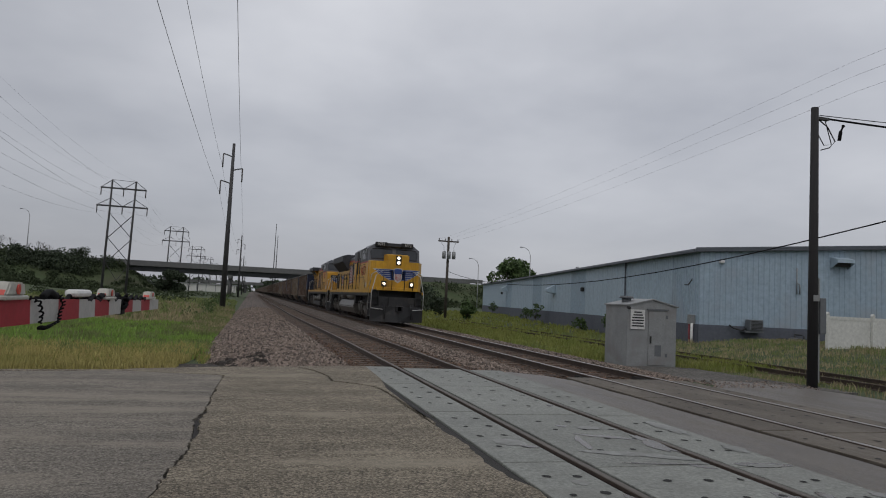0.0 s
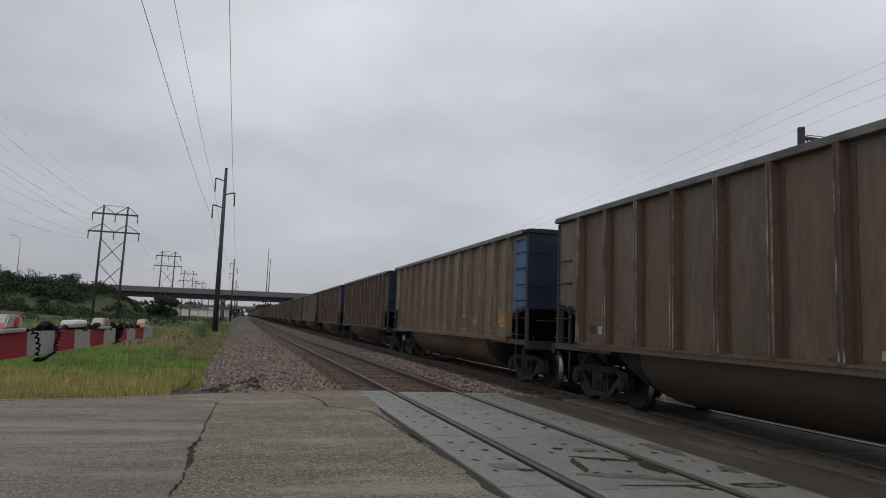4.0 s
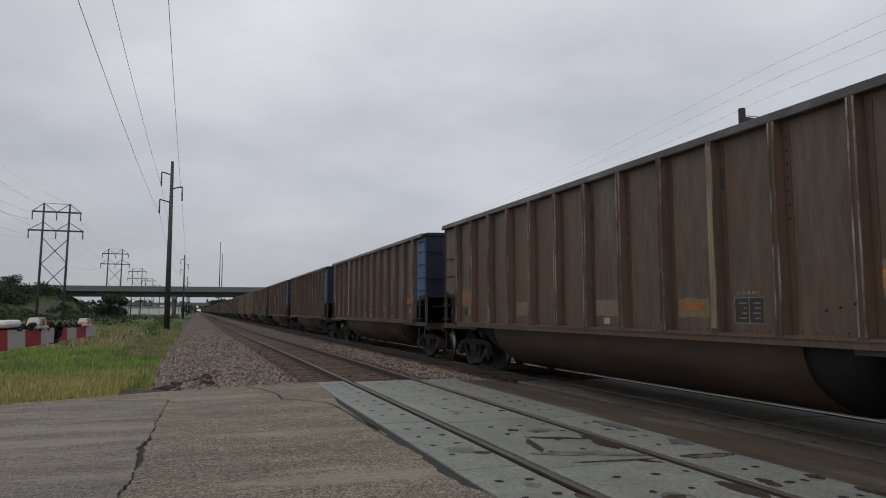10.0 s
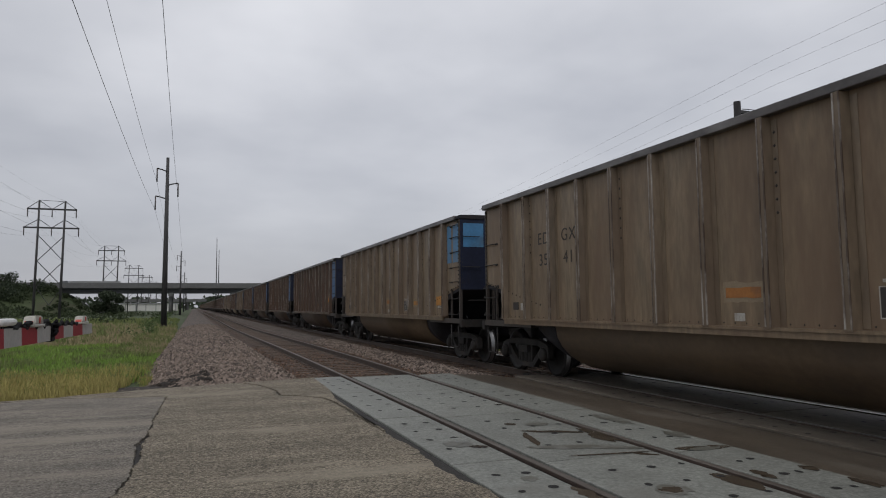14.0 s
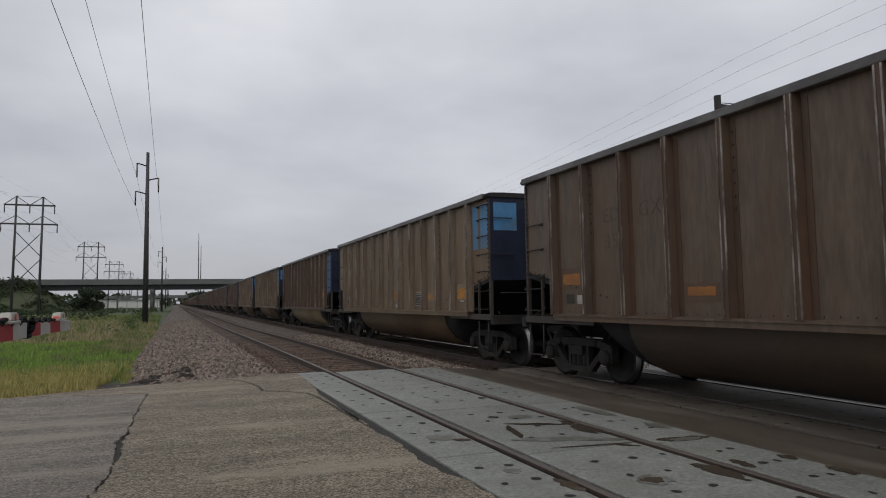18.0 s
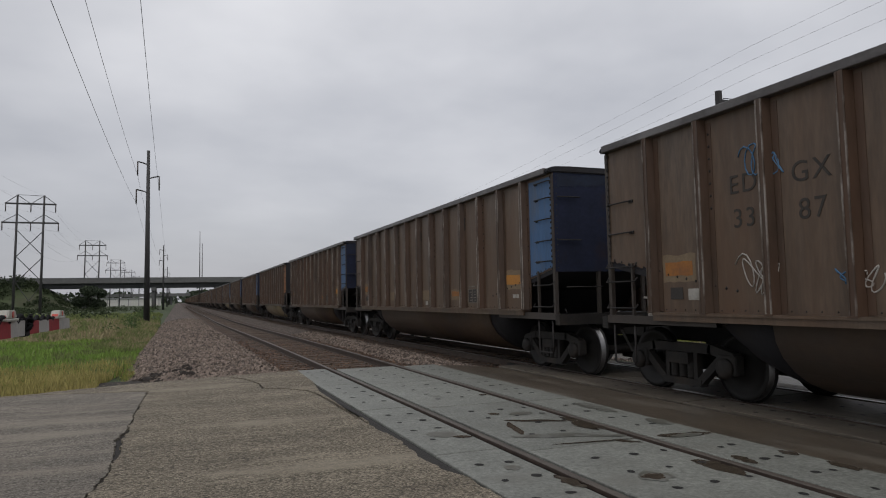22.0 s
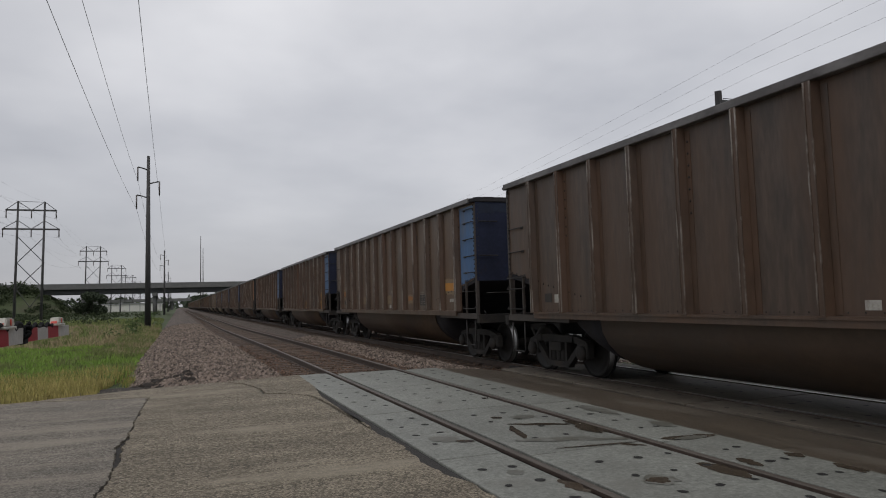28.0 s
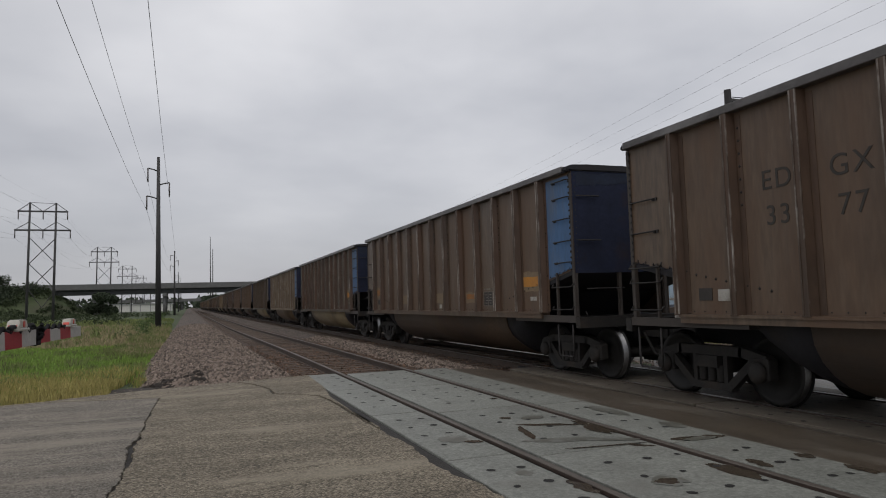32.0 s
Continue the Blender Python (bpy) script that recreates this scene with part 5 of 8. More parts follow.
def rivet_bm(bm):
    def dot(x, y, z, n, d=0.017):
        u, w = ((0, d, 0), (0, 0, d)) if n == "x" else ((d, 0, 0), (0, 0, d))
        c = V((x, y, z))
        top = c + (V((-0.016, 0, 0)) if n == "x" else V((0, -0.016, 0)))
        ring = [bm.verts.new(c + V(u) * a + V(w) * b) for a, b in ((1, 0), (0, 1), (-1, 0), (0, -1))]
        t = bm.verts.new(top)
        for i in range(4):
            bm.faces.new((ring[i], ring[(i + 1) % 4], t))
    for s in (-1, 1):
        for i in range(17):
            dot(-XS - 0.030, s * (L2 - 0.075), 1.97 + 0.105 * i, "x", 0.030)
            dot(-XS + 0.05, s * L2 if s < 0 else 7.0, 1.97 + 0.105 * i, "y", 0.030)
        for i in range(15):
            d = 0.16 + 0.175 * i
            if all(abs(L2 - d - abs(y)) > 0.10 for y in RIB_Y):
                dot(-XS - 0.008, s * (L2 - d), 2.03 - 0.20 * d - (0.0 if d < 1.3 else 0.02), "x", 0.024)
        for i in range(9):
            dot(-XS - 0.012, s * 6.31, 1.35 + 0.27 * i, "x")
    for q in (2, 5, 8, 11):
        for i in range(7):
            dot(-XS - 0.012, RIB_Y[q] - 0.13, 2.55 + 0.16 * i, "x", 0.024)
    for i in range(4):
        for y0 in RIB_Y[:12]:
            dot(-XS - 0.002, y0 + 0.24 + 0.19 * i, 1.245, "x")


RIVETS = shared("rivets", rivet_bm, CP["grab"])


def plate(bm, y0, y1, z0, z1, t=0.004, x=XS):
    box(bm, -x - t, -x + 0.001, y0, y1, z0, z1)


def soft_plate(bm, y0, y1, z0, z1, t, amp=0.03, seed=1):
    rng = random.Random(seed)
    pts = ragged([(y0, z0), (y1, z0), (y1, z1), (y0, z1)], 0.1, amp, rng.randint(0, 999), True)
    prism(bm, pts, "x", -XS - t, -XS + 0.001)


def make_car(look_, far=False):
    """look_: side paint, end paint, tub, orange squares, yellow bars, spray marks."""
    paint, end, tub, squares, bars, spray, words = look_
    t = thing("coal_car", words, "coal car", "coal cars of the train")
    sheet = CP[paint]
    seed = len(words)
    # side sheets; the end bays stop short above the open platforms
    for s in (-1, 1):
        bm = bmesh.new()
        low = [(-L2, 1.985)] + end_edge(seed)[:-1] + [(-6.03, 1.77), (-6.03, 1.18)]
        lowb = [(-y, z) for y, z in low][::-1]
        prism(bm, low + lowb + [(L2, 3.74), (-L2, 3.74)], "x", s * XS - 0.006, s * XS + 0.006)
        part("side_sheet", bm, sheet, t)
    if far:
        bm = bmesh.new()
        for y in RIB_Y:
            box(bm, -XS - 0.09, -XS, y - 0.06, y + 0.08, 1.20, 3.7)
        tagged(part("side_ribs", bm, sheet, t), kind="stuff")
    else:
        rm = rib_mesh(CP["rib_tan" if paint == "tan" else "rib_dark"])
        for y in RIB_Y:
            put("rib", rm, t, pose(0, y, 0))

    for s in (-1, 1):
        x0, x1 = sorted((s * 1.45, s * 1.615))
        cuboid("top_chord", x0, x1, -L2 + 0.16, L2 - 0.05, 3.712, 3.825, CP["chord"], t, 0.012)
        bm = bmesh.new()
        pts = [(-1.60, 3.72), (1.60, 3.72), (1.60, 3.795), (1.50, 3.832), (1.2, 3.842), (-1.2, 3.842), (-1.50, 3.832), (-1.60, 3.795)]
        prism(bm, pts, "y", s * (L2 - 0.16 if s < 0 else L2 - 0.05), s * (L2 + 0.035))
        bmesh.ops.bevel(bm, geom=bm.edges[:], offset=0.02, segments=2, affect="EDGES")
        part("end_chord", bm, CP["black"], t)
    for s in (-1, 1):
        bm = bmesh.new()
        box(bm, -XS, XS, s * L2 - 0.008, s * L2 + 0.008, 1.90, 3.72)
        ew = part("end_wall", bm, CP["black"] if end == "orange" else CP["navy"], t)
        if s < 0 and not far:
            cuboid("end_rib", -0.06, 0.06, -L2 - 0.035, -L2 - 0.008, 1.92, 3.70, CP["black"], ew)
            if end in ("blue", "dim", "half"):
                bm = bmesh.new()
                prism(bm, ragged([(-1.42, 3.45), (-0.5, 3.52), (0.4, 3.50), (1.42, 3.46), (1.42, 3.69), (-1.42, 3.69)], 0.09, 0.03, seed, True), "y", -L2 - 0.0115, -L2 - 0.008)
                part("end_wall_paint", bm, CP["end_blue"], ew, "dim blue paint along the top of the end wall")
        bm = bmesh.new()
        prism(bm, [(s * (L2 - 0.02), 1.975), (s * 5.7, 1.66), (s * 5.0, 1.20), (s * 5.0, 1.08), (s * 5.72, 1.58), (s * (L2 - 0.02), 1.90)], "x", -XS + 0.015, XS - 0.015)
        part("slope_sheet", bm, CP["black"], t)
        bm = bmesh.new()
        y0, y1 = sorted((s * 5.0, s * (L2 + 0.02)))
        box(bm, -XS - 0.04, XS + 0.04, y0, y1, 1.03, 1.075)
        box(bm, -XS - 0.045, -XS + 0.05, y0, y1, 1.03, 1.15)
        part("end_platform", bm, CP["post"], t)
        cuboid("draft_sill", -0.35, 0.35, y0, y1, 0.72, 0.968, CP["black"], t)
        cuboid("end_beam", -XS - 0.05, XS + 0.05, min(s * (L2 + 0.022), s * (L2 + 0.16)), max(s * (L2 + 0.022), s * (L2 + 0.16)), 0.94, 1.13, CP["iron"], t)
    for s in (-1, 1):
        bm = bmesh.new()
        q = s * XS
        prism(bm, [(q - s * 0.10, 1.09), (q + s * 0.09, 1.09), (q + s * 0.09, 1.17), (q + s * 0.11, 1.17), (q + s * 0.11, 1.207), (q - s * 0.10, 1.207)], "y", -6.15, 6.15)
        part("side_sill", bm, sheet, t)
    bm = bmesh.new()
    tub_bm(bm)
    tb = part("tub", bm, CP[tub], t, "rounded belly tub between the trucks")
    for s in (-1, 1):
        bm = bmesh.new()
        tub_bm(bm, s)
        part("tub_end", bm, CP["black"], tb, "black rounded end of the tub")
    bm = bmesh.new()
    box(bm, -0.18, 0.18, -8.0, 8.0, 0.74, 0.98)
    for s in (-1, 1):
        box(bm, -0.14, 0.14, min(s * 7.7, s * 8.085), max(s * 7.7, s * 8.085), 0.70, 0.98, 0.03)
        tube(bm, [(-0.2, s * 7.4, 0.8), (-0.25, s * 7.75, 0.45), (-0.1, s * 8.05, 0.42)], 0.025)
    part("coupler", bm, CP["iron"], t)
    add_truck(t, -6.25)
    add_truck(t, 6.25)
    if far:
        return t
    tagged(put("rivet_row", RIVETS, t), kind="stuff")
    for grab_me, stile_me, rung_me, step_me in ACCESS:
        for z in (3.58, 3.27, 2.88, 2.48, 2.10) if grab_me is GRAB else (2.87, 2.40):
            put("grab_iron", grab_me, t, pose(0, 0, z))
        put("ladder_stile", stile_me, t)
        for z in (1.66, 1.26):
            put("ladder_rung", rung_me, t, pose(0, 0, z))
        put("stirrup_step", step_me, t)
    for s in (-1, 1):
        bm = bmesh.new()
        box(bm, -XS - 0.022, -XS + 0.05, min(s * L2, s * (L2 - 0.075)), max(s * L2, s * (L2 - 0.075)), 1.06, 3.70, 0.006)
        part("corner_post", bm, CP["post"], t)
        for x in (-0.6, 0.4):
            cuboid("end_post", x, x + 0.06, min(s * L2, s * (L2 - 0.06)), max(s * L2, s * (L2 - 0.06)), 1.05, 1.92, CP["post"], t)
    bm = bmesh.new()
    lathe(bm, [(0, 0.04), (0.02, 0.09), (0.10, 0.10), (0.16, 0.06), (0.20, 0.06)], (-XS + 0.16, L2 - 0.86, 1.075), (0, 0, 1), 12)
    tube(bm, [(-XS + 0.16, L2 - 0.86, 1.25), (-XS + 0.14, L2 - 0.80, 1.40), (-XS + 0.10, L2 - 0.70, 1.42)], 0.02)
    box(bm, -XS - 0.03, -XS + 0.10, L2 - 1.02, L2 - 0.72, 1.076, 1.10)
    part("brake_valve", bm, CP["white"], t, "pale grey brake valve on the end platform")
    put("ladder_rung", ACCESS[1][2], t, pose(0, 0, 1.88))
    for line in ([(-1.3, -L2 - 0.05, 1.62), (-0.55, -L2 - 0.08, 1.62)], [(-1.4, -L2 - 0.12, 1.22), (-1.35, -L2 - 0.12, 1.12), (-0.5, -L2 - 0.14, 1.12), (-0.4, -L2 - 0.14, 1.2)],
                 [(-1.45, -L2 - 0.05, 3.27), (-0.98, -L2 - 0.06, 3.27)], [(-1.45, -L2 - 0.05, 2.48), (-0.98, -L2 - 0.06, 2.48)]):
        bm = bmesh.new()
        tube(bm, line, 0.013)
        part("end_handrail", bm, CP["grab"], t)
    # painted end bay
    if end in ("blue", "orange", "dim"):
        bm = bmesh.new()
        low = [q for q in end_edge(seed) if q[0] < -6.37]
        prism(bm, low + [(-6.37, low[-1][1]), (-6.37, 3.66), (-L2 + 0.09, 3.66)], "x", -XS - 0.011, -XS - 0.005)
        part("end_bay_paint", bm, CP["orange" if end == "orange" else "blue"], t, end == "orange" and "orange painted end bay" or "blue painted end bay")
    if end == "half":
        for y0, y1 in ((-L2 + 0.12, -L2 + 0.50), (-L2 + 0.62, -6.12)):
            cuboid("end_bay_paint", -XS - 0.010, -XS - 0.005, y0, y1, 2.62, 3.62, CP["sky"], t, 0, "sky-blue painted block on the end bay")
        cuboid("end_wall_paint", -1.42, -0.85, -L2 - 0.014, -L2 - 0.009, 3.0, 3.62, CP["sky"], t, 0, "sky-blue painted block on the end wall")
    if squares:
        plain = squares < 0
        if paint == "tan":
            spots = ((0, 0.20, 0.80, 1.49, 1.85, 1.50, 1.745, "square"), (2, 0.18, 0.80, 1.455, 1.70, 1.51, 1.63, "square"), (5, 0.12, 0.80, 1.50, 1.76, 1.56, 1.69, "dull_square"))
        else:
            spots = [(b, 0.20, 0.42 + w, z0, z1, z0 + 0.09, z1 - d, ("dull_square" if plain or b else "square") if plain or k < 3 else "")
                     for k, (b, w, z0, z1, d) in enumerate(((0, 0.52, 1.62, 2.0, 0.10), (3, 0.40, 1.40, 1.66, 0.05), (11, 0.42, 1.62, 2.0, 0.10), (5, 0.44, 1.40, 1.66, 0.05), (8, 0.40, 1.40, 1.66, 0.05)))][:abs(squares)]
        for k, (b, a0, a1, h0, h1, z0, z1, fill) in enumerate(spots):
            y0 = RIB_Y[b]
            bm2 = bmesh.new()
            soft_plate(bm2, y0 + a0, y0 + a1, h0, h1, 0.0085, 0.018, k)
            hp = part("faded_patch", bm2, CP["faint" if plain else "pale_halo" if paint == "tan" else "halo"], t)
            if fill:
                bm = bmesh.new()
                soft_plate(bm, y0 + a0 + 0.06, y0 + a1 - 0.05, z0, z1, 0.0125, 0.010, k + 9)
                part("orange_square", bm, CP[fill], hp)
        if paint == "tan":
            bm = bmesh.new()
            plate(bm, RIB_Y[0] + 0.36, RIB_Y[0] + 0.62, 1.415, 1.49, 0.013)
            tag = part("card_holder", bm, CP["placard"], t)
            bm = bmesh.new()
            plate(bm, RIB_Y[0] + 0.385, RIB_Y[0] + 0.61, 1.425, 1.48, 0.016)
            part("card", bm, CP["white"], tag)
    for q in (3, 6, 9) if squares > 3 and paint == "brown" else ():
        bm = bmesh.new()
        plate(bm, RIB_Y[q] - 0.17, RIB_Y[q] - 0.10, 3.05, 3.34, 0.016)
        part("rib_slot", bm, CP["placard"], t)
    for q, tall in bars:
        y0 = RIB_Y[q] + (0.075 if q == 0 else -0.29)
        bm = bmesh.new()
        plate(bm, y0, y0 + 0.08, 1.22, 2.0 if tall else 1.60, 0.009)
        part("yellow_bar", bm, CP["stripe"], t)
    # data panel with illegible lines
    yb = RIB_Y[3] + 0.28 if paint == "tan" else RIB_Y[2] + 0.31
    bm = bmesh.new()
    plate(bm, yb, yb + 0.46, 1.34, 1.64, 0.009)
    pn = part("data_panel", bm, CP["placard"], t)
    bm = bmesh.new()
    for r in range(4):
        plate(bm, yb + 0.05, yb + 0.14 + 0.03 * (r % 2), 1.385 + 0.062 * r, 1.402 + 0.062 * r, 0.012)
        plate(bm, yb + 0.27, yb + 0.40 - 0.04 * (r % 3), 1.385 + 0.062 * r, 1.402 + 0.062 * r, 0.012)
    for e in ((yb - 0.012, yb + 0.472, 1.326, 1.338), (yb - 0.012, yb + 0.472, 1.642, 1.654), (yb - 0.012, yb, 1.326, 1.654), (yb + 0.46, yb + 0.472, 1.326, 1.654), (yb + 0.224, yb + 0.236, 1.338, 1.642)):
        plate(bm, *e, 0.012)
    for i in range(5):
        plate(bm, yb + 0.03 + 0.085 * i, yb + 0.085 + 0.085 * i, 1.69, 1.725, 0.012)
    part("stencil_print", bm, CP["white" if paint == "tan" else "faded_print"], pn)
    for y0, w, z0, z1 in ((RIB_Y[0] + 0.34, 0.25, 1.43, 1.505), (RIB_Y[0] + 0.13, 0.09, 1.36, 1.50), (RIB_Y[5] + 0.45, 0.17, 1.27, 1.37), (RIB_Y[11] + 0.16, 0.20, 1.38, 1.53)):
        bm = bmesh.new()
        plate(bm, y0, y0 + w, z0, z1, 0.010)
        part("stencil_block", bm, CP["white"], t)
    bm = bmesh.new()
    plate(bm, RIB_Y[11] + 0.46, RIB_Y[11] + 0.70, 1.39, 1.55, 0.014)
    part("card_holder", bm, CP["placard"], t)
    if spray:
        rng = random.Random(5)
        for m, y0, z0, size in (("spray_blue", 4.45, 3.05, 0.20), ("spray_blue", 4.15, 2.95, 0.13), ("spray_white", 4.6, 1.72, 0.26), ("spray_white", 4.35, 1.62, 0.16), ("spray_blue", 3.3, 1.62, 0.10), ("spray_white", 3.05, 1.58, 0.12),
                                ("spray_tan", 1.1, 1.7, 0.24), ("spray_white", -0.2, 1.6, 0.2), ("spray_white", -2.3, 1.6, 0.24), ("spray_tan", -3.4, 1.55, 0.2)):
            bm = bmesh.new()
            pts = []
            a1, a2, a3 = rng.uniform(2, 4), rng.uniform(4, 7), rng.uniform(0, 6)
            for i in range(34):
                q = i / 33 * 2 * math.pi
                pts.append((-XS - 0.010, y0 - size * (1.6 * i / 33 + 0.5 * math.sin(a1 * q + a3)), z0 + size * (math.sin(a2 * q / 2) * 0.8 + 0.35 * math.cos(3 * q))))
            tube(bm, pts, 0.010, 4)
            part("spray_mark", bm, CP[m], t, "looping spray paint mark")
    return t


LOOKS = dict(
    A=("brown", "blue", "tub_brown", 5, (), 0, "brown coal car with a blue end bay and orange squares"),
    B=("brown", "blue", "tub_brown", 0, ((1, 1), (5, 0)), 0, "brown coal car with a blue end bay and yellow bars"),
    C=("dark", "orange", "tub_brown", 0, ((2, 0), (4, 0), (6, 0)), 0, "dark brown coal car with an orange end bay"),
    D=("tan", "half", "tub_mid", 5, (), 0, "tan coal car with sky-blue blocks on its end bay"),
    E=("rust", "none", "tub_brown", 1, ((1, 1), (5, 0)), 0, "rusty brown coal car with an unpainted end bay"),
    F=("dark", "dim", "tub_tan", 1, (), 0, "dark weathered coal car with a dull blue end bay"),
    G=("brown", "blue", "tub_brown", 3, (), 1, "brown coal car with spray marks and a blue end bay"),
    H=("brown", "blue", "tub_brown", -5, (), 0, "brown coal car with a blue end bay and dull orange squares"),
    J=("brown", "blue", "tub_tan", 3, (), 0, "brown coal car with a pale tub and a blue end bay"),
    K=("rust", "orange", "tub_tan", 0, ((2, 0), (4, 0), (6, 0)), 0, "red-brown coal car with a tan tub and an orange end bay"),
    L=("rust", "orange", "tub_brown", 0, (), 0, "dark red-brown coal car with a rusty orange end bay"),
    T=("tan", "blue", "tub_mid", 5, (), 0, "tan coal car with a blue end bay and orange squares"),
)
ORDER = "BTEATBECAHABCDDAHHHDJDDGAAKHBFEEABALBAFTAA"      # the look of each car from the front
TRAIN, ROAD_TRAFFIC = [], []
made = {}
cars = {}
for k in range(62):
    if k < 40:
        key = ORDER[k]
    else:
        key = "far" + "AECTFB"[k % 6]
    if key not in made:
        ob = make_car(LOOKS[key[-1]], far=k >= 40)
        made[key] = ob
    else:
        ob = copy_thing(made[key], Matrix())
    cars[k + 1] = ob
    TRAIN.append((ob, L2 + 16.17 * k))

for k, q, m_, words_ in ((10, 9, "white", "white painted rib face"), (9, 3, "pale_rib", "faded yellowish rib face")):
    cuboid("painted_strip", -XS - 0.127, -XS - 0.120, RIB_Y[q] - 0.050, RIB_Y[q] + 0.044, 1.26, 3.66, CP[m_], cars[k], 0, words_)

# road numbers stencilled at the tail of some cars
for k, top, num, ink_ in ((20, "", "3504", "stencil"), (22, "EDGX", "34", "stencil"), (24, "EDGX", "3387", "stencil"), (26, "EDGX", "3323", "ghost"), (11, "ED", "34", "stencil"), (12, "EDGX", "34", "ghost"),
                          (35, "EDGX", "33", "stencil"), (37, "EDGX", "3377", "stencil"), (33, "ED", "30", "stencil"), (28, "EDGX", "3301", "ghost"), (6, "EDGX", "22", "ghost"), (14, "EDGX", "3541", "stencil"), (23, "EDGX", "3502", "stencil"), (19, "EDGX", "35", "ghost")):
    car = cars[k]
    if top:
        for half, y in ((0, 4.50), (1, 3.56)):
            for txt, z in ((top, 2.78), (num, 2.36)):
                w = txt[:2] if half == 0 else txt[2:]
                if w:
                    lettering("lettering", w, 0.33, CP[ink_], car, (-XS - 0.010, y, z), SIDE, gap=1.18)
    else:
        lettering("lettering", num, 0.19, CP[ink_], car, (-XS - 0.010, 6.66, 3.38), SIDE)

# ---------------------------------------------------------------- locomotives
LM = dict(
    yellow=mat("loco_yellow", (0.63, 0.335, 0.016), (0.54, 0.282, 0.014), 0.40, scale=0.9, stretch=(1, 2, 0.35), dirt=(0.25, 0.125, 0.025), dirt_scale=1.1, dirt_at=(0.5, 0.8), spec=0.5, bump=0.04, bump_scale=8),
    yellow_old=mat("loco_yellow_faded", (0.58, 0.295, 0.020), (0.48, 0.240, 0.020), 0.5, scale=1.2, stretch=(1, 2, 0.3), dirt=(0.15, 0.080, 0.028), dirt_scale=1.1, dirt_at=(0.48, 0.75), bump=0.05, bump_scale=8),
    grey=mat("loco_grey", (0.098, 0.104, 0.120), (0.078, 0.083, 0.096), 0.5, scale=1.0, stretch=(1, 1.5, 0.5), dirt=(0.062, 0.062, 0.066), dirt_scale=0.8),
    roofgrey=mat("loco_roof", (0.040, 0.042, 0.050), (0.029, 0.031, 0.037), 0.6, scale=1.0, dirt=(0.05, 0.048, 0.046), dirt_scale=1.2),
    under=mat("loco_underframe", (0.030, 0.030, 0.031), (0.021, 0.021, 0.021), 0.6, metal=0.1, scale=1.5, dirt=(0.052, 0.045, 0.038), dirt_scale=0.9),
    tank=mat("loco_tank", (0.120, 0.113, 0.100), (0.090, 0.084, 0.074), 0.42, metal=0.1, scale=1.5, stretch=(1, 0.7, 1), dirt=(0.082, 0.068, 0.050), dirt_scale=0.9),
    truck=mat("loco_truck", (0.125, 0.114, 0.098), (0.080, 0.073, 0.064), 0.65, metal=0.1, scale=2.5, dirt=(0.030, 0.027, 0.025), dirt_scale=1.2, bump=0.15),
    plow=mat("plow_paint", (0.020, 0.020, 0.021), (0.014, 0.014, 0.015), 0.55, scale=2, dirt=(0.06, 0.052, 0.044), dirt_scale=1.4, dirt_at=(0.55, 0.8)),
    black=mat("loco_black", (0.010, 0.010, 0.011), (0.015, 0.0145, 0.015), 0.65, scale=2),
    red=mat("loco_red", (0.42, 0.045, 0.04), (0.36, 0.04, 0.035), 0.5, scale=3),
    navy=mat("emblem_blue", (0.030, 0.070, 0.26), (0.025, 0.055, 0.2), 0.5, scale=3),
    white=mat("loco_white", (0.56, 0.56, 0.54), (0.47, 0.47, 0.45), 0.5, scale=3, dirt=(0.4, 0.39, 0.37), dirt_scale=4),
    flag_red=mat("flag_red", (0.36, 0.060, 0.060), (0.28, 0.05, 0.055), 0.5, scale=3, stretch=(1, 3, 0.5), dirt=(0.22, 0.09, 0.06), dirt_scale=2),
    flag_white=mat("flag_white", (0.42, 0.40, 0.35), (0.33, 0.32, 0.30), 0.5, scale=3, dirt=(0.24, 0.22, 0.20), dirt_scale=2),
    flag_blue=mat("flag_blue", (0.022, 0.048, 0.085), (0.018, 0.036, 0.066), 0.5, scale=3),
    faded_red=mat("faded_red", (0.27, 0.085, 0.060), (0.20, 0.07, 0.05), 0.6, scale=3, stretch=(1, 3, 0.5), dirt=(0.26, 0.13, 0.045), dirt_scale=1.5),
    faded_white=mat("faded_white", (0.33, 0.26, 0.19), (0.25, 0.19, 0.14), 0.6, scale=3, stretch=(1, 3, 0.5), dirt=(0.30, 0.17, 0.07), dirt_scale=1.5),
    faded_blue=mat("faded_blue", (0.030, 0.038, 0.055), (0.045, 0.048, 0.055), 0.6, scale=2),
    # base colour lifted to grey-blue to stand in for sky mirrored in the panes
    glass=mat("cab_glass", (0.034, 0.038, 0.046), (0.026, 0.030, 0.036), rough=0.05, spec=0.5),
    frame=mat("window_frame", (0.30, 0.31, 0.32), rough=0.4, metal=0.4, scale=5),
    head=glow("headlamp_glow", (1.0, 0.86, 0.66), 3.2),
    dim=mat("lamp_glass", (0.55, 0.55, 0.50), rough=0.15, scale=5),
)


def plan_y(plan, x):
    """Front face of the nose at x, from a list of (x, y) for x >= 0."""
    return float(np.interp(abs(x), [p[0] for p in plan], [p[1] for p in plan]))


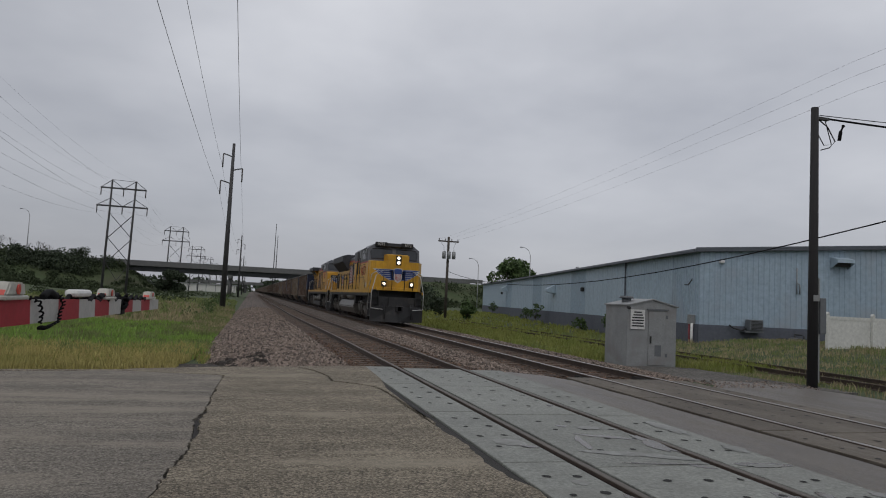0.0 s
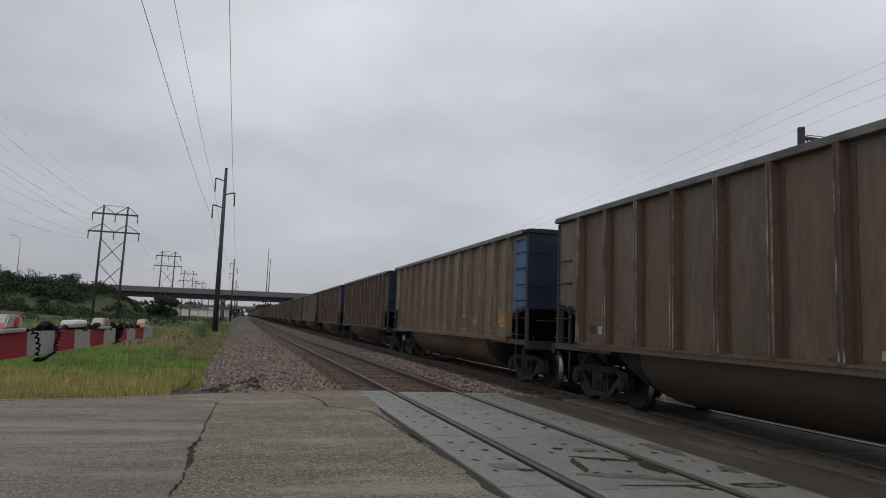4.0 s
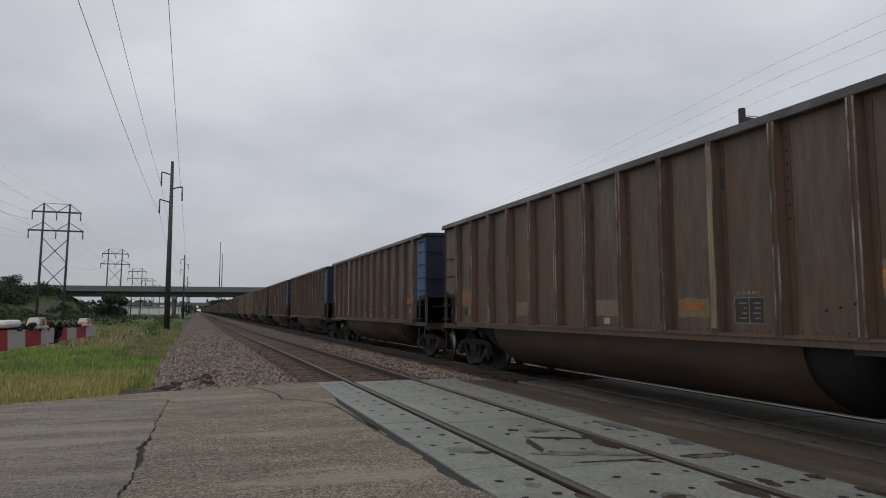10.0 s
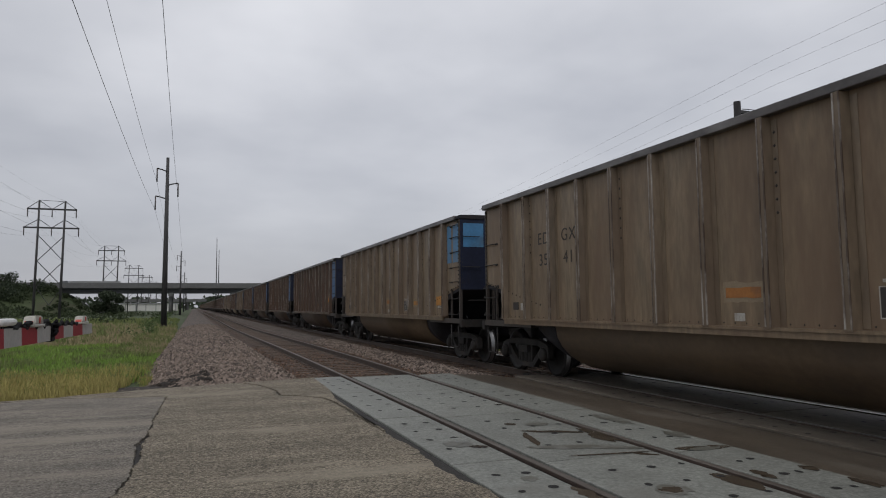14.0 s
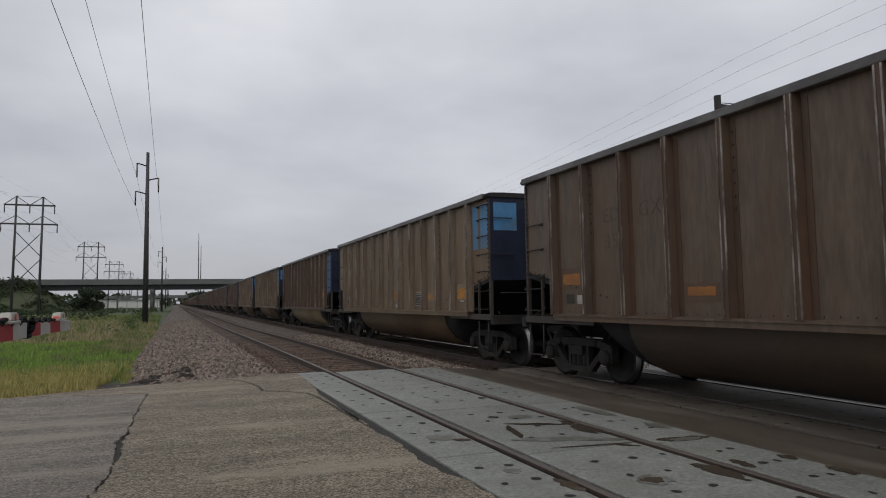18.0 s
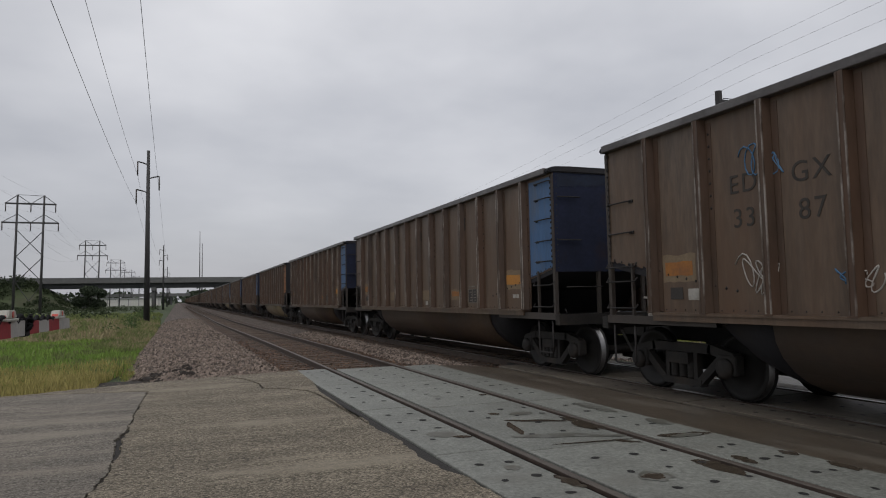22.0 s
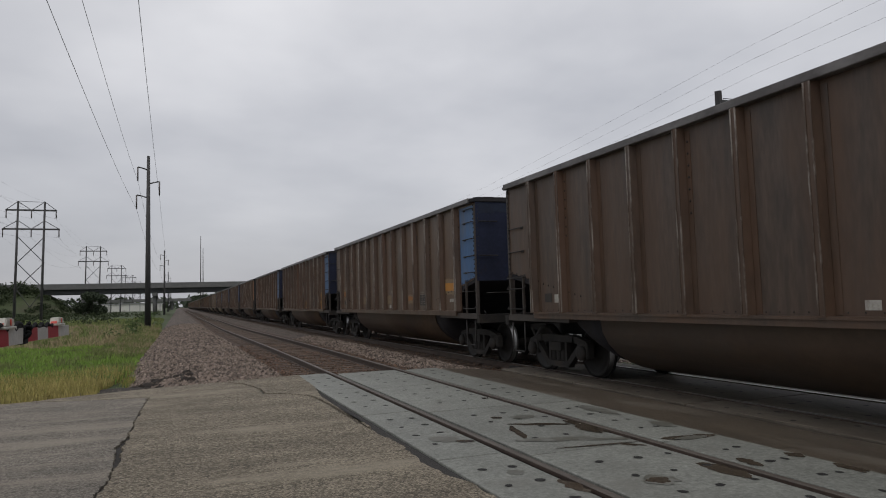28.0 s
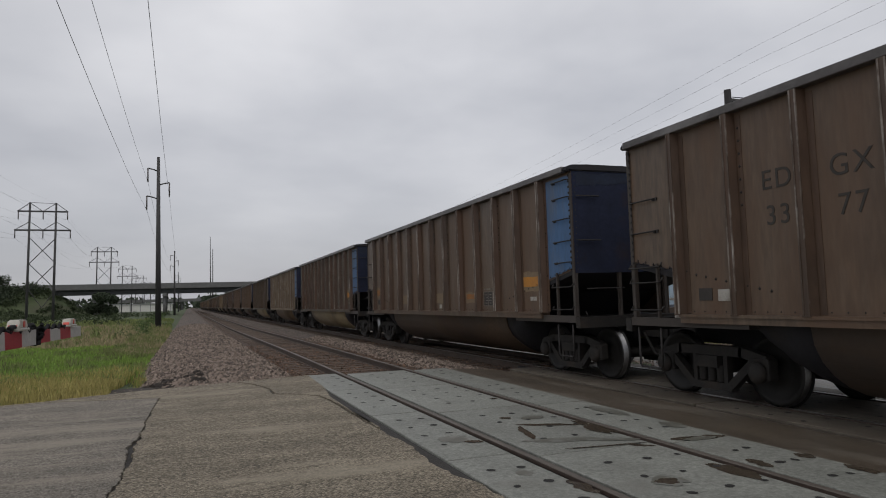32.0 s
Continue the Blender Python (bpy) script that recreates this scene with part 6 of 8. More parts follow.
def ribbon(bm, plan, pts_top, pts_low, off):
    """A strip on the nose between two lists of (x, z)."""
    a = [bm.verts.new((x, plan_y(plan, x) - off, z)) for x, z in pts_top]
    b = [bm.verts.new((x, plan_y(plan, x) - off, z)) for x, z in pts_low]
    for i in range(len(a) - 1):
        bm.faces.new((a[i], a[i + 1], b[i + 1], b[i]))


def emblem(t, plan, zc, k, blue, white, red):
    """A winged shield in plain colours."""
    def strips(name, mtl, off, spec):
        for s in (-1, 1):
            for x0, x1, zt, zl in spec:
                bm = bmesh.new()
                n = 8
                xs = [s * k * (x0 + (x1 - x0) * i / n) for i in range(n + 1)]
                xl = [s * k * (x0 + (x1 - 0.11 - x0) * i / n) for i in range(n + 1)]
                ribbon(bm, plan, [(x, zc + k * zt) for x in xs], [(x, zc + k * zl) for x in xl], off)
                part(name, bm, mtl, t)
    wing = [(0.20, 1.42, 0.36, 0.27), (0.20, 1.34, 0.27, 0.16), (0.20, 1.22, 0.16, 0.05), (0.20, 1.05, 0.05, -0.06), (0.20, 0.86, -0.06, -0.17), (0.20, 0.66, -0.17, -0.27)]
    strips("feather_border", white, 0.006, wing)
    strips("feather", blue, 0.010, [(0.20, x1 - 0.05, zt - 0.018, zl + 0.010) for x0, x1, zt, zl in wing] + [(0.20, 0.5, 0.33, -0.22)])
    out = [(0, 0.40), (0.19, 0.37), (0.245, 0.28), (0.205, 0.12), (0.225, -0.12), (0.15, -0.28), (0, -0.38)]
    for nm, mtl, f, off, zcut in (("shield_rim", white, 1.12, 0.014, None), ("shield_top", blue, 1.0, 0.018, 0.08), ("shield_field", white, 1.0, 0.018, -9)):
        bm = bmesh.new()
        loop = [(x, z) for x, z in out] + [(-x, z) for x, z in out[::-1][1:-1]]
        if zcut == 0.08:
            loop = [(x, max(z, 0.10)) for x, z in loop]
        elif zcut == -9:
            loop = [(x, min(z, 0.10)) for x, z in loop]
        vs, seen_ = [], set()
        for x, z in loop:
            key = (round(x, 3), round(z, 3))
            if key not in seen_:
                seen_.add(key)
                vs.append(bm.verts.new((x * k * f, plan_y(plan, x * k * f) - off, zc + z * k * f)))
        bm.faces.new(vs)
        part(nm, bm, mtl, t)
    for i in range(5):
        x = (-0.14 + 0.07 * i) * k
        bm = bmesh.new()
        ribbon(bm, plan, [(x - 0.016 * k, zc + 0.09 * k), (x + 0.016 * k, zc + 0.09 * k)], [(x - 0.016 * k, zc + (-0.33 + 0.5 * abs(-0.2 + 0.1 * i)) * k), (x + 0.016 * k, zc + (-0.33 + 0.5 * abs(-0.2 + 0.1 * i)) * k)], 0.022)
        part("shield_stripe", bm, red, t)


def flag(t, x, top, foot, fly, z_fly, red, white, blue):
    """A waving striped flag on a slanting staff: top and foot are the staff's (y, z), fly the y of its free end."""
    n, rows = 40, 13

    def at(u, v, out=0.0):
        y0 = foot[0] + (top[0] - foot[0]) * v
        z0 = foot[1] + 0.10 + (top[1] - foot[1] - 0.14) * v
        zf = z_fly[0] + (z_fly[1] - z_fly[0]) * v
        y = y0 + (fly - y0 + 0.10 * math.sin(7 * v)) * u
        z = z0 + (zf - z0) * u + (0.10 * math.sin(8.5 * u - 0.5 + 1.2 * v) + 0.045 * math.sin(17 * u + 2)) * min(1, 3.0 * u)
        z += 0.30 * (1 - v) ** 2 * math.exp(-((u - 0.55) / 0.16) ** 2)
        return (x - out, y, z)
    for r_ in range(rows):
        bm = bmesh.new()
        a = [bm.verts.new(at(i / n, r_ / rows)) for i in range(n + 1)]
        b = [bm.verts.new(at(i / n, (r_ + 1) / rows)) for i in range(n + 1)]
        for i in range(n):
            bm.faces.new((a[i], a[i + 1], b[i + 1], b[i]))
        part("flag_stripe", bm, white if r_ % 2 else red, t)
    bm = bmesh.new()
    m = 18
    a = [bm.verts.new(at(i / n, 0.50 + 0.05 * math.sin(i * 0.4), 0.004)) for i in range(m + 1)]
    b = [bm.verts.new(at(i / n, 1.02, 0.004)) for i in range(m + 1)]
    for i in range(m):
        bm.faces.new((a[i], a[i + 1], b[i + 1], b[i]))
    part("flag_canton", bm, blue, t)
    bm = bmesh.new()
    for i in range(7):
        for j_ in range(5):
            c = V(at((i + 0.5 + 0.4 * (j_ % 2)) * m / n / 7.4, 0.58 + 0.092 * j_, 0.008))
            vs = [bm.verts.new(c + V((0, (0.034 if q % 2 == 0 else 0.015) * math.sin(q * math.pi / 5), (0.034 if q % 2 == 0 else 0.015) * math.cos(q * math.pi / 5)))) for q in range(10)]
            bm.faces.new(vs)
    tagged(part("star_field", bm, white, t), kind="stuff")
    bm = bmesh.new()
    prism(bm, [(foot[0] - 0.03, foot[1]), (foot[0] + 0.03, foot[1]), (top[0] + 0.03, top[1]), (top[0] - 0.03, top[1])], "x", x - 0.010, x)
    part("flag_staff", bm, LM["tank"], t)


def loco_truck(t, yc, spacing, r=0.53):
    """Cast six-wheel truck: arched side frames, springs, bearing housings, dampers and brake cylinders."""
    e = spacing + 0.72
    top = [(-e, 0.74), (-e + 0.12, 1.00), (-spacing - 0.25, 1.07), (-spacing + 0.40, 1.03), (-spacing + 0.72, 0.90), (-0.62, 0.88), (-0.40, 1.00)]
    low = [(-e + 0.10, 0.66), (-spacing - 0.36, 0.70), (-spacing - 0.30, 0.80), (-spacing + 0.30, 0.80), (-spacing + 0.40, 0.62), (-0.40, 0.60), (-0.30, 0.76)]
    prof = top + [(-y, z) for y, z in top[::-1]] + [(-y, z) for y, z in low] + low[::-1]
    bm = bmesh.new()
    for s in (-1, 1):
        x0, x1 = sorted((s * 1.00, s * 1.17))
        prism(bm, prof, "x", x0, x1)
        for q in (-1, 0, 1):
            y = q * spacing
            for d in (-0.30, 0.30):
                box(bm, x0, x1, y + d - 0.05, y + d + 0.05, 0.30, 0.82, 0.02)
            box(bm, x0 + 0.02, x1 - 0.02, y - 0.28, y + 0.28, 0.24, 0.32, 0.02)
    box(bm, -1.0, 1.0, -0.5, 0.5, 0.6, 1.3)
    fr = part("truck_frame", bm, LM["truck"], t, "grey-brown cast six-wheel truck frame")
    fr.matrix_basis = pose(0, yc, 0)
    for q in (-1, 0, 1):
        y = q * spacing
        for s in (-1, 1):
            put("wheel", WHEEL, fr, Matrix.LocRotScale((s * 0.73, y, r), Euler((0, 0, 0 if s < 0 else math.pi)), (1, r / 0.457, r / 0.457)))
        cuboid("traction_motor", -0.62, 0.62, y - 0.45, y + 0.45, 0.16, 0.95, LM["black"], fr, 0.04)
        bm = bmesh.new()
        lathe(bm, [(-0.10, 0.24), (0.0, 0.24), (0.03, 0.21), (0.03, 0.15), (0.07, 0.14), (0.10, 0.11), (0.11, 0.04)], (-1.17, y, r), (-1, 0, 0), 18)
        for k in range(6):
            a = k * math.pi / 3
            cyl(bm, (-1.19, y + 0.18 * math.cos(a), r + 0.18 * math.sin(a)), (-1.22, y + 0.18 * math.cos(a), r + 0.18 * math.sin(a)), 0.022, n=6)
        part("journal_box", bm, LM["truck"], fr)
        for d in (-0.43, 0.43):
            bm = bmesh.new()
            lathe(bm, [(0.018 * i, 0.095 if i % 2 else 0.070) for i in range(16)], (-1.09, y + d, 0.34), (0, 0, 1), 10)
            part("spring", bm, LM["truck"], fr)
        if q:
            bm = bmesh.new()
            cyl(bm, (-1.25, y + q * 0.10, 0.98), (-1.25, y - q * 0.22, 0.50), 0.055, 0.055, n=10)
            cyl(bm, (-1.25, y - q * 0.10, 0.68), (-1.25, y - q * 0.26, 0.44), 0.035, 0.035, n=10)
            part("damper", bm, LM["tank"], fr)
    for q in (-0.62, 0.62):
        bm = bmesh.new()
        lathe(bm, [(0, 0.06), (0.02, 0.13), (0.24, 0.14), (0.27, 0.10), (0.36, 0.05), (0.46, 0.04)], (-1.22, q * spacing - 0.2, 1.10), (0, 1, 0), 16)
        part("brake_cylinder", bm, LM["tank"], fr)
    for y in (-spacing - 0.60, -spacing * 0.5, spacing * 0.5, spacing + 0.60):
        bm = bmesh.new()
        tube(bm, [(-1.10, y, 1.45), (-1.20, y, 1.10), (-1.19, y + 0.02, 0.60), (-0.98, y + 0.06, 0.16)], 0.022)
        part("sand_pipe", bm, LM["truck"], fr)
    bm = bmesh.new()
    tube(bm, [(-1.24, -spacing - 0.5, 1.12), (-1.24, -0.5, 1.06), (-1.24, 0, 1.04), (-1.24, 0.5, 1.06), (-1.24, spacing + 0.5, 1.12)], 0.020)
    for y in (-spacing * 0.6, 0.1, spacing * 0.6):
        tube(bm, [(-1.2, y, 1.05), (-1.2, y + 0.05, 0.5), (-1.05, y + 0.12, 0.36)], 0.026)
    part("brake_rigging", bm, LM["truck"], fr)


def railing(t, pts, posts, mtl, low=1.88, r=0.017):
    bm = bmesh.new()
    tube(bm, pts, r)
    part("handrail", bm, mtl, t)
    ys = sorted((p[1], p[2]) for p in pts)
    for y in posts:
        z = float(np.interp(y, [a for a, b in ys], [b for a, b in ys]))
        bm = bmesh.new()
        box(bm, pts[0][0] - 0.022, pts[0][0] + 0.022, y - 0.018, y + 0.018, low - 0.25, z)
        part("stanchion", bm, mtl, t)


def window(t, x, y0, y1, z0, z1, bars_=()):
    bm = bmesh.new()
    box(bm, x - 0.012, x, y0, y1, z0, z1)
    g = part("side_window", bm, LM["glass"], t)
    bm = bmesh.new()
    for a, b, c, d in ((y0 - 0.03, y1 + 0.03, z1, z1 + 0.03), (y0 - 0.03, y1 + 0.03, z0 - 0.03, z0), (y0 - 0.03, y0, z0, z1), (y1, y1 + 0.03, z0, z1)):
        box(bm, x - 0.03, x, a, b, c, d)
    for y in bars_:
        box(bm, x - 0.03, x, y - 0.02, y + 0.02, z0, z1)
    part("window_frame", bm, LM["frame"], g)


def end_gear(t, s, y_end, steps_white, plow):
    """Pilot, steps, coupler and hoses of one end; s = -1 front, 1 rear."""
    bm = bmesh.new()
    y0, y1 = sorted((s * (y_end - 0.9), s * (y_end - 0.1)))
    box(bm, -1.05, 1.05, y0, y1, 0.95, 1.5, 0.03)
    part("anticlimber", bm, LM["under"], t)
    bm = bmesh.new()
    a, b = s * (y_end - 0.05), s * (y_end + (0.45 if plow else 0.12))
    v = [bm.verts.new(p) for p in ((-1.5, a, 0.12), (0, b, 0.10), (1.5, a, 0.12), (-1.5, a, 0.98), (0, b - s * 0.15, 0.98), (1.5, a, 0.98), (-1.5, a - s * 0.12, 0.12), (1.5, a - s * 0.12, 0.12), (-1.5, a - s * 0.12, 0.98), (1.5, a - s * 0.12, 0.98))]
    for f in ((0, 1, 4, 3), (1, 2, 5, 4), (0, 3, 8, 6), (2, 7, 9, 5), (6, 8, 9, 7), (3, 4, 5, 9, 8), (0, 6, 7, 2, 1)):
        bm.faces.new([v[i] for i in f])
    part("snow_plow", bm, LM["plow"], t, "dark grey steel pilot plow")
    bm = bmesh.new()
    yc0, yc1 = sorted((s * (y_end - 0.2), s * (y_end + 0.75)))
    box(bm, -0.13, 0.13, yc0, yc1, 0.72, 1.0, 0.03)
    box(bm, -0.2, 0.2, min(s * (y_end + 0.5), s * (y_end + 0.75)), max(s * (y_end + 0.5), s * (y_end + 0.75)), 0.68, 1.02, 0.04)
    part("coupler", bm, LM["black"], t)
    for x in (-0.85, -0.78, 0.72, 0.80):
        bm = bmesh.new()
        yy0 = s * (y_end + 0.28)
        tube(bm, [(x, s * (y_end + 0.0), 1.15), (x, yy0, 1.1), (x, yy0 + s * 0.06, 0.6), (x + 0.05, yy0 + s * 0.04, 0.28)], 0.025)
        part("air_hose", bm, LM["black"], t)
    for sx in (-1, 1):
        x0, x1 = sorted((sx * 1.08, sx * 1.50))
        bm = bmesh.new()
        ya, yb = sorted((s * (y_end - 0.05), s * (y_end - 0.95)))
        box(bm, x0, x1, min(s * (y_end - 0.95), s * (y_end - 1.0)), max(s * (y_end - 0.95), s * (y_end - 1.0)), 0.35, 1.85)
        box(bm, min(sx * 1.06, sx * 1.10), max(sx * 1.06, sx * 1.10), ya, yb, 0.35, 1.85)
        box(bm, x0 + (0.02 if sx > 0 else 0.05), x1 - (0.05 if sx > 0 else 0.02), ya + 0.25, yb - 0.05, 0.36, 1.80)
        well = part("step_well", bm, LM["plow"], t)
        for i in range(4):
            bm = bmesh.new()
            z = 0.40 + 0.36 * i
            box(bm, x0, x1, ya + 0.02, yb, z - 0.02, z + 0.02)
            part("step", bm, LM["under"], well)
            bm = bmesh.new()
            e0, e1 = sorted((sx * 1.49, sx * 1.515))
            box(bm, e0, e1, ya + 0.03, yb - 0.02, z + 0.010, z + 0.021)
            part("step_edge", bm, LM["frame"], well)
        bm = bmesh.new()
        xr = sx * 1.5
        tube(bm, [(xr, s * (y_end - 0.95), 0.75), (xr, s * (y_end - 0.93), 1.95), (xr * 0.98, s * (y_end - 0.35), 2.75), (xr * 0.75, s * (y_end - 0.15), 3.0)][:4], 0.024)
        part("white_handrail", bm, LM["white"], t)
        bm = bmesh.new()
        tube(bm, [(xr, s * (y_end + 0.02), 0.85), (xr, s * (y_end + 0.02), 1.75), (xr * 0.85, s * (y_end + 0.0), 2.7), (xr * 0.62, s * (y_end - 0.02), 2.95)], 0.024)
        tube(bm, [(xr, s * (y_end + 0.02), 0.86), (xr * 0.8, s * (y_end + 0.12), 0.82), (xr * 0.55, s * (y_end + 0.2), 0.80)], 0.020)
        part("white_handrail", bm, LM["white"], t)


def make_loco(first):
    Y = LM["yellow"] if first else LM["yellow_old"]
    number = "9073" if first else "6751"
    t = thing("locomotive", "yellow and grey diesel locomotive with a flag on its hood" if first else "faded yellow diesel locomotive with a wide overhanging radiator", "locomotive", "locomotives")
    ye = 10.15
    # underframe
    bm = bmesh.new()
    box(bm, -1.45, 1.45, -ye + 0.9, ye - 0.9, 1.50, 1.84)
    box(bm, -0.5, 0.5, -ye, ye, 0.8, 1.5)
    part("underframe", bm, LM["under"], t)
    cuboid("deck", -1.52, 1.52, -ye + 0.2, ye - 0.1, 1.84, 1.88, LM["under"], t)
    for s in (-1, 1):
        x0, x1 = sorted((s * 1.46, s * 1.53))
        cuboid("side_sill", x0, x1, -ye + 0.2, ye - 0.1, 1.70, 1.885, Y, t, label="yellow side sill")
        cuboid("sill_base", x0, x1, -ye + 1.0, ye - 1.0, 1.55, 1.697, LM["under"], t)
    # fuel tank and reservoirs
    bm = bmesh.new()
    ty0, ty1 = (-3.1, 4.25) if first else (-3.1, 4.1)
    pts = [(-1.45, 0.75), (-1.30, 1.18), (1.30, 1.18), (1.45, 0.75), (1.2, 0.32), (-1.2, 0.32)] if first else [(-1.42, 0.42), (-1.42, 0.80), (1.42, 0.80), (1.42, 0.42), (1.2, 0.30), (-1.2, 0.30)]
    prism(bm, pts, "y", ty0, ty1)
    bmesh.ops.bevel(bm, geom=bm.edges[:], offset=0.05, segments=2, affect="EDGES")
    part("fuel_tank", bm, LM["tank"] if first else LM["under"], t, "grey fuel tank slung under the frame")
    if not first:
        cuboid("tank_end", -1.43, 1.43, ty0, ty0 + 1.3, 0.9, 1.42, LM["tank"], t, 0.05)
        cuboid("tank_end", -1.43, 1.43, 3.30, 4.10, 0.75, 1.30, LM["tank"], t, 0.05)
    for a, b in (((-2.9, 0.56), (1.75, 4.2)) if first else ((-1.6, 0.32), (0.70, 2.78))):
        bm = bmesh.new()
        rr = 0.20 if first else 0.245
        zc = 1.44 if first else 1.05
        lathe(bm, [(0, 0.02), (0.03, rr * 0.7), (0.10, rr), (b - a - 0.10, rr), (b - a - 0.03, rr * 0.7), (b - a, 0.02)], (-1.20, a, zc), (0, 1, 0), 20)
        ar = part("air_reservoir", bm, LM["tank"], t)
        for q in (0.35, b - a - 0.35):
            bm = bmesh.new()
            lathe(bm, [(0, rr * 0.9), (0, rr + 0.012), (0.05, rr + 0.012), (0.05, rr * 0.9)], (-1.20, a + q, zc), (0, 1, 0), 20)
            part("tank_strap", bm, LM["under"], ar)
    cuboid("undergear", -0.95, 0.95, -9.2, 9.2, 0.9, 1.52, LM["black"], t, label="dark pipes and gear under the frame")
    for yy_, ww in ((-3.6, 0.5), (-8.9, 0.3), (4.9, 0.5), (8.7, 0.4)):
        cuboid("gear_box", -1.38, -0.9, yy_, yy_ + ww, 1.0, 1.5, LM["black"], t, 0.03)
    loco_truck(t, -6.7, 2.1)
    loco_truck(t, 6.7, 2.1)
    end_gear(t, -1, ye, True, True)
    end_gear(t, 1, ye - 0.1, True, False)
    # hood
    hx = 0.95
    hood_z = 4.02
    h0, h1 = -5.8, 9.9 if first else 9.15
    bm = bmesh.new()
    box(bm, -hx, hx, h0, h1, 1.88, hood_z)
    part("hood", bm, Y, t)
    bm = bmesh.new()
    prism(bm, [(-hx - 0.006, hood_z - 0.02), (-hx - 0.006, hood_z + 0.12), (-0.72, hood_z + 0.30), (0.72, hood_z + 0.30), (hx + 0.006, hood_z + 0.12), (hx + 0.006, hood_z - 0.02)], "y", h0, h1 - (0 if first else 0.2))
    part("hood_roof", bm, LM["roofgrey"] if not first else LM["grey"], t)
    bm = bmesh.new()
    box(bm, -hx - 0.016, -hx, -0.8 if first else 0.0, 3.1 if first else 3.6, hood_z - 0.095, hood_z - 0.015)
    part("red_stripe", bm, LM["red"], t)
    # equipment cabinet behind the cab, grey above a red line
    cab_end, cx = -0.85 if first else 0.0, 1.16
    zs = 3.80 if first else 3.88
    bm = bmesh.new()
    box(bm, -cx, cx, h0, cab_end, 1.88, zs)
    part("cabinet", bm, Y, t)
    bm = bmesh.new()
    prism(bm, [(-cx - 0.01, zs), (-cx - 0.01, 4.42), (-0.95, 4.60), (0.95, 4.60), (cx + 0.01, 4.42), (cx + 0.01, zs)], "y", h0, cab_end)
    part("cabinet_top", bm, LM["grey"], t)
    cuboid("red_stripe", -cx - 0.016, -cx, h0, cab_end - (0 if first else 0.75), zs - 0.07, zs + 0.01, LM["red"], t)
    if not first:
        bm = bmesh.new()
        prism(bm, [(-0.75, zs - 0.07), (-0.75, zs + 0.01), (-0.62, zs + 0.26), (0.0, zs + 0.10), (0.0, zs + 0.02), (-0.54, zs + 0.15), (-0.62, zs - 0.06)], "x", -cx - 0.016, -cx)
        part("red_stripe", bm, LM["red"], t)
    for y0, y1 in (((-4.32, -3.72), (-3.57, -2.2)) if first else ((-4.3, -3.6), (-3.5, -2.75), (-2.6, -1.55))):
        bm = bmesh.new()
        box(bm, -cx - 0.03, -cx, y0, y1, 3.92, 4.40)
        gr = part("grille", bm, LM["black"], t)
        for i in range(5):
            cuboid("slat", -cx - 0.042, -cx - 0.03, y0 + 0.02, y1 - 0.02, 3.96 + 0.09 * i, 3.985 + 0.09 * i, LM["roofgrey"], gr)
    for y0, y1, z0, z1 in (((-4.9, -3.0, 1.98, 2.86), (-2.85, -0.9, 1.98, 2.86), (-5.6, -5.0, 1.98, 3.5)) if first else ((-5.5, -3.75, 2.0, 2.75), (-3.7, -1.95, 2.0, 2.75), (-3.7, -2.2, 2.85, 3.5), (-5.5, -3.8, 2.85, 3.5))):
        d = cuboid("cabinet_door", -cx - 0.022, -cx, y0, y1, z0, z1, Y, t, 0.008)
        for j in range(2):
            for i in range(4):
                ya = y0 + 0.30 + j * (y1 - y0 - 0.85)
                if z1 < 3:
                    cuboid("louvre", -cx - 0.030, -cx - 0.022, ya, ya + 0.32, z1 - 0.32 + 0.06 * i, z1 - 0.29 + 0.06 * i, LM["black"], d)
    if first:
        for y in (-4.4, -3.5, -2.6):
            cuboid("exhaust_stack", -cx - 0.07, -cx, y - 0.06, y + 0.06, 2.9, 3.95, LM["roofgrey"], t, 0.02)
    # hood doors
    d0 = cab_end + 0.1
    dn = 8 if first else 9
    dw = ((3.1 if first else 5.4) - d0) / dn
    for i in range(dn):
        dd = cuboid("hood_door", -hx - 0.010, -hx, d0 + i * dw + 0.012, d0 + (i + 1) * dw - 0.012, 1.96, 3.86, Y, t)
        cuboid("door_seam", -hx - 0.006, -hx, d0 + i * dw - 0.010, d0 + i * dw + 0.010, 1.96, 3.88, LM["black"], dd)
        cuboid("door_latch", -hx - 0.03, -hx - 0.010, d0 + i * dw + 0.06, d0 + i * dw + 0.12, 3.58, 3.72, LM["black"], dd)
        cuboid("door_latch", -hx - 0.03, -hx - 0.010, d0 + i * dw + 0.06, d0 + i * dw + 0.12, 2.10, 2.22, LM["black"], dd)
    if first:
        flag(t, -hx - 0.016, (0.30, 3.86), (-0.70, 2.0), 2.92, (2.30, 3.66), LM["flag_red"], LM["flag_white"], LM["flag_blue"])
        # flared radiator section
        bm = bmesh.new()
        prism(bm, [(-hx - 0.02, 3.36), (-1.50, 3.98), (-1.50, 4.42), (-1.15, 4.52), (1.15, 4.52), (1.50, 4.42), (1.50, 3.98), (hx + 0.02, 3.36)], "y", 3.0, 9.0)
        part("radiator_flare", bm, LM["roofgrey"], t, "dark grey flared radiator housing")
        bm = bmesh.new()
        a = [bm.verts.new(p) for p in ((-hx - 0.03, 3.15, 3.37), (-hx - 0.03, 8.85, 3.37), (-1.515, 8.85, 3.985), (-1.515, 3.15, 3.985))]
        bm.faces.new(a)
        part("radiator_screen", bm, LM["black"], t)
